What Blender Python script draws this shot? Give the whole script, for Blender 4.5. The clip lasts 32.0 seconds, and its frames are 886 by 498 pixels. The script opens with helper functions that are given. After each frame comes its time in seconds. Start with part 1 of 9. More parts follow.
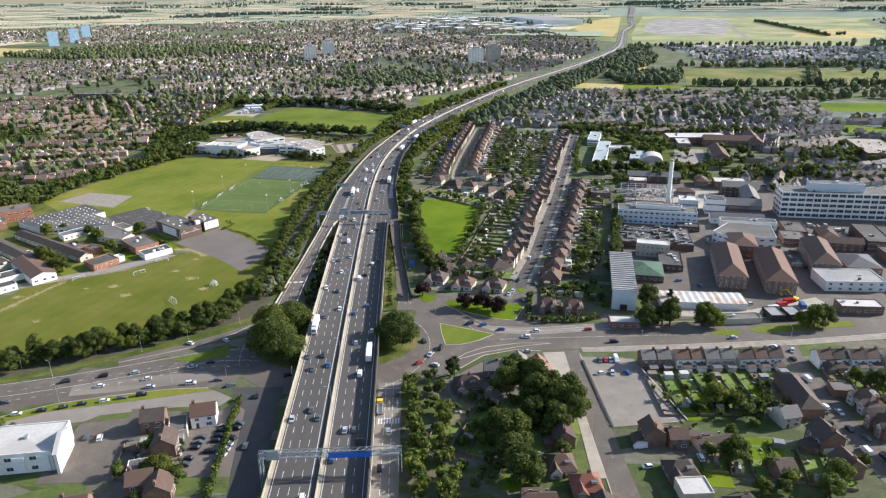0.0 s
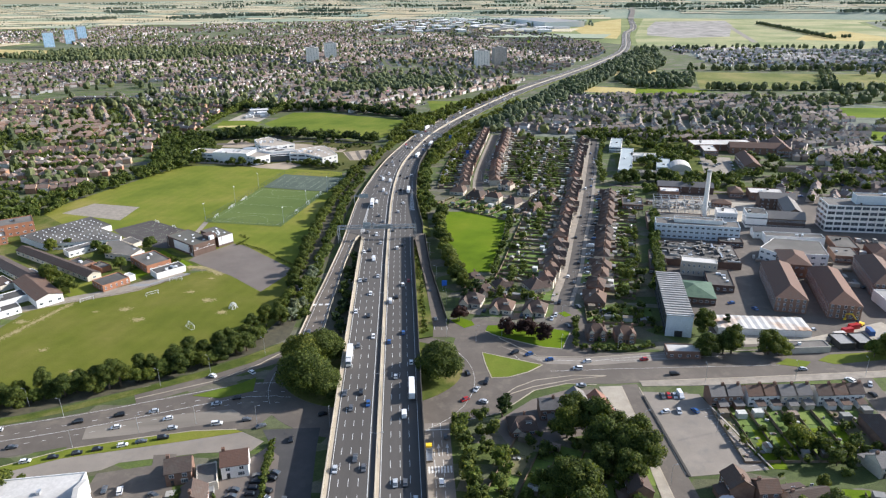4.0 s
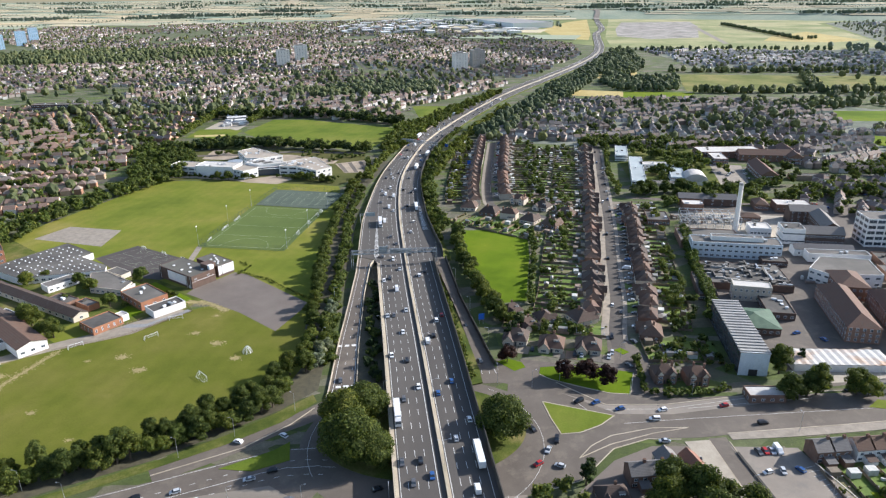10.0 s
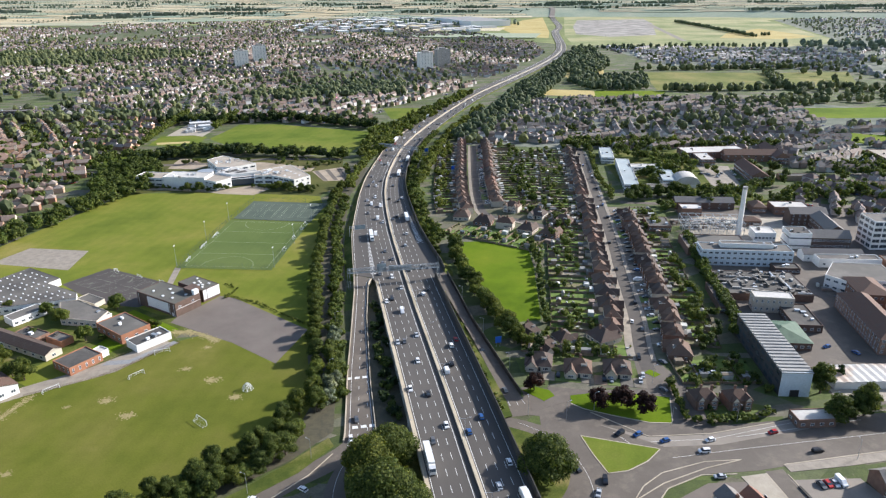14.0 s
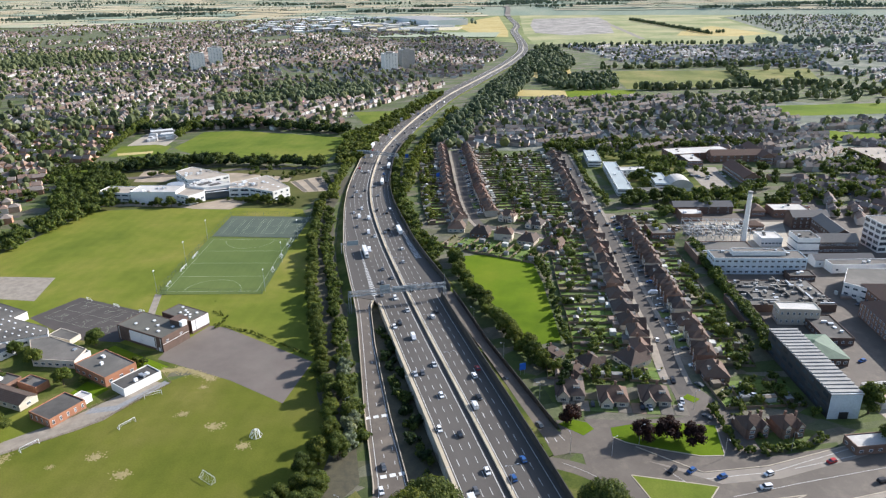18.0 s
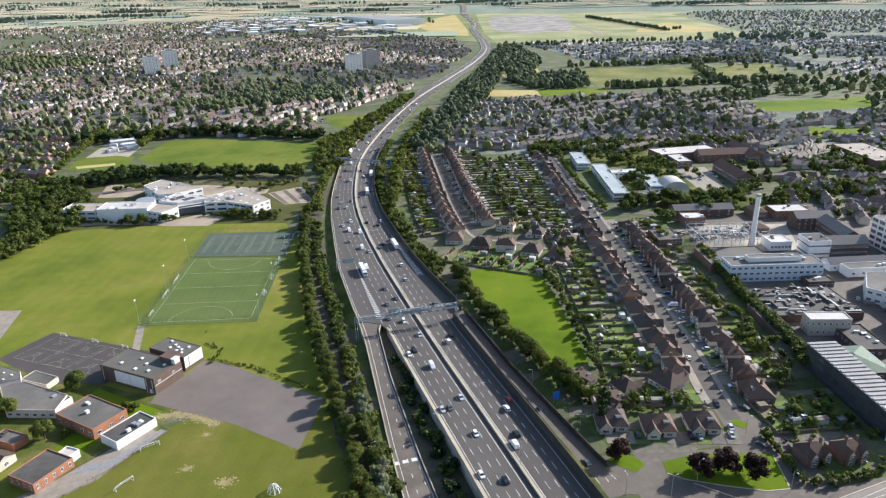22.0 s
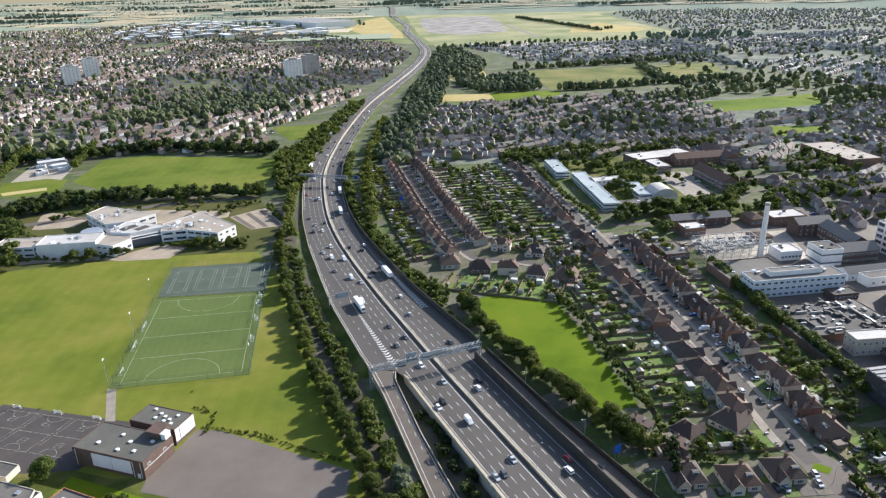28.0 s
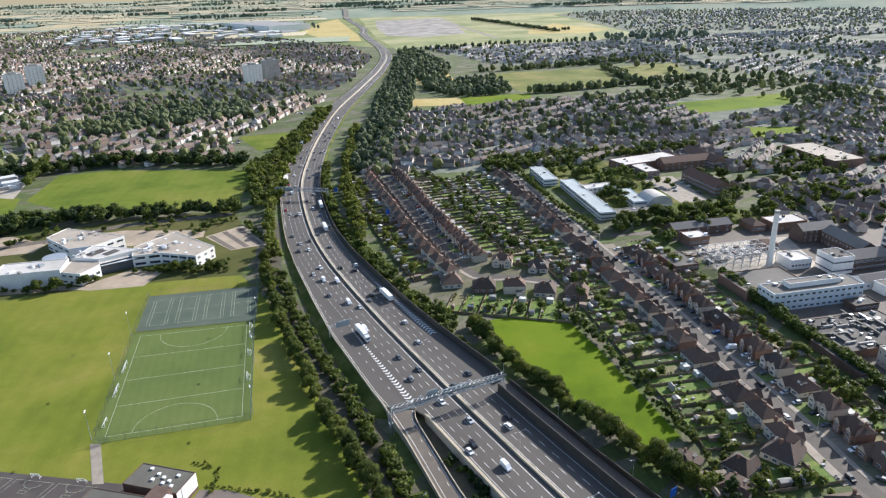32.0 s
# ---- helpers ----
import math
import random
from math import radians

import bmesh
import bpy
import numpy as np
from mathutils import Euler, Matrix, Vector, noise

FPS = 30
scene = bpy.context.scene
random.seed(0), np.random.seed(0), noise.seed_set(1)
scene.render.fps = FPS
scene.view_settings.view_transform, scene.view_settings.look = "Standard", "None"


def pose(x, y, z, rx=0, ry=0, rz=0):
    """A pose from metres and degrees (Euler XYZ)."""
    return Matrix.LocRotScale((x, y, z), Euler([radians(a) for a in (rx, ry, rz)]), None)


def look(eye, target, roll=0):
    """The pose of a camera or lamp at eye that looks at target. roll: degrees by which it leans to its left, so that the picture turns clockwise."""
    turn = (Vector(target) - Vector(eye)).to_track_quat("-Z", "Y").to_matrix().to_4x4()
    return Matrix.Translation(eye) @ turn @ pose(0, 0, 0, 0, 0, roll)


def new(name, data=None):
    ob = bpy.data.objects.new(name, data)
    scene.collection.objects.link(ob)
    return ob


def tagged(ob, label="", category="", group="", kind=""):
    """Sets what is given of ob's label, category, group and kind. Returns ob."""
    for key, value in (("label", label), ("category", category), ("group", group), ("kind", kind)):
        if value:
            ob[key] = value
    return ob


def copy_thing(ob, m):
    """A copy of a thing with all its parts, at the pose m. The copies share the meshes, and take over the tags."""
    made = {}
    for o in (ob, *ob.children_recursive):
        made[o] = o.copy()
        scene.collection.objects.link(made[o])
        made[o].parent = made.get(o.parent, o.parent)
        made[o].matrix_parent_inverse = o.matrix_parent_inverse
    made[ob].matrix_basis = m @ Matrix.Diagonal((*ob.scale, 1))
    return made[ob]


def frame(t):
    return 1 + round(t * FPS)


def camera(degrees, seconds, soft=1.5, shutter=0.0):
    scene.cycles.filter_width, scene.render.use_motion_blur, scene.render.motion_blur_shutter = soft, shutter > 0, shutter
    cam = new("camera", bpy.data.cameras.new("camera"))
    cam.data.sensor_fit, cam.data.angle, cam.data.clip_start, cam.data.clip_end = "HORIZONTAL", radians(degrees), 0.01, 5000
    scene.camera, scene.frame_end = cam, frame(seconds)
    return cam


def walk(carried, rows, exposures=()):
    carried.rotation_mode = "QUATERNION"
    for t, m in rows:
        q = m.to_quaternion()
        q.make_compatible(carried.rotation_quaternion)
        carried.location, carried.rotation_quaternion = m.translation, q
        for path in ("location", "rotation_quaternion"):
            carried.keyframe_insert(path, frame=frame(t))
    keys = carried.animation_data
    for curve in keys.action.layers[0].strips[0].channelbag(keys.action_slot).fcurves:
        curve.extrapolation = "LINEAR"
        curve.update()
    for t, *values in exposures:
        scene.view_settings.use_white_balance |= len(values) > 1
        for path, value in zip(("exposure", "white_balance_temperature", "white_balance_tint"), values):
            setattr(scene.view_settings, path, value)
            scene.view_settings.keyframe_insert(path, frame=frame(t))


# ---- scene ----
cam = camera(65.6, 32.0, 1.25)
METRES, EYE, TILT, LEAN, TURN = 324.5, 172.0, 0.0, 0.0, -2.1
ROWS = [
    (0.0, 0.0, 0.0, 0.0, -0.31, -21.05, 0.8),
    (0.5, -0.0084, 0.0121, 0.0002, -0.34, -21.05, 0.78),
    (1.0, -0.0168, 0.0242, 0.0005, -0.39, -21.05, 0.79),
    (1.5, -0.0256, 0.036, 0.0005, -0.44, -21.03, 0.8),
    (2.0, -0.0345, 0.0479, 0.0004, -0.5, -21.02, 0.82),
    (2.5, -0.044, 0.0594, 0.0002, -0.57, -21.0, 0.8),
    (3.0, -0.0537, 0.0711, 0.0001, -0.63, -20.98, 0.76),
    (3.5, -0.0636, 0.0828, 0.0004, -0.67, -20.96, 0.69),
    (5.5, -0.1027, 0.1295, 0.0021, -0.94, -20.97, 0.65),
    (6.0, -0.1128, 0.1413, 0.0023, -1.02, -20.98, 0.66),
    (6.5, -0.123, 0.1532, 0.0024, -1.12, -20.99, 0.68),
    (7.0, -0.1332, 0.1648, 0.0027, -1.26, -20.98, 0.65),
    (7.5, -0.1435, 0.1766, 0.003, -1.59, -20.99, 0.61),
    (8.0, -0.1539, 0.1884, 0.0035, -2.03, -21.0, 0.59),
    (8.5, -0.1643, 0.2002, 0.0037, -2.54, -20.99, 0.56),
    (9.0, -0.1746, 0.212, 0.0039, -3.05, -20.99, 0.53),
    (9.5, -0.185, 0.2239, 0.0042, -3.54, -20.99, 0.5),
    (10.0, -0.1953, 0.2358, 0.0043, -4.04, -20.98, 0.48),
    (10.5, -0.2055, 0.2479, 0.0045, -4.55, -21.0, 0.47),
    (11.0, -0.2159, 0.2599, 0.0048, -5.04, -21.0, 0.45),
    (11.5, -0.2259, 0.2721, 0.005, -5.53, -21.01, 0.45),
    (12.0, -0.236, 0.2843, 0.0053, -6.02, -21.03, 0.46),
    (12.5, -0.246, 0.2966, 0.0054, -6.5, -21.06, 0.45),
    (13.0, -0.2558, 0.3091, 0.0056, -6.97, -21.08, 0.47),
    (13.5, -0.2654, 0.3217, 0.0058, -7.45, -21.13, 0.49),
    (14.0, -0.275, 0.3343, 0.006, -7.94, -21.16, 0.52),
    (14.5, -0.2846, 0.3469, 0.0061, -8.46, -21.19, 0.54),
    (16.5, -0.3225, 0.3976, 0.0082, -10.47, -21.26, 0.62),
    (17.0, -0.3313, 0.4109, 0.0085, -10.96, -21.27, 0.65),
    (17.5, -0.3403, 0.424, 0.0086, -11.43, -21.28, 0.67),
    (18.0, -0.3492, 0.4372, 0.0088, -11.89, -21.29, 0.69),
    (18.5, -0.3579, 0.4504, 0.009, -12.35, -21.3, 0.71),
    (19.0, -0.3664, 0.4636, 0.0092, -12.84, -21.32, 0.78),
    (19.5, -0.3749, 0.477, 0.0092, -13.34, -21.35, 0.87),
    (20.0, -0.383, 0.4905, 0.009, -13.83, -21.37, 0.94),
    (20.5, -0.3913, 0.5042, 0.0089, -14.32, -21.4, 0.98),
    (21.0, -0.3996, 0.5179, 0.0091, -14.8, -21.43, 0.96),
    (21.5, -0.4076, 0.5316, 0.0097, -15.29, -21.45, 0.96),
    (22.0, -0.4155, 0.5451, 0.0098, -15.81, -21.45, 1.04),
    (22.5, -0.4232, 0.5588, 0.0096, -16.32, -21.45, 1.1),
    (23.0, -0.4307, 0.5727, 0.0093, -16.81, -21.46, 1.12),
    (23.5, -0.438, 0.5866, 0.0092, -17.31, -21.47, 1.15),
    (24.0, -0.4451, 0.6006, 0.0092, -17.85, -21.49, 1.16),
    (24.5, -0.4521, 0.6146, 0.0092, -18.38, -21.48, 1.19),
    (25.0, -0.4592, 0.6289, 0.0093, -18.9, -21.5, 1.17),
    (25.5, -0.4662, 0.6432, 0.0096, -19.42, -21.51, 1.17),
    (27.5, -0.4932, 0.6994, 0.0114, -21.55, -21.47, 1.28),
    (28.0, -0.4992, 0.7138, 0.0117, -22.06, -21.47, 1.3),
    (28.5, -0.5052, 0.7281, 0.0119, -22.58, -21.46, 1.32),
    (29.0, -0.5111, 0.7426, 0.0122, -23.1, -21.45, 1.36),
    (29.5, -0.5168, 0.7571, 0.0124, -23.63, -21.43, 1.42),
    (30.0, -0.5229, 0.7716, 0.0122, -24.14, -21.41, 1.41),
    (30.5, -0.5276, 0.7864, 0.0132, -24.63, -21.45, 1.45),
    (31.0, -0.5335, 0.801, 0.0132, -25.12, -21.44, 1.44),
    (31.5, -0.5391, 0.8156, 0.0132, -25.62, -21.42, 1.41),
    (32.0, -0.5432, 0.8304, 0.0142, -26.09, -21.45, 1.44),
]
walk(cam, [(t, pose(0, 0, EYE, TILT, LEAN, TURN) @ pose(METRES * x, METRES * y, METRES * z, 90 + pitch, roll, yaw)) for t, x, y, z, yaw, pitch, roll in ROWS], [(0.0, 0.82, 6250.0, 12.0), (32.0, 0.82, 6250.0, 12.0)])


# ---- world and sun ----
SUN_ELEV, SUN_FROM = 26.0, (0.973, 0.229)   # the sun stands in the east, shadows fall west
world = bpy.data.worlds.new("daylight")
scene.world = world
world.use_nodes = True
_wn = world.node_tree.nodes
_sky = _wn.new("ShaderNodeTexSky")
_sky.sky_type = "NISHITA"
_sky.sun_disc = False
_sky.sun_elevation = radians(SUN_ELEV)
_sky.sun_rotation = math.atan2(SUN_FROM[0], SUN_FROM[1])
_sky.dust_density = 1.0
world.node_tree.links.new(_sky.outputs[0], _wn["Background"].inputs[0])
_wn["Background"].inputs[1].default_value = 0.118
_sun = bpy.data.lights.new("sun", "SUN")
_sun.energy, _sun.angle, _sun.color = 5.0, radians(0.6), (1.0, 0.95, 0.88)
sun = new("sun", _sun)
_d = Vector((SUN_FROM[0], SUN_FROM[1], math.tan(radians(SUN_ELEV)))).normalized()
sun.matrix_world = look(_d * 800, (0, 0, 0))
scene.view_settings.exposure = 0.4

# ---- materials ----
def rgb(c):
    return (c[0], c[1], c[2], 1.0)


class Nodes:
    """A small helper round one material's node tree."""

    def __init__(self, name, rough=0.85, metal=0.0):
        self.mat = bpy.data.materials.new(name)
        self.mat.use_nodes = True
        self.t = self.mat.node_tree
        self.bsdf = self.t.nodes["Principled BSDF"]
        self.bsdf.inputs["Roughness"].default_value = rough
        self.bsdf.inputs["Metallic"].default_value = metal
        self.geo = None

    def n(self, kind, **values):
        node = self.t.nodes.new(kind)
        for key, v in values.items():
            node.inputs[key].default_value = v
        return node

    def link(self, a, b):
        self.t.links.new(a, b)

    def where(self):
        if self.geo is None:
            self.geo = self.t.nodes.new("ShaderNodeNewGeometry")
        return self.geo.outputs["Position"]

    def noise(self, scale, detail=4.0, rough=0.6, stretch=None):
        nz = self.n("ShaderNodeTexNoise", Scale=scale, Detail=detail, Roughness=rough)
        src = self.where()
        if stretch:
            mp = self.t.nodes.new("ShaderNodeMapping")
            mp.inputs["Scale"].default_value = stretch[:3]
            if len(stretch) > 3:
                mp.inputs["Rotation"].default_value = (0, 0, stretch[3])
            self.link(src, mp.inputs["Vector"])
            src = mp.outputs[0]
        self.link(src, nz.inputs["Vector"])
        return nz.outputs["Fac"]

    def ramp(self, fac, stops, constant=False):
        r = self.t.nodes.new("ShaderNodeValToRGB")
        if constant:
            r.color_ramp.interpolation = "CONSTANT"
        el = r.color_ramp.elements
        while len(el) < len(stops):
            el.new(0.5)
        for e, (p, c) in zip(el, stops):
            e.position, e.color = p, rgb(c)
        self.link(fac, r.inputs[0])
        return r.outputs[0]

    def mix(self, fac, a, b, kind="MIX"):
        m = self.t.nodes.new("ShaderNodeMix")
        m.data_type, m.blend_type = "RGBA", kind
        for sock, v in ((m.inputs[0], fac), (m.inputs[6], a), (m.inputs[7], b)):
            if isinstance(v, (int, float)):
                sock.default_value = v
            elif isinstance(v, tuple):
                sock.default_value = rgb(v)
            else:
                self.link(v, sock)
        return m.outputs[2]

    def color(self, out):
        self.link(out, self.bsdf.inputs["Base Color"])

    def bump(self, fac, strength=0.3, distance=0.1):
        b = self.n("ShaderNodeBump", Strength=strength, Distance=distance)
        self.link(fac, b.inputs["Height"])
        self.link(b.outputs[0], self.bsdf.inputs["Normal"])


def simple(name, a, b, scale=0.5, fine=6.0, rough=0.85, metal=0.0, bump=0.2, vary=0.0, dirt=None):
    """Two colours mixed by coarse noise, shaded by fine noise; vary: spread from object to object."""
    k = Nodes(name, rough, metal)
    c = k.ramp(k.noise(scale), [(0.35, a), (0.68, b)])
    f = k.noise(fine, 3.0)
    c = k.mix(0.5, c, k.ramp(f, [(0.3, (0.6, 0.6, 0.6)), (0.7, (1.0, 1.0, 1.0))]), "MULTIPLY")
    if dirt:
        c = k.mix(k.ramp(k.noise(scale * 0.23, 6.0), [(0.5, (0, 0, 0)), (0.66, (1, 1, 1))]), c, dirt)
    if vary:
        info = k.t.nodes.new("ShaderNodeObjectInfo")
        lo, hi = 1 - vary, 1.0
        c = k.mix(1.0, c, k.ramp(info.outputs["Random"], [(0.0, (lo, lo, lo)), (0.5, (hi, hi * 0.97, hi * 0.94)), (1.0, (lo * 1.1, lo, lo * 0.95))]), "MULTIPLY")
    k.color(c)
    if bump:
        k.bump(f, bump, 0.05)
    return k.mat


def plain(name, c, rough=0.5, metal=0.0):
    k = Nodes(name, rough, metal)
    k.bsdf.inputs["Base Color"].default_value = rgb(c)
    return k.mat


def grass_mat(name, stops, stripe=None, rough=0.95, coarse=0.012):
    """Grass in three tones, mown and worn in patches; stripe: (width, angle) of mowing bands."""
    k = Nodes(name, rough)
    c = k.ramp(k.noise(coarse, 6.0, 0.65), stops)
    c2 = k.ramp(k.noise(0.07, 5.0, 0.6), [(0.3, (0.84, 0.86, 0.82)), (0.7, (1.06, 1.04, 1.0))])
    c = k.mix(0.7, c, c2, "MULTIPLY")
    f = k.noise(1.6, 3.0)
    c = k.mix(0.6, c, k.ramp(f, [(0.3, (0.62, 0.65, 0.6)), (0.7, (1, 1, 1))]), "MULTIPLY")
    if stripe:
        w = k.t.nodes.new("ShaderNodeTexWave")
        w.inputs["Scale"].default_value = 0.31 / stripe[0]
        w.inputs["Distortion"].default_value = 1.5
        w.inputs["Detail"].default_value = 2.0
        mp = k.t.nodes.new("ShaderNodeMapping")
        mp.inputs["Rotation"].default_value = (0, 0, radians(stripe[1]))
        k.link(k.where(), mp.inputs["Vector"])
        k.link(mp.outputs[0], w.inputs["Vector"])
        c = k.mix(0.12, c, k.ramp(w.outputs["Fac"], [(0.3, (0.75, 0.78, 0.7)), (0.7, (1.1, 1.08, 1.0))]), "MULTIPLY")
    k.color(c)
    k.bsdf.inputs["Specular IOR Level"].default_value = 0.1
    k.bump(f, 0.4, 0.1)
    return k.mat


def leaf_mat(name, dark, mid, light, coarse=0.35):
    k = Nodes(name, 0.75)
    if k.geo is None:
        k.where()
    c = k.ramp(k.geo.outputs["Random Per Island"], [(0.0, dark), (0.55, mid), (1.0, light)])
    c = k.mix(0.6, c, k.ramp(k.noise(coarse, 4.0), [(0.3, (0.45, 0.5, 0.42)), (0.7, (1.15, 1.1, 0.95))]), "MULTIPLY")
    info = k.t.nodes.new("ShaderNodeObjectInfo")
    c = k.mix(0.8, c, k.ramp(info.outputs["Random"], [(0.0, (0.65, 0.72, 0.7)), (0.5, (0.95, 0.95, 0.9)), (1.0, (1.25, 1.12, 0.8))]), "MULTIPLY")
    k.color(c)
    k.bsdf.inputs["Specular IOR Level"].default_value = 0.25
    tr = k.t.nodes.new("ShaderNodeBsdfTranslucent")
    k.link(k.mix(1.0, c, (1.5, 1.45, 0.8), "MULTIPLY"), tr.inputs["Color"])
    both = k.n("ShaderNodeMixShader", Fac=0.35)
    k.link(k.bsdf.outputs[0], both.inputs[1])
    k.link(tr.outputs[0], both.inputs[2])
    k.link(both.outputs[0], k.t.nodes["Material Output"].inputs[0])
    return k.mat


def tile_roof(name, stops, course=0.33, vary=0.25):
    """Tiled roof: courses along the slope, tone from roof to roof, lichen in patches."""
    k = Nodes(name, 0.9)
    tc = k.t.nodes.new("ShaderNodeNewGeometry")
    info = k.t.nodes.new("ShaderNodeObjectInfo")
    c = k.ramp(info.outputs["Random"], stops)
    f = k.noise(2.2, 5.0, 0.7)
    c = k.mix(0.75, c, k.ramp(f, [(0.25, (0.5, 0.5, 0.52)), (0.72, (1.1, 1.05, 1.0))]), "MULTIPLY")
    c = k.mix(k.ramp(k.noise(0.35, 5.0), [(0.55, (0, 0, 0)), (0.75, (0.55, 0.55, 0.55))]), c, (0.10, 0.10, 0.085))
    k.color(c)
    w = k.t.nodes.new("ShaderNodeTexWave")
    w.bands_direction = "Z"
    w.inputs["Scale"].default_value = 0.31 / course
    k.link(tc.outputs["Position"], w.inputs["Vector"])
    k.bump(w.outputs["Fac"], 0.5, 0.06)
    return k.mat


def far_roof(name, stops):
    """Roofs of many small houses: the tone changes from piece to piece."""
    k = Nodes(name, 0.9)
    k.where()
    c = k.ramp(k.geo.outputs["Random Per Island"], stops)
    c = k.mix(0.6, c, k.ramp(k.noise(0.9, 4.0), [(0.3, (0.6, 0.6, 0.6)), (0.7, (1.1, 1.08, 1.05))]), "MULTIPLY")
    k.color(c)
    return k.mat


def plots_mat():
    """Suburban ground: lawns, beds, paving and bare yards in small plots."""
    k = Nodes("garden_ground", 0.95)
    v = k.t.nodes.new("ShaderNodeTexVoronoi")
    v.inputs["Scale"].default_value = 0.075
    mp = k.t.nodes.new("ShaderNodeMapping")
    mp.inputs["Rotation"].default_value = (0, 0, radians(-17))
    mp.inputs["Scale"].default_value = (0.55, 1.5, 1.0)
    k.link(k.where(), mp.inputs["Vector"])
    k.link(mp.outputs[0], v.inputs["Vector"])
    sep = k.t.nodes.new("ShaderNodeSeparateColor")
    k.link(v.outputs["Color"], sep.inputs[0])
    c = k.ramp(sep.outputs[0], [(0.0, (0.065, 0.09, 0.02)), (0.3, (0.12, 0.16, 0.03)), (0.5, (0.075, 0.1, 0.026)), (0.66, (0.15, 0.135, 0.085)), (0.82, (0.2, 0.18, 0.145)), (1.0, (0.1, 0.135, 0.03))])
    c = k.mix(0.8, c, k.ramp(k.noise(0.25, 6.0, 0.7), [(0.3, (0.45, 0.5, 0.42)), (0.7, (1.1, 1.1, 1.0))]), "MULTIPLY")
    f = k.noise(1.5, 4.0, 0.7)
    c = k.mix(0.7, c, k.ramp(f, [(0.3, (0.45, 0.48, 0.42)), (0.7, (1.0, 1.0, 1.0))]), "MULTIPLY")
    k.color(c)
    k.bump(f, 0.5, 0.3)
    return k.mat


def asphalt_mat(name, base, worn, dirt=None, streak=None):
    k = Nodes(name, 0.85)
    c = k.ramp(k.noise(0.06, 6.0, 0.65, streak), [(0.3, base), (0.7, worn)])
    f = k.noise(3.0, 4.0, 0.7)
    c = k.mix(0.5, c, k.ramp(f, [(0.3, (0.7, 0.7, 0.7)), (0.7, (1.06, 1.06, 1.06))]), "MULTIPLY")
    if dirt:
        c = k.mix(k.ramp(k.noise(0.11, 7.0, 0.7), [(0.52, (0, 0, 0)), (0.7, (0.6, 0.6, 0.6))]), c, dirt)
    k.color(c)
    k.bump(f, 0.15, 0.02)
    return k.mat


M = {}
M["ground"] = plots_mat()
M["pitch_grass"] = grass_mat("playing_field_grass", [(0.32, (0.115, 0.15, 0.02)), (0.46, (0.16, 0.187, 0.027)), (0.58, (0.205, 0.21, 0.04)), (0.7, (0.28, 0.245, 0.075))], (9, 20), 0.95, 0.014)
M["lawn"] = grass_mat("lawn_grass", [(0.36, (0.085, 0.14, 0.005)), (0.5, (0.125, 0.19, 0.007)), (0.64, (0.17, 0.215, 0.014))])
M["field_green"] = grass_mat("green_field_grass", [(0.36, (0.1, 0.145, 0.018)), (0.5, (0.145, 0.185, 0.026)), (0.64, (0.19, 0.205, 0.04))], (9, 20), 0.95, 0.015)
M["south_grass"] = grass_mat("south_field_grass", [(0.32, (0.1, 0.12, 0.016)), (0.46, (0.13, 0.143, 0.022)), (0.58, (0.16, 0.157, 0.033)), (0.7, (0.22, 0.19, 0.06))], (9, 20), 0.95, 0.014)
M["rough_lawn"] = grass_mat("worn_school_grass", [(0.3, (0.06, 0.072, 0.022)), (0.5, (0.095, 0.1, 0.032)), (0.72, (0.16, 0.135, 0.06))])
M["verge"] = grass_mat("rough_verge", [(0.36, (0.06, 0.085, 0.018)), (0.5, (0.105, 0.125, 0.028)), (0.64, (0.2, 0.175, 0.07))], None, 0.95, 0.05)
M["meadow"] = grass_mat("dry_meadow", [(0.38, (0.13, 0.155, 0.045)), (0.5, (0.19, 0.2, 0.065)), (0.62, (0.27, 0.24, 0.095))])
M["stubble"] = grass_mat("ripe_field", [(0.3, (0.42, 0.33, 0.13)), (0.5, (0.5, 0.4, 0.18)), (0.72, (0.55, 0.46, 0.24))])
M["far_green"] = grass_mat("far_pasture", [(0.3, (0.13, 0.17, 0.075)), (0.5, (0.22, 0.25, 0.11)), (0.72, (0.36, 0.35, 0.18))], None, 0.95, 0.006)
M["airfield"] = grass_mat("dry_airfield_grass", [(0.38, (0.22, 0.255, 0.12)), (0.5, (0.33, 0.335, 0.18)), (0.62, (0.44, 0.4, 0.24))], None, 0.95, 0.004)
M["bare"] = simple("bare_earthworks", (0.16, 0.145, 0.125), (0.42, 0.385, 0.34), 0.02, 6.0)
M["turf"] = grass_mat("artificial_turf", [(0.3, (0.1, 0.14, 0.042)), (0.5, (0.122, 0.162, 0.05)), (0.72, (0.14, 0.175, 0.058))], (4, 15), 0.8)
M["court"] = asphalt_mat("green_court", (0.055, 0.078, 0.055), (0.085, 0.108, 0.078))
M["asphalt"] = asphalt_mat("asphalt", (0.095, 0.079, 0.064), (0.142, 0.119, 0.097), (0.2, 0.167, 0.13))
M["tan_lane"] = asphalt_mat("worn_tan_lanes", (0.15, 0.13, 0.105), (0.27, 0.235, 0.19), None, (0.1, 1.0, 1.0, -0.2))
M["warm_asphalt"] = asphalt_mat("worn_playground_asphalt", (0.13, 0.106, 0.09), (0.174, 0.146, 0.124), (0.13, 0.117, 0.096))
M["motorway"] = asphalt_mat("motorway_asphalt", (0.066, 0.059, 0.052), (0.096, 0.086, 0.076), None, (1.0, 0.06, 1.0))
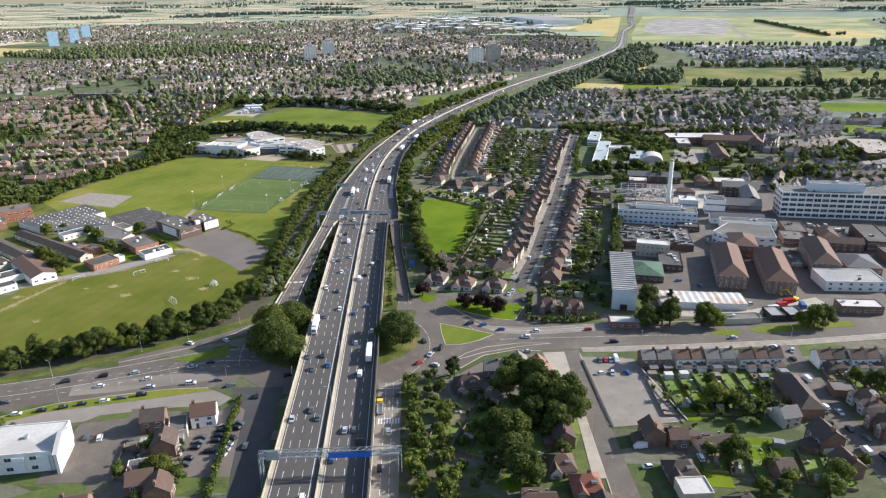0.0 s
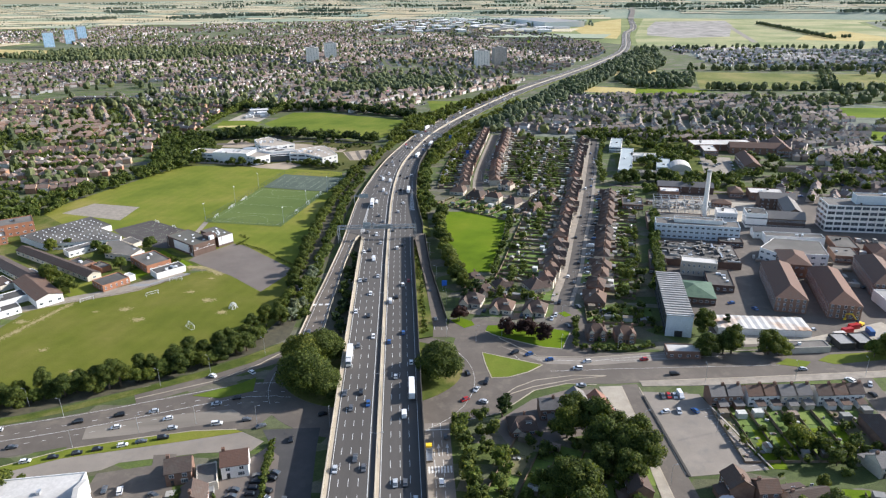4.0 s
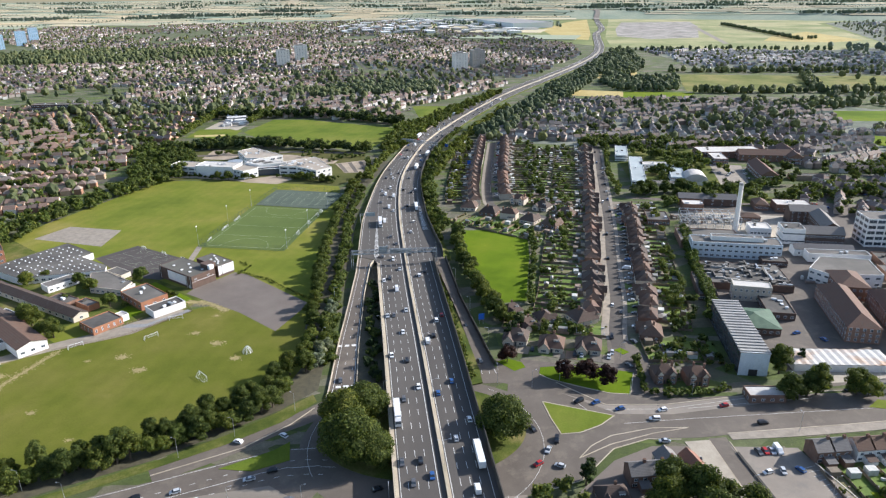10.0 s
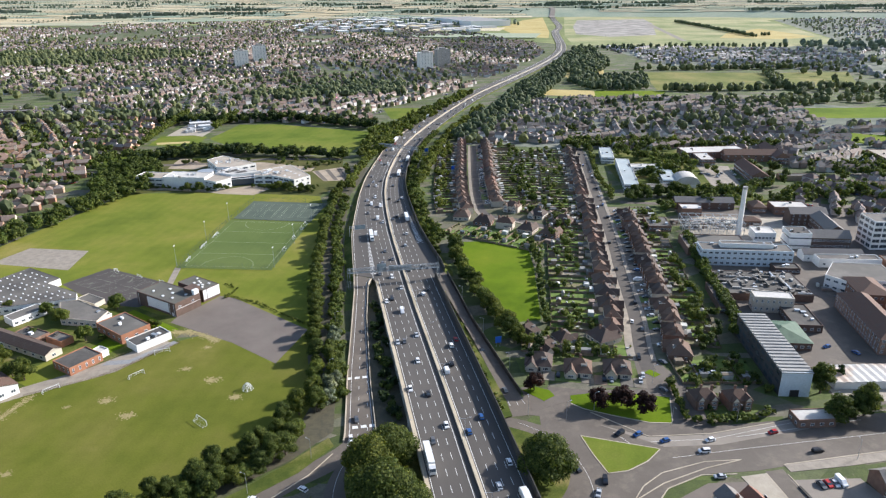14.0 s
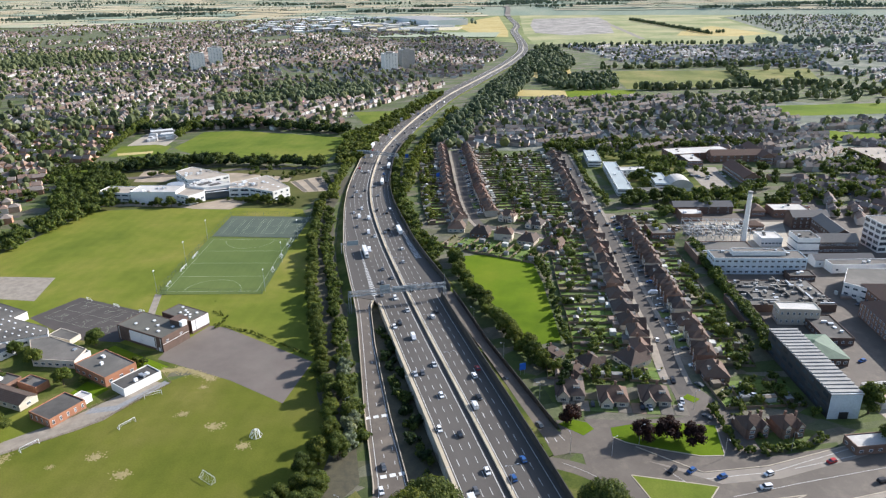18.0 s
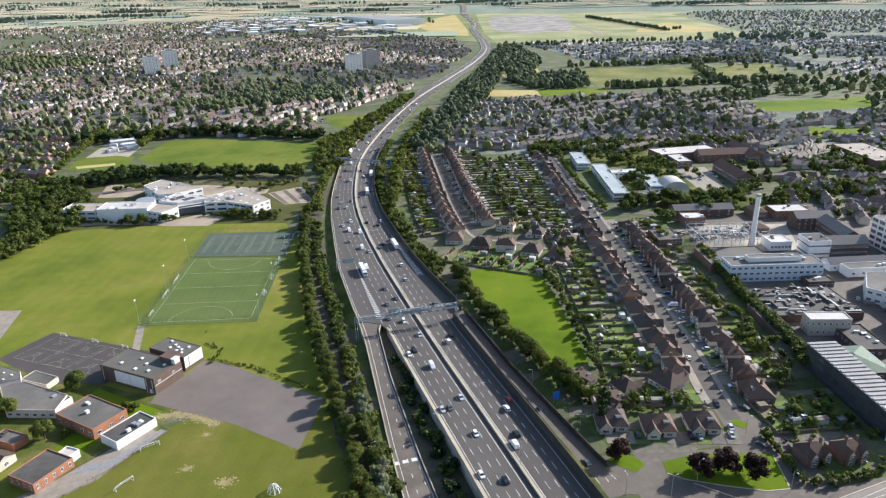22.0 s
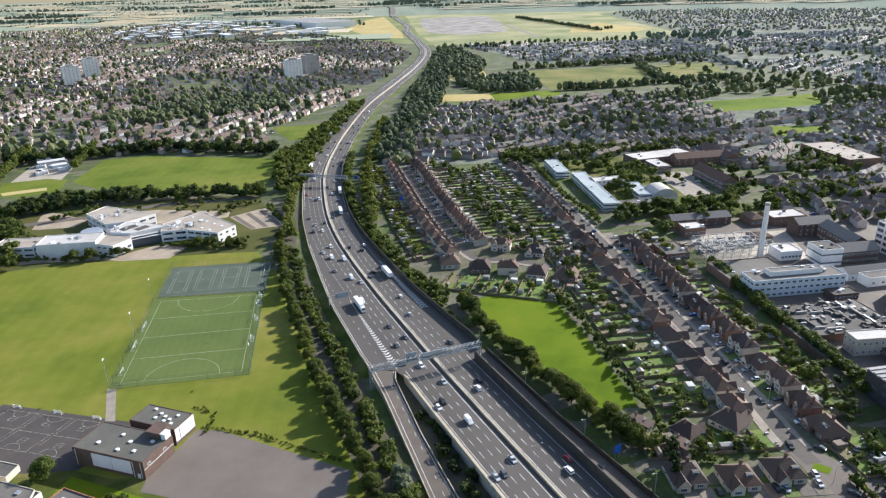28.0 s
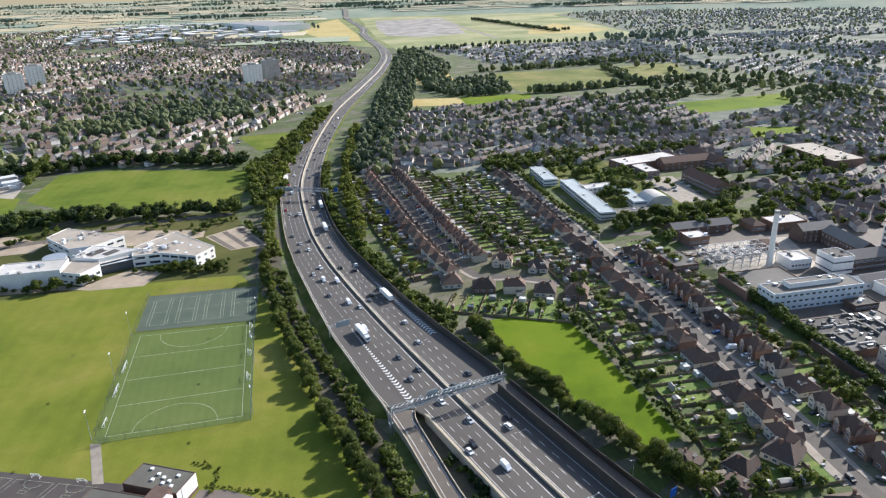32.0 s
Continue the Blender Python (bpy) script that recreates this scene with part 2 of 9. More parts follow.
M["street_asphalt"] = asphalt_mat("worn_street_asphalt", (0.066, 0.057, 0.049), (0.092, 0.08, 0.068), (0.115, 0.098, 0.082))
M["dark_asphalt"] = asphalt_mat("dark_asphalt", (0.045, 0.043, 0.042), (0.068, 0.065, 0.062), (0.08, 0.076, 0.07))
M["pale_asphalt"] = asphalt_mat("worn_pale_asphalt", (0.2, 0.172, 0.142), (0.27, 0.235, 0.195), (0.14, 0.13, 0.12))
M["pavement"] = simple("paving", (0.24, 0.208, 0.168), (0.34, 0.296, 0.24), 0.25, 3.0)
M["gravel"] = simple("gravel", (0.34, 0.3, 0.24), (0.44, 0.39, 0.31), 0.2, 4.0)
M["sand"] = simple("bare_sandy_earth", (0.25, 0.205, 0.08), (0.36, 0.295, 0.14), 0.4, 3.0)
# shade beneath the wall and trees is put into this dark colour
M["earth"] = simple("shade_darkened_earth", (0.06, 0.055, 0.035), (0.1, 0.09, 0.05), 0.3, 2.0)
M["concrete"] = simple("concrete", (0.42, 0.39, 0.33), (0.52, 0.48, 0.41), 0.3, 3.0, dirt=(0.3, 0.27, 0.22))
M["beige"] = simple("weathered_beige_concrete", (0.42, 0.36, 0.27), (0.5, 0.44, 0.34), 0.2, 2.5, dirt=(0.3, 0.26, 0.19))
M["dark_wall"] = simple("dark_timber_noise_wall", (0.035, 0.032, 0.028), (0.06, 0.055, 0.048), 0.3, 2.0)
M["paint"] = simple("worn_white_road_paint", (0.62, 0.62, 0.6), (0.78, 0.78, 0.76), 0.8, 4.0, 0.7)
M["line"] = plain("white_pitch_line", (0.36, 0.4, 0.28), 0.8)
M["steel"] = simple("galvanised_steel", (0.5, 0.52, 0.54), (0.6, 0.62, 0.64), 0.8, 4.0, 0.45, 0.7)
M["dark_steel"] = plain("dark_steel", (0.05, 0.05, 0.055), 0.5, 0.5)
M["sign_blue"] = plain("blue_sign_face", (0.02, 0.12, 0.5), 0.4)
M["sign_grey"] = simple("grey_sign_back", (0.32, 0.38, 0.4), (0.4, 0.45, 0.47), 0.5, 3.0, 0.5, 0.3)
M["white_metal"] = simple("white_painted_metal", (0.72, 0.74, 0.76), (0.8, 0.81, 0.82), 0.3, 2.0, 0.5)
M["white_wall"] = simple("white_render", (0.74, 0.73, 0.71), (0.82, 0.81, 0.79), 0.2, 1.5, 0.8, dirt=(0.62, 0.6, 0.56))
M["cream_wall"] = simple("cream_render", (0.6, 0.55, 0.46), (0.7, 0.66, 0.57), 0.2, 1.5, 0.85, dirt=(0.5, 0.46, 0.39), vary=0.3)
M["brick"] = simple("red_brown_brick", (0.19, 0.115, 0.085), (0.27, 0.165, 0.12), 0.5, 5.0, 0.9, vary=0.2)
M["orange_brick"] = simple("orange_brick", (0.31, 0.135, 0.075), (0.39, 0.18, 0.1), 0.3, 4.0, 0.9)
M["dark_brick"] = simple("dark_brick", (0.1, 0.065, 0.05), (0.14, 0.09, 0.07), 0.4, 4.0, 0.9)
M["tan_brick"] = simple("tan_brick", (0.34, 0.26, 0.17), (0.42, 0.32, 0.22), 0.4, 4.0, 0.9, vary=0.2)
M["flat_roof"] = simple("grey_felt_roof", (0.125, 0.115, 0.102), (0.18, 0.166, 0.147), 0.12, 1.5, 0.9, dirt=(0.095, 0.09, 0.08))
M["dark_flat"] = simple("dark_felt_roof", (0.062, 0.058, 0.053), (0.095, 0.089, 0.08), 0.12, 1.5, 0.9, dirt=(0.14, 0.13, 0.115))
M["hall_felt"] = simple("grey_green_felt_roof", (0.105, 0.103, 0.085), (0.135, 0.13, 0.108), 0.1, 1.5, 0.9, dirt=(0.085, 0.08, 0.07))
M["pale_flat"] = simple("tan_membrane_roof", (0.34, 0.29, 0.235), (0.43, 0.38, 0.315), 0.1, 1.0, 0.9, dirt=(0.26, 0.23, 0.19))
M["tan_paving"] = simple("tan_block_paving", (0.33, 0.265, 0.19), (0.43, 0.35, 0.26), 0.12, 3.0, dirt=(0.25, 0.21, 0.15))
M["playground"] = asphalt_mat("dark_playground_asphalt", (0.055, 0.046, 0.043), (0.076, 0.064, 0.058), (0.09, 0.078, 0.068))
M["white_flat"] = simple("white_membrane_roof", (0.5, 0.48, 0.45), (0.6, 0.58, 0.545), 0.1, 1.0, 0.9, dirt=(0.36, 0.34, 0.31))
M["dark_clad"] = simple("dark_grey_cladding", (0.03, 0.031, 0.034), (0.045, 0.046, 0.05), 0.3, 2.0, 0.7)
M["ribbed"] = simple("ribbed_grey_metal_roof", (0.25, 0.247, 0.24), (0.32, 0.315, 0.305), 0.2, 1.5, 0.75, 0.0, dirt=(0.32, 0.31, 0.29))
M["rust"] = simple("rust_stained_asbestos_roof", (0.5, 0.485, 0.46), (0.6, 0.585, 0.555), 0.25, 1.5, 0.9, dirt=(0.42, 0.27, 0.17))
M["red_court"] = simple("worn_red_court", (0.24, 0.13, 0.1), (0.3, 0.18, 0.13), 0.5, 3.0, 0.9)
M["paving_blue"] = simple("blue_grey_block_paving", (0.2, 0.21, 0.22), (0.3, 0.3, 0.3), 0.9, 6.0, 0.85)
M["gantry_steel"] = simple("weathered_gantry_steel", (0.24, 0.27, 0.29), (0.32, 0.35, 0.37), 0.8, 4.0, 0.55, 0.4)
M["blue_clad"] = simple("pale_blue_cladding", (0.54, 0.61, 0.66), (0.62, 0.68, 0.72), 0.15, 1.5, 0.5)
M["green_roof"] = simple("green_copper_roof", (0.045, 0.095, 0.06), (0.075, 0.14, 0.085), 0.3, 2.0, 0.7)
M["tile_brown"] = tile_roof("brown_roof_tiles", [(0.0, (0.06, 0.043, 0.035)), (0.35, (0.095, 0.062, 0.047)), (0.6, (0.135, 0.082, 0.058)), (0.8, (0.078, 0.06, 0.052)), (1.0, (0.16, 0.1, 0.07))])
M["tile_grey"] = tile_roof("grey_slate_roof", [(0.0, (0.12, 0.12, 0.125)), (0.5, (0.18, 0.175, 0.17)), (1.0, (0.22, 0.205, 0.19))])
M["tile_bright"] = tile_roof("bright_red_roof_tiles", [(0.0, (0.22, 0.085, 0.055)), (0.5, (0.29, 0.12, 0.08)), (1.0, (0.25, 0.13, 0.09))])
M["tile_red"] = tile_roof("red_roof_tiles", [(0.0, (0.12, 0.068, 0.05)), (0.5, (0.16, 0.088, 0.062)), (1.0, (0.145, 0.092, 0.07))])
M["far_red"] = far_roof("mixed_red_roofs", [(0.0, (0.1, 0.08, 0.075)), (0.35, (0.155, 0.112, 0.097)), (0.6, (0.21, 0.14, 0.112)), (0.8, (0.15, 0.137, 0.133)), (0.93, (0.22, 0.175, 0.15)), (1.0, (0.33, 0.3, 0.285))])
M["far_brown"] = far_roof("mixed_brown_roofs", [(0.0, (0.105, 0.088, 0.078)), (0.35, (0.165, 0.132, 0.112)), (0.6, (0.22, 0.17, 0.142)), (0.8, (0.18, 0.162, 0.15)), (1.0, (0.33, 0.275, 0.235))])
M["far_wall"] = far_roof("mixed_house_walls", [(0.0, (0.22, 0.15, 0.115)), (0.35, (0.4, 0.33, 0.28)), (0.6, (0.52, 0.49, 0.46)), (1.0, (0.68, 0.67, 0.66))])
M["far_brick"] = far_roof("mixed_brick_walls", [(0.0, (0.28, 0.15, 0.095)), (0.35, (0.4, 0.22, 0.135)), (0.6, (0.5, 0.34, 0.23)), (0.78, (0.66, 0.58, 0.48)), (1.0, (0.8, 0.78, 0.74))])
M["blue_roof"] = simple("pale_blue_grey_roof", (0.34, 0.4, 0.42), (0.42, 0.47, 0.48), 0.1, 1.0, 0.8, dirt=(0.28, 0.32, 0.33))
M["far_shed"] = far_roof("mixed_shed_roofs", [(0.0, (0.3, 0.3, 0.3)), (0.35, (0.55, 0.55, 0.55)), (0.6, (0.72, 0.73, 0.74)), (1.0, (0.86, 0.87, 0.88))])
M["tower_pale"] = simple("pale_concrete_panels", (0.78, 0.75, 0.7), (0.86, 0.83, 0.78), 0.1, 1.0)
M["tower_grey"] = simple("grey_concrete_panels", (0.3, 0.29, 0.275), (0.38, 0.37, 0.35), 0.1, 1.0)
M["tower_blue"] = simple("blue_cladding_panels", (0.3, 0.48, 0.66), (0.4, 0.56, 0.72), 0.1, 1.0)
M["fence"] = simple("weathered_timber_fence", (0.2, 0.15, 0.1), (0.28, 0.22, 0.16), 0.6, 3.0, vary=0.2)
M["mesh_fence"] = plain("dark_green_fence_wire", (0.03, 0.06, 0.05), 0.7)
M["leaf_a"] = leaf_mat("broadleaf_foliage", (0.034, 0.055, 0.012), (0.074, 0.106, 0.021), (0.16, 0.182, 0.042))
M["leaf_b"] = leaf_mat("yellow_green_foliage", (0.055, 0.09, 0.016), (0.105, 0.145, 0.028), (0.19, 0.21, 0.05))
M["leaf_c"] = leaf_mat("dark_conifer_foliage", (0.012, 0.028, 0.01), (0.025, 0.05, 0.015), (0.045, 0.07, 0.02))
M["leaf_p"] = leaf_mat("purple_leaf_foliage", (0.018, 0.009, 0.01), (0.03, 0.014, 0.015), (0.055, 0.024, 0.022))
M["leaf_s"] = leaf_mat("silver_willow_foliage", (0.1, 0.13, 0.09), (0.19, 0.22, 0.16), (0.3, 0.33, 0.26))
# mid-distance leaves: lighter than near ones, haze mixed into the colour
M["leaf_far"] = leaf_mat("hazed_distant_foliage", (0.07, 0.096, 0.058), (0.115, 0.148, 0.085), (0.19, 0.215, 0.12), 0.06)
# far-east leaves: pale blue-grey tones imitate the haze before them
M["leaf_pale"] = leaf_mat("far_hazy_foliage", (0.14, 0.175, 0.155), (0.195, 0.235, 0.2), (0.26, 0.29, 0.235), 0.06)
# suburb ground paled in its colour to stand in for haze
M["far_suburb"] = grass_mat("hazed_suburb_ground", [(0.4, (0.13, 0.155, 0.12)), (0.5, (0.19, 0.205, 0.17)), (0.62, (0.28, 0.28, 0.24))], None, 0.95, 0.02)
# far-east roofs: tones lifted and greyed so the colour carries haze
M["far_hazed_roof"] = far_roof("mixed_haze_paled_roofs", [(0.0, (0.18, 0.175, 0.185)), (0.4, (0.25, 0.24, 0.24)), (0.7, (0.33, 0.315, 0.31)), (1.0, (0.5, 0.48, 0.47))])
M["near_red"] = far_roof("orange_brown_roofs", [(0.0, (0.16, 0.118, 0.098)), (0.3, (0.23, 0.158, 0.124)), (0.6, (0.29, 0.19, 0.142)), (0.8, (0.24, 0.205, 0.18)), (1.0, (0.36, 0.29, 0.235))])
M["bark"] = simple("bark", (0.08, 0.06, 0.04), (0.13, 0.1, 0.07), 1.0, 5.0)
M["tyre"] = plain("black_rubber", (0.015, 0.015, 0.015), 0.8)


def islands(name, stops, rough=0.95, fine=2.0):
    """One tone for each separate piece of a mesh, roughened by noise."""
    k = Nodes(name, rough)
    k.where()
    c = k.ramp(k.geo.outputs["Random Per Island"], stops, True)
    c = k.mix(0.7, c, k.ramp(k.noise(0.4, 5.0, 0.7), [(0.3, (0.6, 0.62, 0.58)), (0.7, (1.12, 1.1, 1.05))]), "MULTIPLY")
    f = k.noise(fine, 4.0, 0.7)
    c = k.mix(0.5, c, k.ramp(f, [(0.3, (0.6, 0.62, 0.58)), (0.7, (1.0, 1.0, 1.0))]), "MULTIPLY")
    k.color(c)
    k.bump(f, 0.3, 0.1)
    return k.mat


# far fields and pasture: washed-out colours with the haze painted in
M["far_fields"] = islands("hazed_field_patchwork", [(0.0, (0.56, 0.47, 0.31)), (0.22, (0.33, 0.37, 0.26)), (0.38, (0.6, 0.52, 0.36)), (0.58, (0.24, 0.31, 0.24)), (0.68, (0.42, 0.42, 0.29)), (0.84, (0.52, 0.46, 0.33))], 0.95, 0.05)
M["far_pasture"] = grass_mat("hazed_hill_pasture", [(0.3, (0.24, 0.3, 0.25)), (0.5, (0.33, 0.38, 0.3)), (0.72, (0.44, 0.44, 0.34))], None, 0.95, 0.004)
# leaves of the far hedges and woods, blue-grey with painted haze
M["leaf_haze"] = leaf_mat("hazed_hill_foliage", (0.12, 0.16, 0.145), (0.155, 0.2, 0.175), (0.2, 0.245, 0.21), 0.06)
M["far_cars"] = islands("mixed_car_paint", [(0.0, (0.75, 0.75, 0.75)), (0.3, (0.45, 0.46, 0.48)), (0.5, (0.03, 0.03, 0.035)), (0.7, (0.12, 0.125, 0.135)), (0.84, (0.05, 0.1, 0.25)), (0.93, (0.4, 0.04, 0.03))], 0.35)
M["plots"] = islands("garden_plots", [(0.0, (0.12, 0.19, 0.03)), (0.24, (0.17, 0.23, 0.04)), (0.4, (0.075, 0.105, 0.03)), (0.5, (0.2, 0.18, 0.09)), (0.62, (0.32, 0.28, 0.225)), (0.72, (0.09, 0.125, 0.032)), (0.82, (0.19, 0.15, 0.105)), (0.9, (0.14, 0.21, 0.035))])
M["drives"] = islands("paved_drives", [(0.0, (0.2, 0.175, 0.145)), (0.25, (0.15, 0.135, 0.12)), (0.45, (0.26, 0.22, 0.175)), (0.6, (0.13, 0.12, 0.112)), (0.75, (0.24, 0.165, 0.12)), (0.9, (0.13, 0.18, 0.045))])
M["sheds"] = islands("shed_roofs", [(0.0, (0.25, 0.25, 0.25)), (0.3, (0.4, 0.38, 0.35)), (0.5, (0.2, 0.16, 0.12)), (0.7, (0.6, 0.6, 0.58)), (0.85, (0.3, 0.22, 0.18))], 0.8)


def glass_mat():
    k = Nodes("window_glass", 0.12)
    info = k.t.nodes.new("ShaderNodeObjectInfo")
    k.color(k.ramp(info.outputs["Random"], [(0.0, (0.03, 0.04, 0.05)), (1.0, (0.08, 0.1, 0.12))]))
    return k.mat


M["glass"] = glass_mat()
CAR_COLOURS = {"white": (0.8, 0.8, 0.8), "silver": (0.5, 0.52, 0.54), "black": (0.015, 0.015, 0.018), "grey": (0.1, 0.105, 0.115), "blue": (0.03, 0.1, 0.28), "red": (0.4, 0.02, 0.02)}
for _c, _v in CAR_COLOURS.items():
    M["car_" + _c] = plain(_c + "_car_paint", _v, 0.3, 0.15)
M["yellow"] = plain("yellow_paint", (0.75, 0.5, 0.02), 0.5)
M["pink"] = plain("pink_panels", (0.7, 0.2, 0.38), 0.6)

# ---- geometry helpers ----


class Shape:
    """Gathers vertices and faces, with a material slot for each face."""

    def __init__(self):
        self.v, self.f, self.m = [], [], []

    def face(self, pts, m=0):
        i = len(self.v)
        self.v.extend(pts)
        self.f.append(tuple(range(i, i + len(pts))))
        self.m.append(m)
        return self

    def solid(self, verts, faces, m=0):
        i = len(self.v)
        self.v.extend(verts)
        for k, f in enumerate(faces):
            self.f.append(tuple(i + j for j in f))
            self.m.append(m[k] if isinstance(m, (list, tuple)) else m)
        return self

    def box(self, x0, y0, z0, x1, y1, z1, m=0):
        v = [(x, y, z) for z in (z0, z1) for x, y in ((x0, y0), (x1, y0), (x1, y1), (x0, y1))]
        return self.solid(v, [(3, 2, 1, 0), (4, 5, 6, 7), (0, 1, 5, 4), (1, 2, 6, 5), (2, 3, 7, 6), (3, 0, 4, 7)], m)

    def prism(self, poly, z0, z1, m=0, top=None):
        """An upright block on a polygon given anticlockwise; top: the slot of its upper face."""
        n = len(poly)
        v = [(x, y, z0) for x, y in poly] + [(x, y, z1) for x, y in poly]
        f = [tuple(reversed(range(n))), tuple(range(n, 2 * n))] + [(i, (i + 1) % n, n + (i + 1) % n, n + i) for i in range(n)]
        return self.solid(v, f, [m, m if top is None else top] + [m] * n)

    def beam(self, a, b, r, m=0, n=4, r2=None):
        """A bar from a to b with n sides."""
        a, b = Vector(a), Vector(b)
        d = (b - a).normalized()
        u = d.orthogonal().normalized()
        w = d.cross(u)
        r2 = r if r2 is None else r2
        v = []
        for p, q in ((a, r), (b, r2)):
            for k in range(n):
                t = 2 * math.pi * (k + 0.5) / n
                v.append(tuple(p + u * (q * math.cos(t)) + w * (q * math.sin(t))))
        f = [(k, (k + 1) % n, n + (k + 1) % n, n + k) for k in range(n)] + [tuple(reversed(range(n))), tuple(range(n, 2 * n))]
        return self.solid(v, f, m)

    def hip(self, x0, y0, x1, y1, z, rise, m=0, over=0.4, ridge=None):
        """A hipped roof over a rectangle, closed below."""
        x0, y0, x1, y1 = x0 - over, y0 - over, x1 + over, y1 + over
        w, d = x1 - x0, y1 - y0
        run = min(w, d) / 2 if ridge is None else ridge
        if w >= d:
            r = [(x0 + run, (y0 + y1) / 2, z + rise), (x1 - run, (y0 + y1) / 2, z + rise)]
            f = [(0, 1, 5, 4), (1, 2, 5), (2, 3, 4, 5), (3, 0, 4), (3, 2, 1, 0)]
        else:
            r = [((x0 + x1) / 2, y0 + run, z + rise), ((x0 + x1) / 2, y1 - run, z + rise)]
            f = [(0, 1, 4), (1, 2, 5, 4), (2, 3, 5), (3, 0, 4, 5), (3, 2, 1, 0)]
        return self.solid([(x0, y0, z), (x1, y0, z), (x1, y1, z), (x0, y1, z)] + r, f, m)

    def gable(self, x0, y0, x1, y1, z, rise, m=0, wall=0, along="x", over=0.35):
        """A pitched roof with thickness; its gable triangles take the slot wall."""
        if along == "x":
            ym = (y0 + y1) / 2
            self.solid([(x0, y0, z), (x0, y1, z), (x0, ym, z + rise), (x1, y0, z), (x1, y1, z), (x1, ym, z + rise)], [(0, 2, 1), (3, 4, 5)], wall)
            a, b, t = x0 - over, x1 + over, 0.18
            for s, y in ((1, y0), (-1, y1)):
                k = rise / (ym - y)
                ye = y - s * over
                ze = z - abs(k) * over
                v = [(a, ye, ze), (b, ye, ze), (b, ym, z + rise), (a, ym, z + rise)]
                v += [(p, q, r + t) for p, q, r in v]
                self.solid(v, [(3, 2, 1, 0), (4, 5, 6, 7), (0, 1, 5, 4), (1, 2, 6, 5), (2, 3, 7, 6), (3, 0, 4, 7)], m)
        else:
            xm = (x0 + x1) / 2
            self.solid([(x0, y0, z), (x1, y0, z), (xm, y0, z + rise), (x0, y1, z), (x1, y1, z), (xm, y1, z + rise)], [(0, 1, 2), (3, 5, 4)], wall)
            a, b, t = y0 - over, y1 + over, 0.18
            for s, x in ((1, x0), (-1, x1)):
                k = rise / (xm - x)
                xe = x - s * over
                ze = z - abs(k) * over
                v = [(xe, a, ze), (xm, a, z + rise), (xm, b, z + rise), (xe, b, ze)]
                v += [(p, q, r + t) for p, q, r in v]
                self.solid(v, [(3, 2, 1, 0), (4, 5, 6, 7), (0, 1, 5, 4), (1, 2, 6, 5), (2, 3, 7, 6), (3, 0, 4, 7)], m)
        return self

    def moved(self, other, m):
        """Adds another shape, moved by a matrix."""
        i = len(self.v)
        self.v.extend(tuple(m @ Vector(p)) for p in other.v)
        self.f.extend(tuple(i + j for j in f) for f in other.f)
        self.m.extend(other.m)
        return self

    def mesh(self, name, mats):
        me = bpy.data.meshes.new(name)
        me.from_pydata(self.v, [], self.f)
        for mt in mats:
            me.materials.append(mt)
        if len(mats) > 1:
            me.polygons.foreach_set("material_index", self.m)
        me.update()
        return me


def mats_of(material):
    return [M[k] for k in material] if isinstance(material, (list, tuple)) else [M[material]]


def part(name, shape, material, parent, label=""):
    """Links a shape as one mesh object under a thing or a part."""
    ob = new(name, shape.mesh(name, mats_of(material)))
    ob.parent = parent
    if label:
        ob["label"] = label
    return ob


def thing(name, shape, material, label, category, m=None, group="", kind=""):
    """Links a shape as one top-level mesh."""
    ob = new(name, shape.mesh(name, mats_of(material)))
    if m is not None:
        ob.matrix_basis = m
    return tagged(ob, label, category, group, kind)


def empty(name, label, category, m=None, group="", kind=""):
    ob = new(name)
    ob.empty_display_size = 0.5
    if m is not None:
        ob.matrix_basis = m
    return tagged(ob, label, category, group, kind)


def lerp_table(table, t):
    """Reads a table of (t, value) pairs with straight lines between."""
    if t <= table[0][0]:
        return table[0][1]
    for (a, p), (b, q) in zip(table, table[1:]):
        if t <= b:
            return p + (q - p) * (t - a) / (b - a)
    return table[-1][1]


def smooth(a, b, t):
    u = min(1.0, max(0.0, (t - a) / (b - a)))
    return u * u * (3 - 2 * u)


def spline(pts, step):
    """A smooth line through the points, sampled about every step metres."""
    p = [Vector((x, y)) for x, y in pts]
    p = [2 * p[0] - p[1]] + p + [2 * p[-1] - p[-2]]
    out = []
    for i in range(1, len(p) - 2):
        n = max(2, int((p[i + 1] - p[i]).length / step))
        for k in range(n):
            t = k / n
            t2, t3 = t * t, t * t * t
            out.append(0.5 * (2 * p[i] + (p[i + 1] - p[i - 1]) * t + (2 * p[i - 1] - 5 * p[i] + 4 * p[i + 1] - p[i + 2]) * t2 + (3 * p[i] - p[i - 1] - 3 * p[i + 1] + p[i + 2]) * t3))
    out.append(p[-2])
    return out


def normals(line):
    """The unit normal to the right of the line at each point."""
    out = []
    for i in range(len(line)):
        d = (line[min(i + 1, len(line) - 1)] - line[max(i - 1, 0)]).normalized()
        out.append(Vector((d.y, -d.x)))
    return out


def flat(poly, z, depth=0.3, m=0, shape=None):
    """A slab with its top at z on a polygon given in either sense."""
    area = sum(a[0] * b[1] - b[0] * a[1] for a, b in zip(poly, poly[1:] + poly[:1]))
    if area < 0:
        poly = poly[::-1]
    return (shape or Shape()).prism(poly, z - depth, z, m)


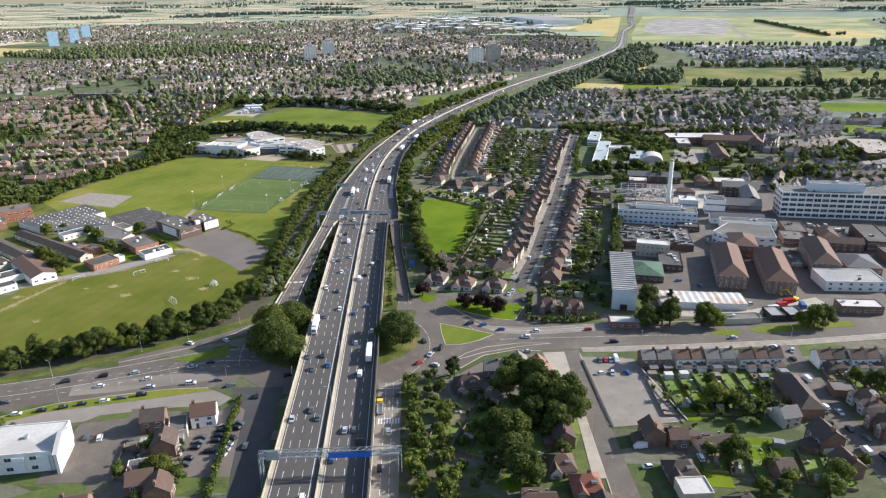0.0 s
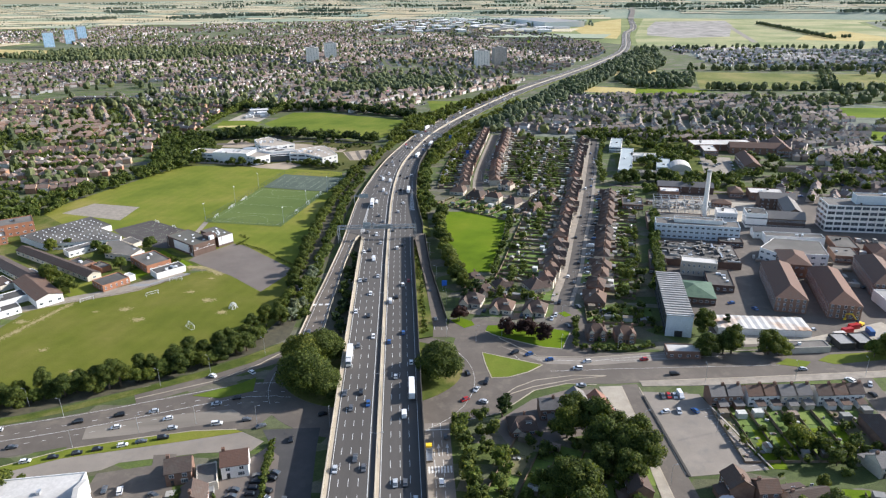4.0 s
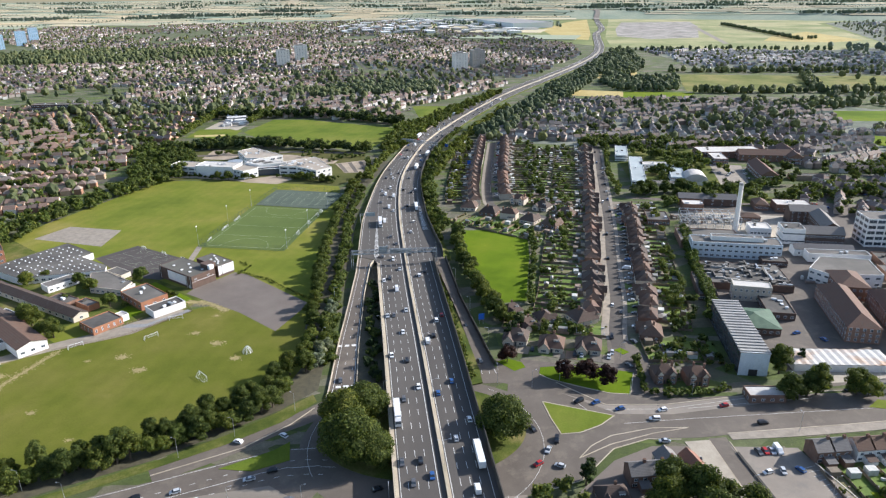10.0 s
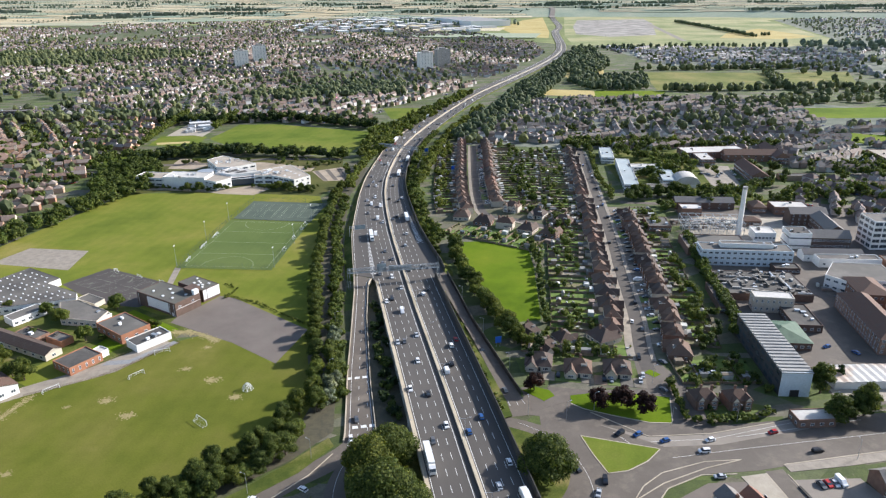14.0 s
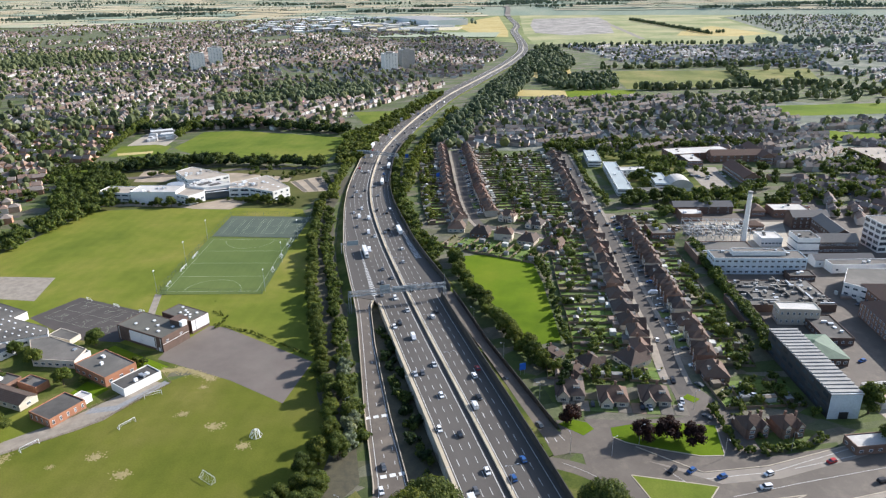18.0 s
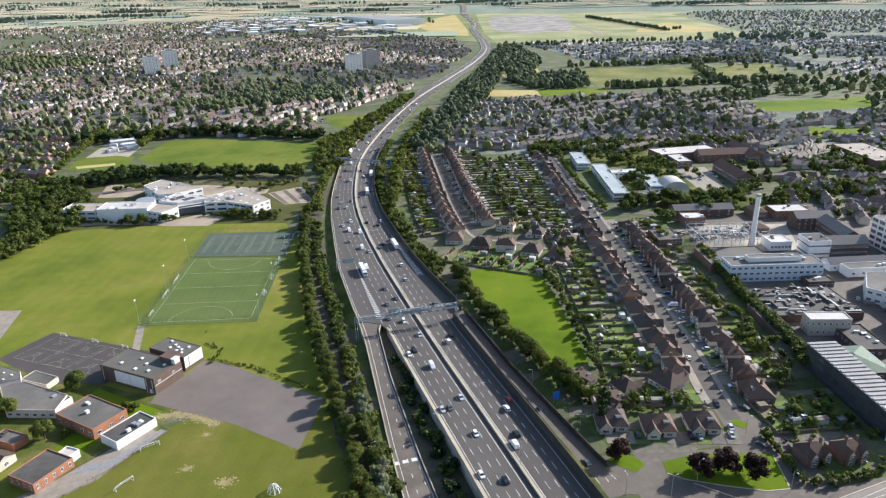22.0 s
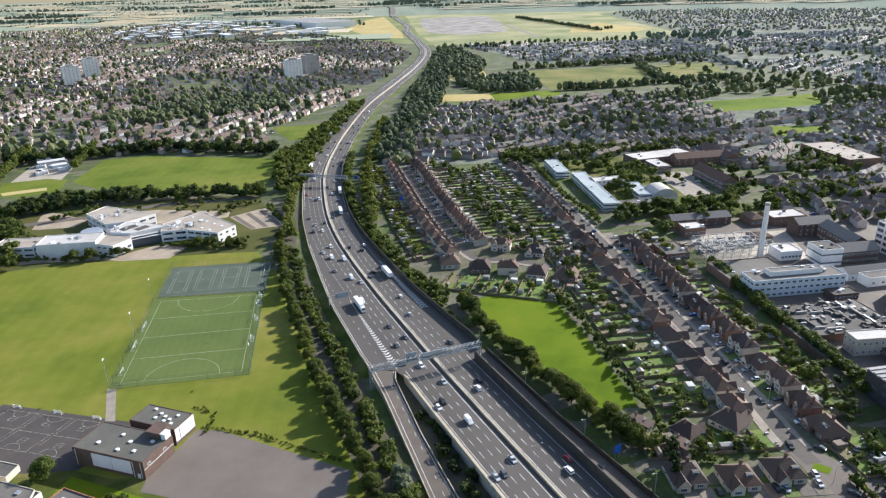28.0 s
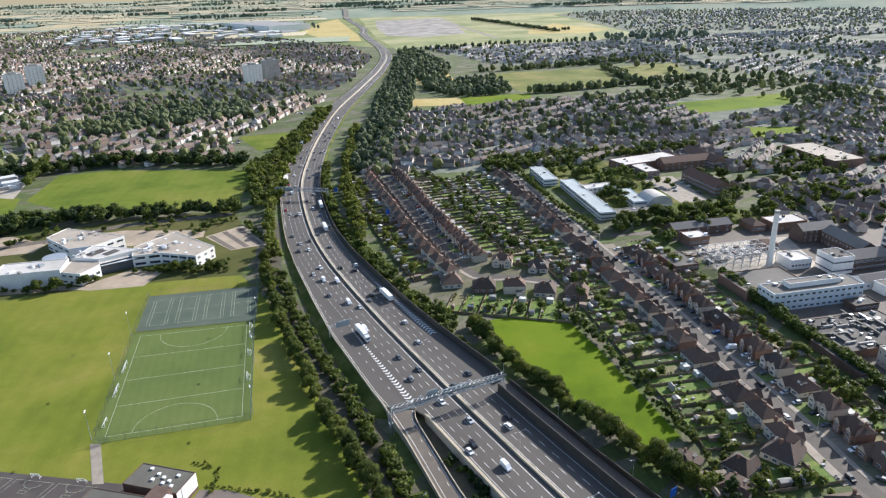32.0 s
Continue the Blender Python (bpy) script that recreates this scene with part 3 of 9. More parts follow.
def ribbon(line, a, b, z, depth=0.3, shape=None, m=0):
    """A paved strip along a line between the offsets a and b to the right; a, b, z: numbers or functions of the index."""
    nn = normals(line)
    s = shape or Shape()
    rows = []
    for i, (p, n) in enumerate(zip(line, nn)):
        ai, bi, zi = (q(i) if callable(q) else q for q in (a, b, z))
        l, r = p + n * ai, p + n * bi
        rows.append(((l.x, l.y, zi), (r.x, r.y, zi)))
    v, f = [], []
    for l, r in rows:
        v += [l, r, (r[0], r[1], r[2] - depth), (l[0], l[1], l[2] - depth)]
    for i in range(len(rows) - 1):
        k = 4 * i
        f += [(k, k + 1, k + 5, k + 4), (k + 1, k + 2, k + 6, k + 5), (k + 2, k + 3, k + 7, k + 6), (k + 3, k, k + 4, k + 7)]
    f += [(3, 2, 1, 0), (len(v) - 4, len(v) - 3, len(v) - 2, len(v) - 1)]
    return s.solid(v, f, m)


def resample(line, step):
    """Points and directions at even distances along a line."""
    out, left = [], 0.0
    for a, b in zip(line, line[1:]):
        d = b - a
        length = d.length
        if length < 1e-6:
            continue
        t = left
        while t < length:
            out.append((a + d * (t / length), d / length))
            t += step
        left = t - length
    return out


def dashes(line, off, z, long, gap, width=0.15, shape=None):
    """Painted dashes along a line, offset to the right."""
    s = shape or Shape()
    for p, d in resample(line, long + gap):
        n = Vector((d.y, -d.x))
        o = off(p) if callable(off) else off
        a = p + n * o
        b = a + d * long
        za, zb = (z(a), z(b)) if callable(z) else (z, z)
        h = width / 2
        s.face([(a.x - n.x * h, a.y - n.y * h, za), (a.x + n.x * h, a.y + n.y * h, za), (b.x + n.x * h, b.y + n.y * h, zb), (b.x - n.x * h, b.y - n.y * h, zb)])
    return s


def inside(poly, x, y):
    c = False
    for (x0, y0), (x1, y1) in zip(poly, poly[1:] + poly[:1]):
        if (y0 > y) != (y1 > y) and x < (x1 - x0) * (y - y0) / (y1 - y0) + x0:
            c = not c
    return c


def frame_at(x, y, yaw=0.0, z=0.0):
    return pose(x, y, z, 0, 0, yaw)


# ---- foliage ----
def leaf_cloud(rng, centres, leaf, per, squash=0.85, core=True):
    """Leaf sprays on the outside of several lobes, with rough inner masses behind them."""
    v, f = [], []
    for (cx, cy, cz, r) in centres:
        if core:
            base = len(v)
            for zi, rr in ((-0.62, 0.5), (0.05, 0.72), (0.6, 0.42)):
                for k in range(6):
                    t = 2 * math.pi * (k + rng.random() * 0.5) / 6
                    q = r * rr * rng.uniform(0.8, 1.1)
                    v.append((cx + q * math.cos(t), cy + q * math.sin(t), cz + zi * r * squash))
            for ring in range(2):
                for k in range(6):
                    a, b = base + ring * 6 + k, base + ring * 6 + (k + 1) % 6
                    f.append((a, b, b + 6, a + 6))
            f.append(tuple(base + 12 + k for k in range(6)))
            f.append(tuple(base + 5 - k for k in range(6)))
        n = int(per * r * r)
        for _ in range(n):
            z = rng.uniform(-0.55, 1.0)
            t = rng.uniform(0, 2 * math.pi)
            q = math.sqrt(max(0.0, 1 - z * z))
            d = Vector((q * math.cos(t), q * math.sin(t), z))
            p = Vector((cx, cy, cz)) + Vector((d.x, d.y, d.z * squash)) * (r * rng.uniform(0.72, 1.12))
            nrm = (d + Vector((rng.uniform(-0.8, 0.8), rng.uniform(-0.8, 0.8), rng.uniform(-0.4, 0.8)))).normalized()
            u = nrm.orthogonal().normalized()
            u.rotate(Matrix.Rotation(rng.uniform(0, 6.28), 3, nrm))
            w = nrm.cross(u)
            h = leaf * rng.uniform(0.6, 1.3)
            i = len(v)
            v.extend((tuple(p - u * h), tuple(p - w * (h * 0.6)), tuple(p + u * h), tuple(p + w * (h * 0.6))))
            f.append((i, i + 1, i + 2, i + 3))
    return v, f


def crown_lobes(rng, height, radius, base, n):
    """Lobes spread over a rounded, uneven crown."""
    out = [(0, 0, base + (height - base) * 0.5, radius * 0.62)]
    for k in range(n):
        t = 2 * math.pi * (k * 0.618 + rng.uniform(-0.05, 0.05))
        z = (k + 0.5) / n
        ring = radius * (0.72 if z < 0.55 else 0.72 * (1.25 - z) / 0.7)
        ring *= rng.uniform(0.75, 1.1)
        out.append((ring * math.cos(t), ring * math.sin(t), base + (height - base) * (0.16 + 0.68 * z), radius * rng.uniform(0.36, 0.52)))
    return out


def make_tree(seed, height, radius, leaf, per, mat, label, name="tree", lobes=11, base=None, squash=0.85):
    """A tree: tapered trunk with limbs, and a crown of leaf sprays."""
    rng = random.Random(seed)
    base = height * 0.16 if base is None else base
    root = empty(name, label, "tree")
    s = Shape()
    s.beam((0, 0, -0.3), (0, 0, height * 0.55), 0.035 * height, 0, 7, 0.014 * height)
    cl = crown_lobes(rng, height, radius, base, lobes)
    for cx, cy, cz, r in cl[1:7]:
        s.beam((0, 0, height * rng.uniform(0.2, 0.4)), (cx * 0.85, cy * 0.85, cz), 0.012 * height, 0, 5, 0.004 * height)
    part("trunk", s, "bark", root)
    c = Shape()
    c.v, c.f = leaf_cloud(rng, cl, leaf, per, squash)
    c.m = [0] * len(c.f)
    part("crown", c, mat, root)
    return root


def deck_z(y):
    """Height of the motorway's surface: a bridge over the roundabout, falling to grade."""
    return 6.5 - 3.5 * smooth(330, 540, y) - 2.0 * smooth(540, 820, y)


g = Shape()
steps = [-5000, -2500, -1200, -500, -150, 200, 600, 1200, 2500, 5000]
ys = [-600, -100, 300, 700, 1200, 1800, 2600, 3600, 4600]
for x0, x1 in zip(steps, steps[1:]):
    for y0, y1 in zip(ys, ys[1:]):
        g.face([(x0, y0, 0), (x1, y0, 0), (x1, y1, 0), (x0, y1, 0)])
thing("ground", g, "ground", "suburban ground of gardens, yards and scrub", "ground", kind="structure")


def area(name, poly, z, mat, label, category="ground"):
    return thing(name, flat(poly, z), mat, label, category, kind="structure")


# playing fields and greens
area("grass_field_north", [(-330, 590), (-318, 625), (-262, 745), (-238, 742), (-150, 728), (-92, 702), (-84, 620), (-96, 480), (-101, 425), (-120, 412), (-148, 470), (-185, 485), (-225, 520), (-262, 540), (-300, 560)], 0.03, "pitch_grass", "mown school playing field with dry yellow patches", "field")
area("grass_field_south", [(-250, 300), (-252, 372), (-246, 398), (-228, 412), (-170, 449), (-153, 456), (-135, 446), (-119, 418), (-104, 448), (-97, 440), (-93, 408), (-92, 378), (-106, 352), (-130, 335), (-165, 321), (-205, 308)], 0.035, "south_grass", "mown playing field with worn goal mouths beside the school", "field")
area("grass_field_far", [(-222, 975), (-194, 1060), (-145, 1052), (-22, 972), (-33, 926), (-64, 850), (-140, 880), (-180, 905)], 0.03, "field_green", "broad green playing field ringed by trees", "field")
area("green_meadow", [(6, 566), (30, 562), (52, 553), (44, 510), (34, 470), (26, 438), (6, 436), (4, 470), (-2, 520)], 0.03, "lawn", "bright green meadow beside the motorway slip road", "field")
area("grass_field_small", [(5, 1145), (69, 1136), (65, 1060), (8, 1052)], 0.03, "field_green", "small green field among trees", "field")
area("school_ground", [(-330, 590), (-250, 548), (-180, 540), (-150, 502), (-172, 449), (-228, 411), (-246, 398), (-300, 380), (-360, 450)], 0.02, "verge", "grass round the old school buildings", "ground")
area("gravel_patch", [(-313, 588), (-297, 614), (-254, 600), (-257, 565)], 0.05, "pavement", "bare gravel patch on the playing field", "ground")
area("playground_dark", [(-253, 541), (-231, 563), (-174, 519), (-190, 503), (-198, 497), (-222, 506)], 0.06, "playground", "dark asphalt playground with court lines", "playground")
area("playground_pale", [(-176, 473), (-173.7, 479.5), (-162.6, 492), (-153, 504), (-144, 499), (-101, 450), (-116.5, 417), (-140, 443)], 0.06, "warm_asphalt", "worn grey asphalt playground behind the sports hall", "playground")
area("school_path", [(-262, 392), (-228, 409), (-202, 419), (-192, 424), (-170, 448), (-176, 453), (-206, 430), (-232, 417), (-262, 400)], 0.06, "pavement", "paved path along the edge of the field", "path")
area("pitch_path", [(-188, 556), (-184, 555), (-184.5, 526), (-188.5, 528)], 0.075, "pavement", "short paved path to the sports pitch", "path")
area("white_school_lawn", [(-300, 742), (-236, 745), (-150, 722), (-92, 704), (-64, 752), (-68, 804), (-66, 845), (-150, 868), (-290, 875)], 0.035, "rough_lawn", "grass and shrub beds round the white school", "ground")
area("white_school_forecourt", [(-270, 758), (-236, 752), (-192, 737), (-180, 728), (-150, 718), (-136, 736), (-152, 752), (-172, 744), (-186, 738), (-196, 746), (-236, 760)], 0.06, "tan_paving", "paved forecourt before the white school", "ground")
area("white_school_drive", [(-243.5, 833), (-241, 858), (-239, 875), (-228, 872), (-210, 846), (-205, 838), (-214, 824), (-234, 829)], 0.06, "tan_paving", "sandy paved drive behind the white school", "ground")
area("school_car_park", [(-99, 791), (-68, 802), (-63, 750), (-88, 752)], 0.08, "tan_paving", "sandy paved car park", "car park")
for _k in range(3):
    area("car_park_lane_%s" % "abc"[_k], [(-97 + _k * 11, 790 + _k * 3.6), (-93 + _k * 11, 791.5 + _k * 3.6), (-84 + _k * 9.5, 753), (-88 + _k * 9.5, 753)], 0.1, "asphalt", "asphalt lane between parking beds", "road")
area("white_school_service_road", [(-300, 846), (-206, 842), (-150, 850), (-70, 832), (-68, 840), (-150, 858), (-206, 850), (-300, 856)], 0.07, "asphalt", "asphalt road behind the white school", "road")
area("white_school_plaza", [(-206, 840), (-188, 842), (-150, 800), (-118, 792), (-100, 792), (-96, 806), (-150, 840), (-204, 850)], 0.062, "tan_paving", "tan paved court behind the white school", "ground")
area("yellow_paddock", [(-281, 965), (-243, 966), (-242, 955), (-278, 953)], 0.05, "stubble", "small dry paddock", "field")
area("corner_plot", [(-324, 906), (-292.6, 908), (-268.8, 900.3), (-272.9, 855.7), (-313.6, 862)], 0.04, "field_green", "small green plot among trees", "field")
area("plot_court", [(-311, 874), (-296, 870), (-295, 857), (-309, 860)], 0.09, "red_court", "worn reddish hard court on the plot", "court")
area("paddock_rough", [(-288, 952), (-283, 1003), (-244, 1001), (-226, 988), (-232, 940), (-262, 944)], 0.03, "field_green", "rough grass round the paddock", "field")
area("depot_yard", [(-277, 1003), (-260, 1090), (-217, 1090), (-225, 1030), (-232, 990), (-244, 1001)], 0.06, "gravel", "bare gravel works yard", "ground")

# sports pitch: turf, courts and painted lines
PITCH = pose(-187, 555, 0, 0, 0, -14.6)     # local x along the near side, y along the touchline
thing("sports_pitch", flat([(0, 0), (64, 0), (64, 96), (0, 100)], 0.10), "turf", "green artificial turf football pitch with faded white lines", "pitch", PITCH, kind="structure")
thing("tennis_court", flat([(0.5, 101.5), (64.5, 97.5), (66.5, 146), (1, 149)], 0.10), "court", "dark green hard court with pale lines", "court", PITCH, kind="structure")
ln = Shape()


def stripe(s, x0, y0, x1, y1, w=0.16, z=0.125):
    d = Vector((x1 - x0, y1 - y0)).normalized()
    n = Vector((-d.y, d.x)) * (w / 2)
    return s.face([(x0 + n.x, y0 + n.y, z), (x0 - n.x, y0 - n.y, z), (x1 - n.x, y1 - n.y, z), (x1 + n.x, y1 + n.y, z)])


def arc(s, cx, cy, r, a0, a1, w=0.16, z=0.125, n=28):
    for k in range(n):
        t0, t1 = radians(a0 + (a1 - a0) * k / n), radians(a0 + (a1 - a0) * (k + 1) / n)
        stripe(s, cx + r * math.cos(t0), cy + r * math.sin(t0), cx + r * math.cos(t1), cy + r * math.sin(t1), w, z)


for a in ((4, 4, 60, 4), (60, 4, 60, 93), (60, 93, 4, 95.5), (4, 95.5, 4, 4), (4, 27, 60, 27), (4, 49.5, 60, 49), (4, 72, 60, 71)):
    stripe(ln, *a, w=0.2)
arc(ln, 32, 4, 17.5, 0, 180, 0.18)
arc(ln, 32, 94, 17.5, 180, 360, 0.18)
for k in range(4):
    x = 5 + k * 15.2
    for a in ((x, 107, x + 11, 107), (x, 141, x + 11, 141), (x, 107, x, 141), (x + 11, 107, x + 11, 141), (x + 1.6, 107, x + 1.6, 141), (x + 9.4, 107, x + 9.4, 141), (x, 124, x + 11, 124)):
        stripe(ln, *a, w=0.12)
thing("pitch_markings", ln, "line", "faded white pitch and court lines", "markings", PITCH, kind="structure")
pl = Shape()
def court_point(u, v):
    """A point of the playground: u across it, v along its far edge."""
    return -252.0 + 0.707 * u + 0.79 * v, 541.5 + 0.707 * u - 0.61 * v


for v0, v1 in ((6, 22), (24, 40), (42, 58)):
    for a, b in (((3, v0), (27, v0)), ((3, v1), (27, v1)), ((3, v0), (3, v1)), ((27, v0), (27, v1)), ((15, v0), (15, v1))):
        if v1 > 50 and min(a[0], b[0]) < 6 and a[0] != b[0]:
            a = (8, a[1])
        stripe(pl, *court_point(*a), *court_point(*b), 0.12, 0.085)
    for u in (3, 27):
        c = court_point(u, (v0 + v1) / 2)
        a0 = 45 if u == 3 else 225
        arc(pl, *c, 4.0, a0 - 90, a0 + 90, 0.12, 0.085, 16)
    for u in (8, 20):
        m0 = (v0 + v1) / 2
        for a, b in (((u, m0 - 1.5), (u + 3, m0 - 1.5)), ((u, m0 + 1.5), (u + 3, m0 + 1.5)), ((u, m0 - 1.5), (u, m0 + 1.5)), ((u + 3, m0 - 1.5), (u + 3, m0 + 1.5)), ((u + 1.5, m0 - 1.5), (u + 1.5, m0 + 1.5))):
            stripe(pl, *court_point(*a), *court_point(*b), 0.1, 0.085)
thing("playground_markings", pl, "line", "white court lines on the playground", "markings", kind="structure")
sp = Shape()
wr = random.Random(41)


def worn(x, y, r, n, stretch=1.3):
    """Bare earth: many small ragged scraps, thick in the middle and thin at the rim."""
    for _ in range(n):
        t, d = wr.uniform(0, 6.28), r * abs(wr.gauss(0, 0.5))
        cx, cy, q = x + d * math.cos(t) * stretch, y + d * math.sin(t), r * wr.uniform(0.05, 0.17)
        flat([(cx + q * wr.uniform(0.5, 1.2) * math.cos(k * 0.9), cy + q * wr.uniform(0.5, 1.2) * math.sin(k * 0.9)) for k in range(7)], 0.05 + 0.012 * wr.random(), 0.04, 0, sp)


for x, y, r in ((-159, 420, 2.4), (-145, 407, 3.4), (-133, 390, 2.6), (-190, 398, 2.8), (-178, 384, 3.0), (-243, 386, 3.0), (-239, 374, 2.2), (-214, 352, 2.0), (-190, 330, 1.5), (-206, 396, 1.2), (-152, 440, 1.6)):
    worn(x, y, r, 220)
for k in range(26):
    u = k / 25
    worn(-172 + 24 * u, 461 - 15 * u + 4 * math.sin(3 * u), 3.0, 60)
for k in range(30):
    u = k / 29
    worn(-243 + 18 * u, 366 + 42 * u, 2.4, 45)
thing("bare_patches", sp, "sand", "bare sandy patches worn into the turf", "ground", kind="structure")

# ---- motorway ----
CENTRE = spline([(-38.5, 60), (-39, 190), (-40, 274), (-41, 379), (-42, 468), (-42, 572), (-41, 615), (-39.5, 650), (-35.5, 702), (-27, 759), (-11, 830), (5, 886), (35, 963), (88, 1081), (174, 1250), (292, 1446), (412, 1650), (534, 1888), (624, 2130), (784, 2653), (915, 2990), (1140, 3755), (1378, 4455), (1560, 5000)], 6.0)
NEAR = [p for p in CENTRE if p.y < 1400]
LEFT_EDGE = [(505, 18.1), (512, 29.5), (522, 30), (586, 28), (651, 23.2), (711, 20.0), (770, 18.3), (820, 17.4), (1450, 17.2), (1900, 14.0), (3000, 13.0)]
RIGHT_EDGE = [(496, 18.8), (504, 25.5), (519, 26), (560, 23.2), (595, 21.5), (633, 21), (673, 19.8), (731, 18.2), (800, 17.4), (1450, 17.2), (1900, 14.0), (3000, 13.0)]


def left_off(i):
    return -lerp_table(LEFT_EDGE, CENTRE[i].y)


def right_off(i):
    return lerp_table(RIGHT_EDGE, CENTRE[i].y)


def deck_i(i):
    return deck_z(CENTRE[i].y)


def deck_at(p):
    return deck_z(p.y)


motorway = thing("motorway", ribbon(CENTRE, left_off, right_off, deck_i, 1.1), "motorway", "eight-lane asphalt motorway curving through the suburb", "road", kind="structure")
side = Shape()
s2 = [i for i, p in enumerate(CENTRE) if p.y > 505]
for sgn, off in ((-1, left_off), (1, right_off)):
    nn = normals(CENTRE)
    rows = []
    for i in s2:
        o = off(i)
        p, n, z = CENTRE[i], nn[i], deck_i(i)
        a = p + n * o
        b = p + n * (o + sgn * (1.2 + 1.7 * z))
        rows.append(((a.x, a.y, z - 0.12), (b.x, b.y, -0.1)))
    for (a, b), (c, d) in zip(rows, rows[1:]):
        side.face([a, b, d, c] if sgn < 0 else [b, a, c, d])
thing("motorway_embankment", side, "verge", "rough grass embankment of the motorway", "embankment", kind="structure")


def wall_line(name, line, offset, z, height, thick, mat, label, base=None, category="wall"):
    """A long wall along a line: offset to the right, foot at z or base."""
    nn = normals(line)
    s = Shape()
    v, f = [], []
    for i, (p, n) in enumerate(zip(line, nn)):
        o = offset(i) if callable(offset) else offset
        zi = z(p) if callable(z) else z
        zb = zi if base is None else (base(p) if callable(base) else base)
        a, b = p + n * (o - thick / 2), p + n * (o + thick / 2)
        v += [(a.x, a.y, zb), (b.x, b.y, zb), (b.x, b.y, zi + height), (a.x, a.y, zi + height)]
    for i in range(len(line) - 1):
        k = 4 * i
        f += [(k, k + 3, k + 7, k + 4), (k + 1, k + 5, k + 6, k + 2), (k + 2, k + 6, k + 7, k + 3)]
    f += [(0, 1, 2, 3), (len(v) - 4, len(v) - 1, len(v) - 2, len(v) - 3)]
    s.solid(v, f)
    return thing(name, s, mat, label, category, kind="structure")


SOUTH = [p for p in CENTRE if p.y < 505]
# retaining walls either side, with the bridge opening left free
LOWW = [p for p in SOUTH if p.y < 262]
HIGHW = [p for p in SOUTH if p.y > 346]
for nm, ln2 in (("south", LOWW), ("north", HIGHW)):
    wall_line("retaining_wall_left_" + nm, ln2, -17.8, lambda p: deck_z(p.y) - 1.1, 0.0, 0.5, "concrete", "weathered concrete retaining wall of the motorway", -0.3)
    wall_line("retaining_wall_right_" + nm, ln2, 18.5, lambda p: deck_z(p.y) - 1.1, 0.0, 0.5, "concrete", "weathered concrete retaining wall of the motorway", -0.3)
ab = Shape()
ab.box(-56.5, 258, -0.3, -21.5, 262, 5.4).box(-58.5, 346, -0.3, -23, 350, 5.4)
thing("bridge_abutment", ab, "concrete", "concrete abutments under the motorway bridge", "bridge", kind="structure")
for py in (283, 304, 325):
    for px in (-53, -44, -34.5, -25.5):
        thing("bridge_pier", Shape().box(-1.2, -0.7, -0.3, 1.2, 0.7, 5.4), "concrete", "concrete pier under the motorway bridge", "pier", frame_at(px, py), "piers of the bridge")
wall_line("parapet_left", SOUTH, -17.9, deck_at, 1.0, 0.45, "beige", "weathered beige concrete parapet", lambda p: deck_z(p.y) - 1.2)
wall_line("noise_barrier_right", [p for p in CENTRE if p.y < 500], 18.9, deck_at, 4.2, 0.35, "dark_wall", "tall dark noise barrier beside the motorway", lambda p: deck_z(p.y) - 1.2, "barrier")
BARR = [p for p in CENTRE if p.y < 3400]
wall_line("central_barrier", BARR, 0.55, deck_at, 0.95, 0.45, "beige", "concrete central reservation barrier", None, "barrier")
md = ribbon(BARR, 0.3, 1.9, lambda i: deck_z(CENTRE[i].y) + 0.06, 0.2)
thing("central_reservation", md, "beige", "pale concrete strip of the central reservation", "pavement", kind="structure")
md2 = ribbon([p for p in SOUTH], -17.6, -16.4, lambda i: deck_z(CENTRE[i].y) + 0.08, 0.2)
thing("edge_strip", md2, "beige", "pale concrete edge strip along the parapet", "pavement", kind="structure")
MID = [p for p in CENTRE if 500 < p.y < 1250]
i0 = CENTRE.index(MID[0])
wall_line("parapet_left_north", MID[1:], lambda i: left_off(i + i0 + 1) - 0.4, deck_at, 0.8, 0.4, "beige", "low beige concrete edge wall of the motorway", lambda p: deck_z(p.y) - 1.0)
NBR = [p for p in CENTRE if 505 < p.y < 930]
j0 = CENTRE.index(NBR[0])
wall_line("noise_barrier_north", NBR, lambda i: right_off(i + j0) + 0.6, deck_at, 3.6, 0.3, "dark_wall", "tall dark noise barrier beside the motorway", lambda p: deck_z(p.y) - 1.2, "barrier")

SOUTHWAY = [Vector((-38.5, y)) for y in range(-590, 61, 25)]
thing("motorway_south", ribbon(SOUTHWAY, -17.2, 18.8, 6.48, 1.1), "motorway", "asphalt motorway running on to the south", "road", kind="structure")
for nm, o, h in (("left", -17.1, 1.0), ("right", 18.9, 4.2)):
    wall_line("motorway_south_wall_" + nm, SOUTHWAY, o, lambda p: 6.48, h, 0.5, "concrete" if nm == "left" else "dark_wall", "wall along the southern motorway", -0.3)
lane = Shape()
zp = lambda p: deck_z(p.y) + 0.02
for o in (-5.6, -9.2, -12.8, 5.9, 9.5, 13.1):
    dashes(NEAR, o, zp, 4.2, 4.8, 0.17, lane)
for o in (-2.1, 2.4):
    dashes(NEAR, o, zp, 5.9, 0.1, 0.24, lane)
dashes([p for p in NEAR if p.y < 500], -15.7, zp, 5.9, 0.1, 0.2, lane)
dashes([p for p in NEAR if p.y < 500], 16.8, zp, 5.9, 0.1, 0.2, lane)
dashes([p for p in NEAR if p.y > 800], -16.4, zp, 5.9, 0.1, 0.2, lane)
dashes([p for p in NEAR if p.y > 760], 16.6, zp, 5.9, 0.1, 0.2, lane)
dashes([p for p in NEAR if 505 < p.y < 800], lambda p: -lerp_table(LEFT_EDGE, p.y) + 1.0, zp, 5.9, 0.1, 0.2, lane)
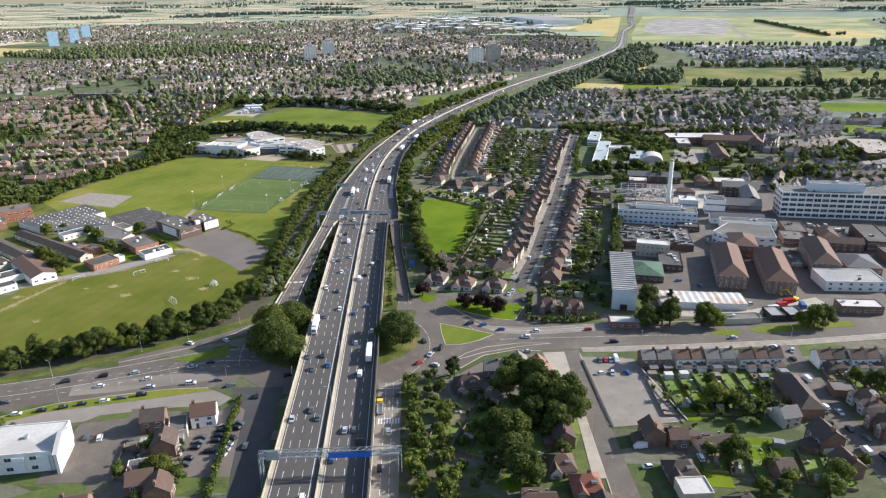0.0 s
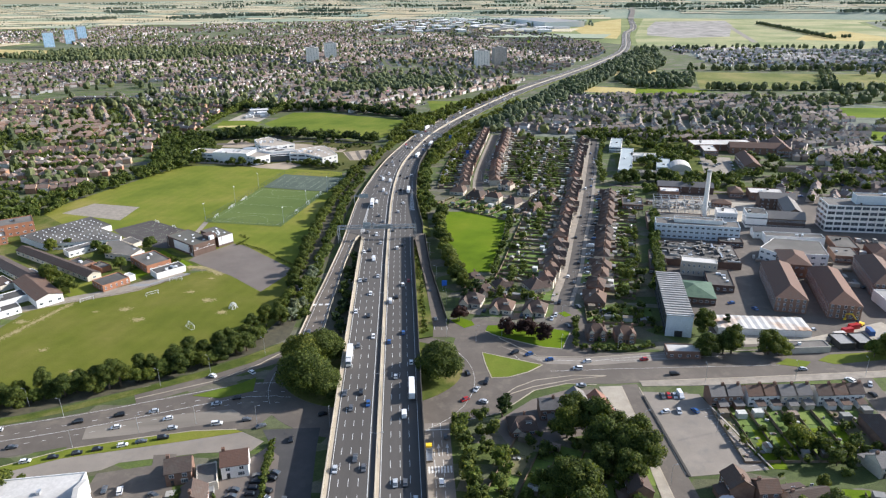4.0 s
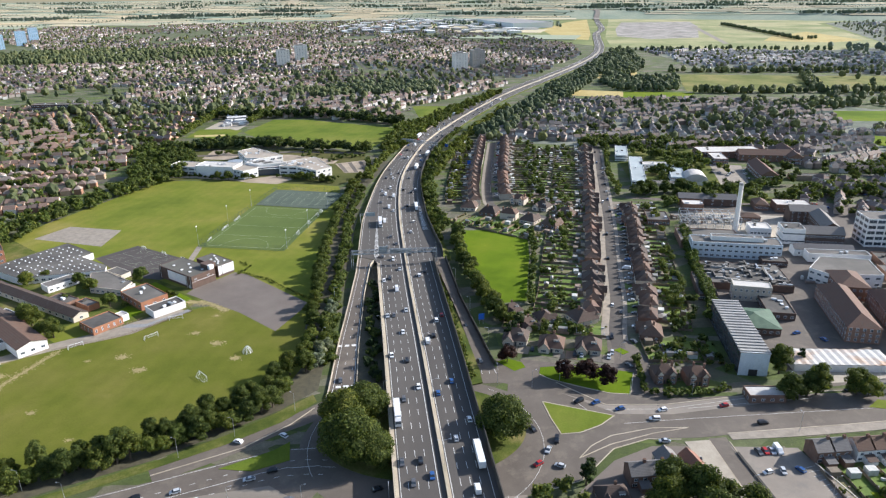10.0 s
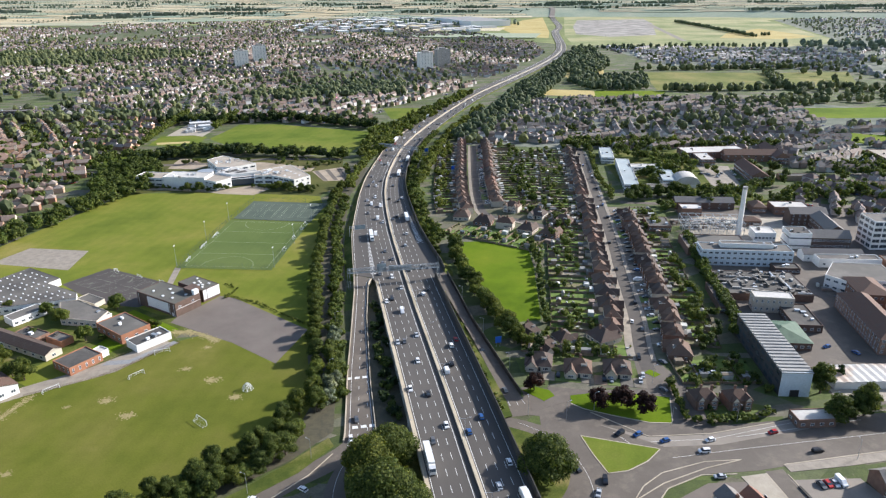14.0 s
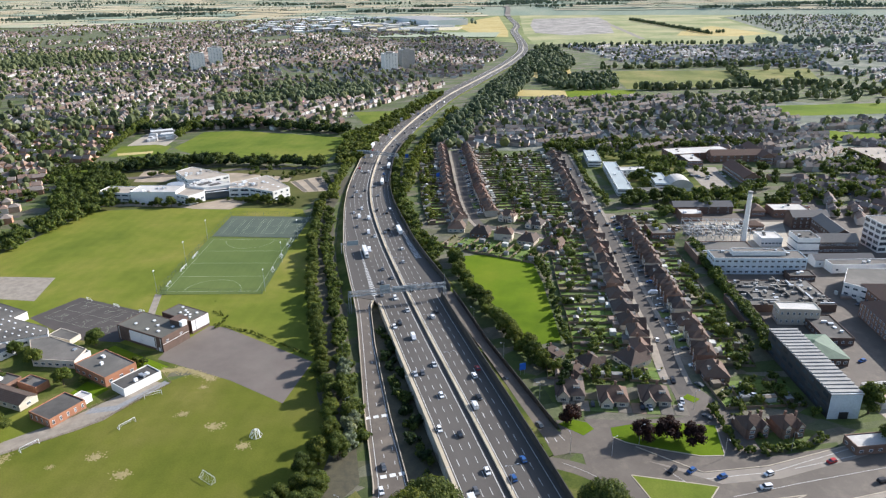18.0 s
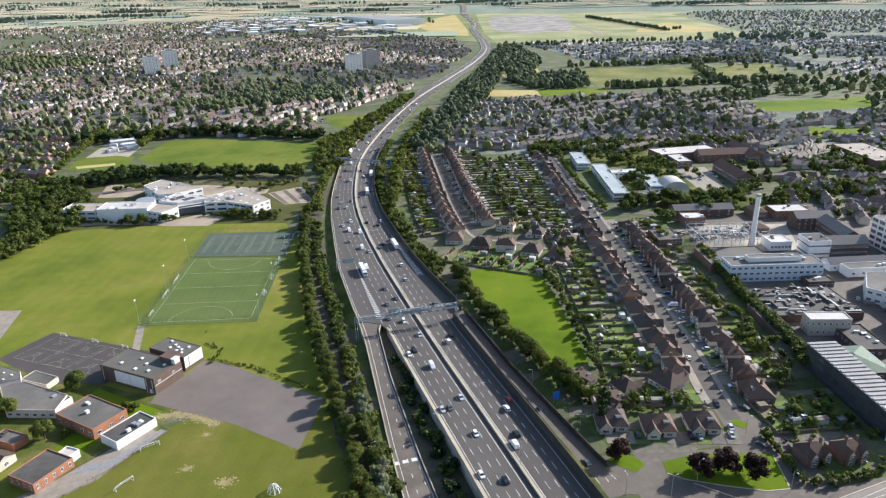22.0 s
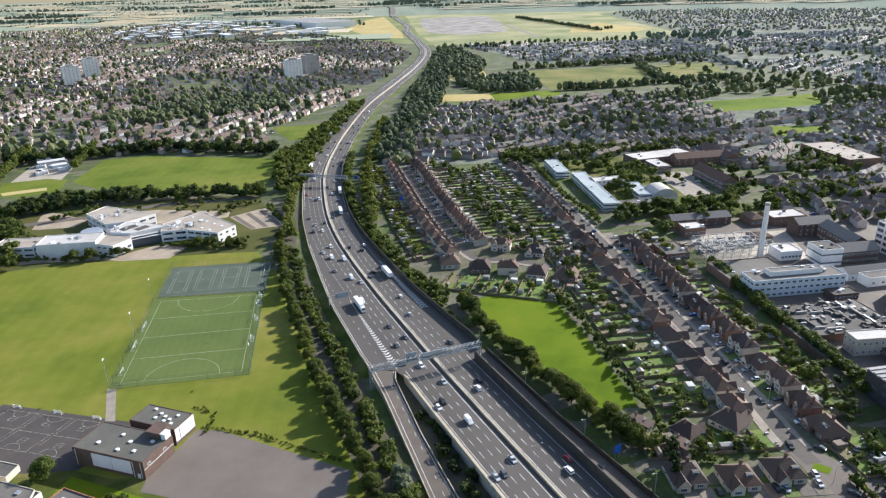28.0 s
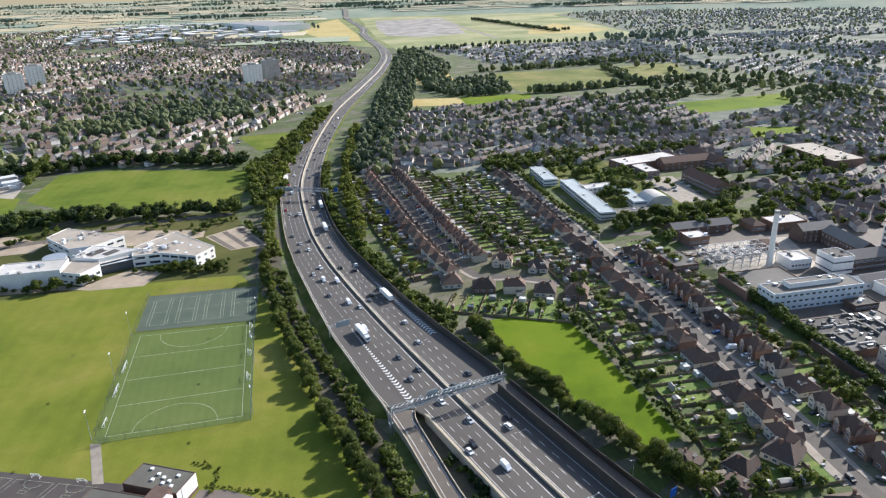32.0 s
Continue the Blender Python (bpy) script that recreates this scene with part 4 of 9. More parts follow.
dashes([p for p in NEAR if 585 < p.y < 800], -16.4, zp, 1.2, 3.0, 0.3, lane)
dashes([p for p in NEAR if 640 < p.y < 760], 16.6, zp, 1.2, 3.0, 0.3, lane)
dashes([p for p in NEAR if 525 < p.y < 640], -22.6, zp, 2.0, 7.0, 0.2, lane)
# painted chevrons in the two gores
for y0, y1, o, w0, w1, sg in ((508, 590, -16.6, 3.6, 0.5, -1), (560, 648, 16.8, 0.5, 4.2, 1)):
    for p, d in resample([q for q in NEAR if y0 < q.y < y1], 2.6):
        u = (p.y - y0) / (y1 - y0)
        w = w0 + (w1 - w0) * u if sg < 0 else w1 + (w0 - w1) * u
        n = Vector((d.y, -d.x)) * sg
        a = p + Vector((d.y, -d.x)) * o
        b = a + n * w
        z = zp(p)
        e, t = d * 1.0, d * (1.5 * abs(w) / 4.0)
        mid = (a + b) / 2 - t * (1 if sg < 0 else -1)
        for p0, p1 in ((a, mid), (mid, b)):
            quad = [(p0.x, p0.y, z), (p0.x + e.x, p0.y + e.y, z), (p1.x + e.x, p1.y + e.y, z), (p1.x, p1.y, z)]
            lane.face(quad)
FARWAY = [p for p in CENTRE if 1390 < p.y < 3600]
for o in (-12.6, -2.1, 2.4, 12.6):
    dashes(FARWAY, o, zp, 11.8, 0.2, 0.5, lane)
for o in (-7.4, 7.6):
    dashes(FARWAY, o, zp, 6.0, 6.0, 0.45, lane)
thing("lane_markings", lane, "paint", "worn white lane lines and chevrons on the motorway", "markings", kind="structure")

# ---- slip roads ----
def edges_road(name, left, right, zfun, mat, label, y0, y1, step=6, z_add=0.0):
    """A road between two edge tables x(y)."""
    s, rows = Shape(), []
    y = y0
    while y <= y1 + 0.01:
        z = zfun(y) + z_add
        rows.append(((lerp_table(left, y), y, z), (lerp_table(right, y), y, z)))
        y += step
    v, f = [], []
    for l, r in rows:
        v += [l, r, (r[0], r[1], -0.4), (l[0], l[1], -0.4)]
    for i in range(len(rows) - 1):
        k = 4 * i
        f += [(k, k + 1, k + 5, k + 4), (k + 1, k + 2, k + 6, k + 5), (k + 3, k, k + 4, k + 7)]
    s.solid(v, f)
    return thing(name, s, mat, label, "road", kind="structure")


SLIP_L = [(340, -87), (353, -85), (403, -81.5), (450, -77), (488, -73.5), (524, -71.8)]
SLIP_LR = [(340, -73), (394, -72), (457, -69), (499, -65), (511, -60)]
SLIP_R = [(352, -4), (366, -6), (400, -9), (443, -13), (519, -15.8), (530, -16)]
SLIP_RL = [(352, -14), (363, -13.5), (424, -16.5), (489, -21.5), (505, -22.5)]
zl = lambda y: 0.1 + (deck_z(515) - 0.1) * smooth(408, 522, y)
zr = lambda y: 0.1 + (deck_z(515) - 0.1) * smooth(355, 515, y)
edges_road("slip_road_left", SLIP_L, SLIP_LR, zl, "asphalt", "grey asphalt slip road climbing to the motorway", 340, 511, 4.5, 0.0)
edges_road("slip_road_right", SLIP_RL, SLIP_R, zr, "asphalt", "grey asphalt slip road beside the noise barrier", 352, 506, 5.5, 0.0)
sm = Shape()
for tab, off, y0, y1, long, gap in ((SLIP_L, 1.6, 345, 515, 5.9, 0.1), (SLIP_LR, -0.8, 345, 508, 5.9, 0.1), (SLIP_L, 5.2, 350, 505, 2.4, 6.6), (SLIP_L, 9.0, 345, 410, 2.4, 6.6), (SLIP_R, -0.8, 360, 505, 5.9, 0.1), (SLIP_RL, 0.8, 360, 495, 5.9, 0.1), (SLIP_RL, 4.4, 360, 430, 2.4, 6.6)):
    dashes([Vector((lerp_table(tab, y) + off, y)) for y in range(y0, y1, 5)], 0, lambda p: zl(p.y) + 0.03, long, gap, 0.2, sm)
for k in range(3):
    x = -82.5 + k * 3.6
    sm.face([(x, 395, zl(395) + 0.03), (x + 2.4, 395, zl(395) + 0.03), (x + 2.4, 397, zl(397) + 0.03), (x, 397, zl(397) + 0.03)])
    sm.face([(x + 0.4, 356, zl(356) + 0.03), (x + 2.8, 356, zl(356) + 0.03), (x + 2.8, 358, zl(358) + 0.03), (x + 0.4, 358, zl(358) + 0.03)])
sm.face([(-84, 343, 0.14), (-73.5, 343, 0.14), (-73.5, 343.6, 0.14), (-84, 343.6, 0.14)])
thing("slip_markings", sm, "paint", "worn white lines on the slip roads", "markings", kind="structure")


def table_line(tab, y0, y1, step=5):
    return [Vector((lerp_table(tab, y), y)) for y in range(y0, y1, step)]


wall_line("slip_wall_left", table_line(SLIP_L, 348, 524), -0.3, lambda p: zl(p.y), 0.8, 0.5, "beige", "beige concrete kerb wall along the slip road", -0.3)
wall_line("slip_wall_inner", table_line(SLIP_LR, 350, 508), 0.3, lambda p: zl(p.y), 0.7, 0.35, "beige", "concrete edge wall of the slip road", -0.3)
wall_line("noise_barrier_slip", table_line(SLIP_R, 368, 508), 0.5, lambda p: zr(p.y), 2.2, 0.3, "dark_wall", "tall dark noise barrier beside the slip road", -0.3, "barrier")
area("slip_verge_right", [(-21.5, 350), (-14, 352), (-13.7, 365), (-16.7, 424), (-21.7, 488), (-22.6, 488)], 0.7, "verge", "overgrown verge between motorway wall and slip road", "verge")
area("slip_verge_left", [(-72.7, 352), (-58, 350), (-59, 420), (-60.5, 500), (-65, 498), (-69, 457), (-71.7, 394)], 0.3, "earth", "bare ground under the motorway wall, coloured dark for shade", "ground")

# ---- junction ----


def blob(cx, cy, rx, ry, n=64, a0=0.0, a1=360.0):
    return [(cx + rx * math.cos(radians(a0 + (a1 - a0) * k / n)), cy + ry * math.sin(radians(a0 + (a1 - a0) * k / n))) for k in range(n)]


area("roundabout_road", blob(-42, 312, 53, 46), 0.05, "asphalt", "worn grey asphalt of the roundabout under the motorway", "road")
area("roundabout_island", blob(-44, 320, 43, 32), 0.2, "verge", "overgrown roundabout island of grass and earth", "island")
ROAD_A = spline([(-420, 232), (-300, 258), (-240, 266), (-192, 275), (-160, 283), (-125, 294), (-100, 301), (-84, 300)], 8)
thing("road_west", ribbon(ROAD_A, lambda i: -12.5, lambda i: 11.5, 0.055, 0.3), "asphalt", "wide asphalt dual road to the roundabout", "road", kind="structure")
ROAD_A3 = spline([(-150, 303), (-128, 314), (-108, 327), (-92, 336), (-82, 345), (-79, 352)], 6)
thing("road_west_exit", ribbon(ROAD_A3, -5, 5, 0.06, 0.3), "asphalt", "asphalt lane leaving the roundabout", "road", kind="structure")
area("road_west_mid", [(-165, 268), (-125, 276), (-92, 277), (-84, 290), (-92, 300), (-130, 296), (-165, 290)], 0.065, "asphalt", "worn concrete-grey approach lanes", "road")
area("road_west_lanes", [(-163, 283), (-132, 289), (-104, 292), (-95, 284), (-120, 280), (-143, 276), (-161, 274)], 0.078, "tan_lane", "pale tan worn approach lanes", "road")
area("splitter_grass", [(-125, 304), (-105, 313), (-99, 318), (-98, 306), (-112, 301)], 0.18, "field_green", "grass splitter island", "island")
area("road_west_verge", [(-300, 234), (-186, 258), (-164, 268), (-141, 273), (-117, 277), (-100, 277), (-96, 275), (-120, 270), (-164, 262), (-186, 253), (-300, 228)], 0.15, "pitch_grass", "grass verge along the west road", "verge")
area("service_road", [(-300, 228), (-186, 253), (-164, 262), (-120, 270), (-96, 275), (-86, 268), (-90, 262), (-110, 262), (-140, 258), (-145, 254), (-182, 245), (-300, 220)], 0.06, "pale_asphalt", "pale worn service road with parked cars", "road")
area("link_road", [(-88, 276), (-64, 276), (-64, 262), (-61, 202), (-57, 90), (-70, 90), (-72, 202), (-79, 258)], 0.058, "dark_asphalt", "dark asphalt road beneath the motorway wall", "road")
area("verge_north_road_west", [(-300, 272), (-198, 292), (-176, 300), (-150, 312), (-125, 326), (-106, 340), (-92, 352), (-90, 346), (-104, 332), (-125, 319), (-150, 307), (-176, 295), (-198, 287), (-300, 266)], 0.14, "verge", "narrow grass verge beside the tree belt", "verge")
area("belt_ground", [(-300, 274), (-198, 293), (-150, 313), (-106, 341), (-90, 356), (-86, 420), (-78, 500), (-76, 600), (-66, 700), (-40, 790), (-56, 800), (-84, 700), (-90, 600), (-98, 480), (-101, 420), (-98, 380), (-108, 352), (-130, 334), (-165, 320), (-210, 306), (-300, 296)], 0.06, "earth", "ground under the tree belt, coloured dark for shade", "ground")

area("road_east", [(-2, 352), (14, 343), (37, 328), (63, 325), (105, 328), (144, 325), (194, 328), (330, 338), (330, 312), (194, 303), (133, 302), (94, 302), (68, 301), (46, 303), (30, 298), (12, 281), (-6, 276), (-14, 300)], 0.06, "asphalt", "wide asphalt road east of the roundabout", "road")
area("road_east_lanes", [(20, 340), (37, 328), (63, 325), (105, 328), (105, 321), (63, 318), (40, 321)], 0.07, "pale_asphalt", "pale worn approach lanes", "road")
area("triangle_island", [(10, 334), (38, 320), (30, 314), (20, 310), (12, 310), (10.5, 322)], 0.18, "field_green", "triangular grass traffic island", "island")
area("sliver_island", [(15, 294), (22, 301), (32, 306.5), (51, 309.5), (66, 308), (50, 306), (30, 301)], 0.16, "asphalt", "narrow paved traffic island", "island")
for nm, pg in (("grass_median_a", [(150, 313), (162, 309), (168, 314), (158, 318)]), ("grass_median_b", [(172, 315), (178, 311), (230, 316), (230, 322), (180, 320)])):
    area(nm, pg, 0.16, "field_green", "grass median in the road", "island")
area("green_verge", [(14, 357), (16, 363), (27, 363), (44, 359), (59, 353), (51, 335), (42, 337), (30, 344), (18, 352)], 0.14, "lawn", "grass green with three purple-leaved trees", "verge")
area("close_road", [(-6, 366), (8, 366), (8, 372), (36, 362), (50, 362), (60, 396), (68, 394), (62, 352), (57, 334), (50, 338), (56, 352), (30, 362), (6, 357), (-4, 354)], 0.065, "asphalt", "residential asphalt road behind the green", "road")
area("junction_apron", [(-6, 352), (-4, 374), (14, 368), (52, 361), (58, 384), (68, 384), (72, 356), (66, 330), (105, 328), (63, 325), (37, 328), (14, 343)], 0.045, "asphalt", "asphalt apron where the close meets the road", "road")
area("corner_green", [(-4, 371), (2, 373), (8, 369), (9, 364), (3, 361)], 0.12, "lawn", "small corner lawn with a purple tree", "verge")
area("mouth_green", [(57, 375), (61, 377), (64, 372), (60, 370)], 0.14, "lawn", "small square of grass in the street mouth", "island")
area("corner_yards", [(8, 274), (28, 291), (46, 298), (62, 296), (61, 268), (14, 256)], 0.04, "warm_asphalt", "paved yards of the corner houses", "ground")
kb = Shape()
for pts in ([(-6, 276.2), (12, 281.2), (30, 298), (46, 302.6), (60, 300.6)], [(10, 334), (38, 320), (30, 314), (20, 310), (12, 310), (10.5, 322), (10, 334)], [(15, 294), (22, 301), (32, 306.5), (51, 309.5), (66, 308), (50, 306), (30, 301), (15, 294)], [(20, 349), (37, 328.4), (63, 325.4), (105, 328.2), (150, 326.5), (230, 331.5)], [(80, 302.3), (133, 302.3), (194, 303.3), (300, 311.3)], [(70.4, 299), (66.6, 194)], [(78.1, 297), (76.6, 236)], [(-150, 303), (-118, 316), (-100, 330), (-90, 342)], [(-186, 258), (-164, 268), (-141, 273), (-117, 277), (-98, 277)], [(14, 357), (18, 352), (30, 344), (42, 337), (51, 335), (59, 353)]):
    line = resample([Vector(q) for q in pts], 1.5)
    ribbon([p for p, d in line], -0.22, 0.22, 0.19, 0.3, kb)
thing("kerbs", kb, "beige", "pale concrete kerbs along the junction roads", "kerb", kind="structure")
area("side_road", [(70.5, 300), (78, 300), (76.5, 194), (74, 100), (65, 100), (66.5, 194)], 0.065, "asphalt", "asphalt side road running south", "road")
area("side_pavement_west", [(60, 299), (70.3, 299), (67, 205), (62, 205), (66, 262), (61, 285)], 0.16, "gravel", "broad pale gravel footway", "pavement")
area("car_park", [(77, 294), (103, 290), (109, 238), (77, 236)], 0.08, "pale_asphalt", "empty sun-bleached car park", "car park")
area("car_park_kerb", [(77.2, 290), (78.2, 290), (78.2, 236), (77.2, 236)], 0.55, "dark_wall", "low dark wall along the car park", "wall")
area("car_park_wall", [(103, 279), (103.5, 279), (110, 237), (109.5, 237)], 1.4, "concrete", "low concrete wall of the car park", "wall")
area("east_pavement", [(80, 302), (133, 302), (194, 303), (300, 311), (300, 306), (194, 298), (133, 297), (104, 297), (80, 298)], 0.15, "pavement", "paved footway before the terraces", "pavement")
area("east_street", [(177, 298), (188, 298), (181, 262), (178, 215), (172, 120), (162, 120), (168, 215), (172, 262)], 0.065, "asphalt", "narrow residential street", "road")
area("off_slip", [(-20.5, 100), (-20.5, 276), (-10, 276), (-10, 200), (-11, 100)], 0.068, "pale_asphalt", "worn concrete off-slip with painted arrows", "road")
jm = Shape()
dashes(ROAD_A, -4.6, 0.085, 2.0, 4.0, 0.2, jm)
dashes(ROAD_A, 4.0, 0.085, 2.0, 4.0, 0.2, jm)
dashes(ROAD_A, -11.6, 0.085, 5.9, 0.1, 0.2, jm)
dashes(ROAD_A, -0.4, 0.085, 5.9, 0.1, 0.2, jm)
for x in (-17, -13.7):
    dashes([Vector((x, y)) for y in range(110, 276, 5)], 0, 0.085, 4.0, 2.0, 0.2, jm)
for k in range(8):
    jm.face([(-19.6 + k * 1.2, 244, 0.085), (-18.9 + k * 1.2, 244, 0.085), (-18.9 + k * 1.2, 248, 0.085), (-19.6 + k * 1.2, 248, 0.085)])
for x in (-18.7, -15.3, -11.8):
    jm.face([(x, 254, 0.085), (x + 0.3, 254, 0.085), (x + 0.3, 260, 0.085), (x, 260, 0.085)])
    jm.face([(x - 0.6, 259, 0.085), (x + 0.9, 259, 0.085), (x + 0.15, 262, 0.085)])
jm.face([(-20, 271, 0.085), (-10.3, 271, 0.085), (-10.3, 271.6, 0.085), (-20, 271.6, 0.085)])
for a in ((24, 334, 30, 320), (110, 327, 62, 322), (62, 322, 36, 325), (40, 314, 70, 314), (70, 314, 160, 312), (72, 321.5, 130, 322.5)):
    stripe(jm, *a, w=0.14, z=0.095)
arc(jm, -42, 312, 46, -60, 50, 0.12, 0.085, 40)
arc(jm, -42, 312, 49.5, 150, 200, 0.12, 0.085, 40)
thing("junction_markings", jm, "paint", "worn white road markings at the junction", "markings", kind="structure")
cpm = Shape()
for k in range(17):
    stripe(cpm, 103 + k * 0.32, 279 - k * 2.5, 98.2 + k * 0.3, 278 - k * 2.5, 0.12, 0.1)
thing("parking_bay_markings", cpm, "paint", "faint white parking bay lines", "markings", kind="structure")

# ---- residential streets ----
S1 = spline([(57, 345), (62, 385), (78, 431), (98, 498), (119, 565), (157, 698), (195, 832)], 8)
S2 = spline([(77, 585), (58, 607), (42, 618), (38, 632), (46, 691), (63, 777), (82, 868)], 6)
S1R = [p for p in S1 if p.y > 371]
S1P = [p for p in S1 if p.y > 384]
thing("street_long", ribbon(S1R, -3.4, 3.4, 0.07, 0.3), "street_asphalt", "straight residential street between rows of houses", "road", kind="structure")
thing("street_long_pavement", ribbon(S1P, -7.6, -3.5, 0.19, 0.3), "pavement", "pale paved footway beside the street", "pavement", kind="structure")
thing("street_long_pavement_east", ribbon(S1P[:55], 3.5, 6.0, 0.19, 0.3), "pavement", "paved footway beside the street", "pavement", kind="structure")
thing("street_short", ribbon(S2, -3.2, 3.2, 0.072, 0.3), "street_asphalt", "curving residential street of the close", "road", kind="structure")
thing("street_short_pavement", ribbon(S2, -6.0, -3.3, 0.19, 0.3), "pavement", "pale paved footway of the close", "pavement", kind="structure")
LANE = spline([(157, 632), (190, 622), (250, 600), (330, 575)], 10)
thing("cross_lane", ribbon(LANE, -3, 3, 0.074, 0.3), "asphalt", "asphalt lane past the hospital grounds", "road", kind="structure")
area("hospital_ground", [(132, 330), (128, 402), (140, 445), (160, 500), (176, 560), (200, 625), (300, 600), (420, 560), (420, 330), (300, 328), (194, 332)], 0.045, "asphalt", "asphalt yards of the hospital grounds", "ground")

# ---- buildings ----
def along(a, b):
    """A frame at a whose x axis runs to b, and the distance."""
    d = Vector((b[0] - a[0], b[1] - a[1]))
    return pose(a[0], a[1], 0, 0, 0, math.degrees(math.atan2(d.y, d.x))), d.length


def window_shape(w, h, bars=1):
    """A framed window in the x-z plane, looking to -y, origin at its lower middle: one connected piece."""
    t, n = 0.1, bars + 1
    xs = [-w / 2, -w / 2 + t]
    for k in range(bars):
        c = -w / 2 + w * (k + 1) / n
        xs += [c - 0.04, c + 0.04]
    xs += [w / 2 - t, w / 2]
    zs = [0, t, h - t, h]
    s = Shape()
    nx = len(xs)
    v = [(x, -0.08, z) for z in zs for x in xs] + [(x, 0.06, z) for z in (0, h) for x in (xs[0], xs[-1])]
    f, m = [], []
    for j in range(3):
        for i in range(nx - 1):
            f.append((j * nx + i, j * nx + i + 1, (j + 1) * nx + i + 1, (j + 1) * nx + i))
            m.append(1 if j == 1 and i % 2 == 1 else 0)
    q = 4 * nx
    f += [tuple(range(nx - 1, -1, -1)) + (q, q + 1), tuple(range(3 * nx, 4 * nx)) + (q + 3, q + 2), (0, nx, 2 * nx, 3 * nx, q + 2, q), (nx - 1, q + 1, q + 3, 4 * nx - 1, 3 * nx - 1, 2 * nx - 1)]
    m += [0, 0, 0, 0]
    return s.solid(v, f, m)


WINDOWS = {}


def window(parent, x, y, z, w, h, face=0, bars=1):
    """One window as a part; face: degrees by which its outside turns from -y."""
    key = (w, h, bars)
    if key not in WINDOWS:
        WINDOWS[key] = window_shape(w, h, bars).mesh("window", mats_of(("white_metal", "glass")))
    ob = new("window", WINDOWS[key])
    ob.parent = parent
    ob.matrix_basis = pose(x, y, z, 0, 0, face)
    return ob


def window_rows(parent, w, d, storeys, bays, z0, step, ww, wh, faces="fb", bars=1, inset=0.0):
    """Rows of windows on the front, back and sides of a block w by d."""
    for s in range(storeys):
        z = z0 + s * step
        for k in range(bays):
            x = w * (k + 0.5) / bays
            if "f" in faces:
                window(parent, x, -0.02, z, ww, wh, 0, bars)
            if "b" in faces:
                window(parent, x, d + 0.02, z, ww, wh, 180, bars)
        nb = max(1, round(bays * d / w))
        for k in range(nb):
            y = d * (k + 0.5) / nb
            if "l" in faces:
                window(parent, -0.02, y, z, ww, wh, -90, bars)
            if "r" in faces:
                window(parent, w + 0.02, y, z, ww, wh, 90, bars)


def flat_block(name, label, a, b, depth, height, wall, roof, win=None, category="building", units=0, seed=1, parapet=0.5, faces=None, group=""):
    """A flat-roofed block whose front runs from a to b; win: (storeys, bays, width, height)."""
    m, w = along(a, b)
    root = empty(name, label, category, m, group)
    s = Shape()
    s.box(0, 0, -0.3, w, depth, height)
    part("wall", s, wall, root)
    r = Shape()
    r.box(0.3, 0.3, height, w - 0.3, depth - 0.3, height + 0.08)
    part("roof", r, roof, root)
    p = Shape()
    for x0, y0, x1, y1 in ((0, 0, w, 0.3), (0, depth - 0.3, w, depth), (0, 0.3, 0.3, depth - 0.3), (w - 0.3, 0.3, w, depth - 0.3)):
        p.box(x0, y0, height, x1, y1, height + parapet)
    part("parapet", p, wall, root)
    if win:
        st, bays, ww, wh = win
        step = height / st
        window_rows(root, w, depth, st, bays, step * 0.32, step, ww, wh, faces or ("fl" if a[0] > -60 else "fr"), 1)
    rng = random.Random(seed)
    for k in range(units):
        x, y = rng.uniform(0.1, 0.85) * w, rng.uniform(0.15, 0.75) * depth
        q = Shape()
        ux, uy, uz = rng.uniform(0.8, 2.6), rng.uniform(0.8, 2.0), rng.uniform(0.5, 1.5)
        q.box(x, y, height + 0.08, x + ux, y + uy, height + uz)
        q.box(x - 0.1, y - 0.1, height + uz, x + ux + 0.1, y + uy + 0.1, height + uz + 0.1)
        part("roof_unit", q, rng.choice(("steel", "white_metal", "dark_flat")), root)
    return root


def pitched_block(name, label, a, b, depth, eave, rise, wall, roof, along_axis="x", hip=False, win=None, category="building", faces=None, chimneys=0):
    """A block with a pitched or hipped roof whose front runs from a to b."""
    m, w = along(a, b)
    root = empty(name, label, category, m)
    part("wall", Shape().box(0, 0, -0.3, w, depth, eave), wall, root)
    r = Shape()
    if hip:
        r.hip(0, 0, w, depth, eave, rise)
        part("roof", r, roof, root)
    else:
        r.gable(0, 0, w, depth, eave, rise, 0, 1, along_axis)
        part("roof", r, (roof, wall), root)
    if win:
        st, bays, ww, wh = win
        step = eave / st
        window_rows(root, w, depth, st, bays, step * 0.32, step, ww, wh, faces or ("fl" if a[0] > -60 else "fr"), 1)
    for k in range(chimneys):
        x, y = (w * (k + 0.5) / chimneys, depth / 2) if along_axis == "x" else (w / 2, depth * (k + 0.5) / chimneys)
        c = Shape().box(x - 0.5, y - 0.4, eave + rise - 1.2, x + 0.5, y + 0.4, eave + rise + 1.4)
        c.beam((x - 0.2, y, eave + rise + 1.4), (x - 0.2, y, eave + rise + 1.8), 0.13, 0, 8)
        c.beam((x + 0.2, y, eave + rise + 1.4), (x + 0.2, y, eave + rise + 1.8), 0.13, 0, 8)
        part("chimney", c, "dark_brick", root)
    return root


# ---- houses ----
def chimney_part(root, x, y, z0, z1):
    c = Shape().box(x - 0.55, y - 0.4, z0, x + 0.55, y + 0.4, z1)
    c.box(x - 0.62, y - 0.47, z1, x + 0.62, y + 0.47, z1 + 0.15)
    for dx in (-0.3, 0.3):
        c.beam((x + dx, y, z1 + 0.15), (x + dx, y, z1 + 0.55), 0.14, 0, 7)
    return part("chimney", c, "brick", root)


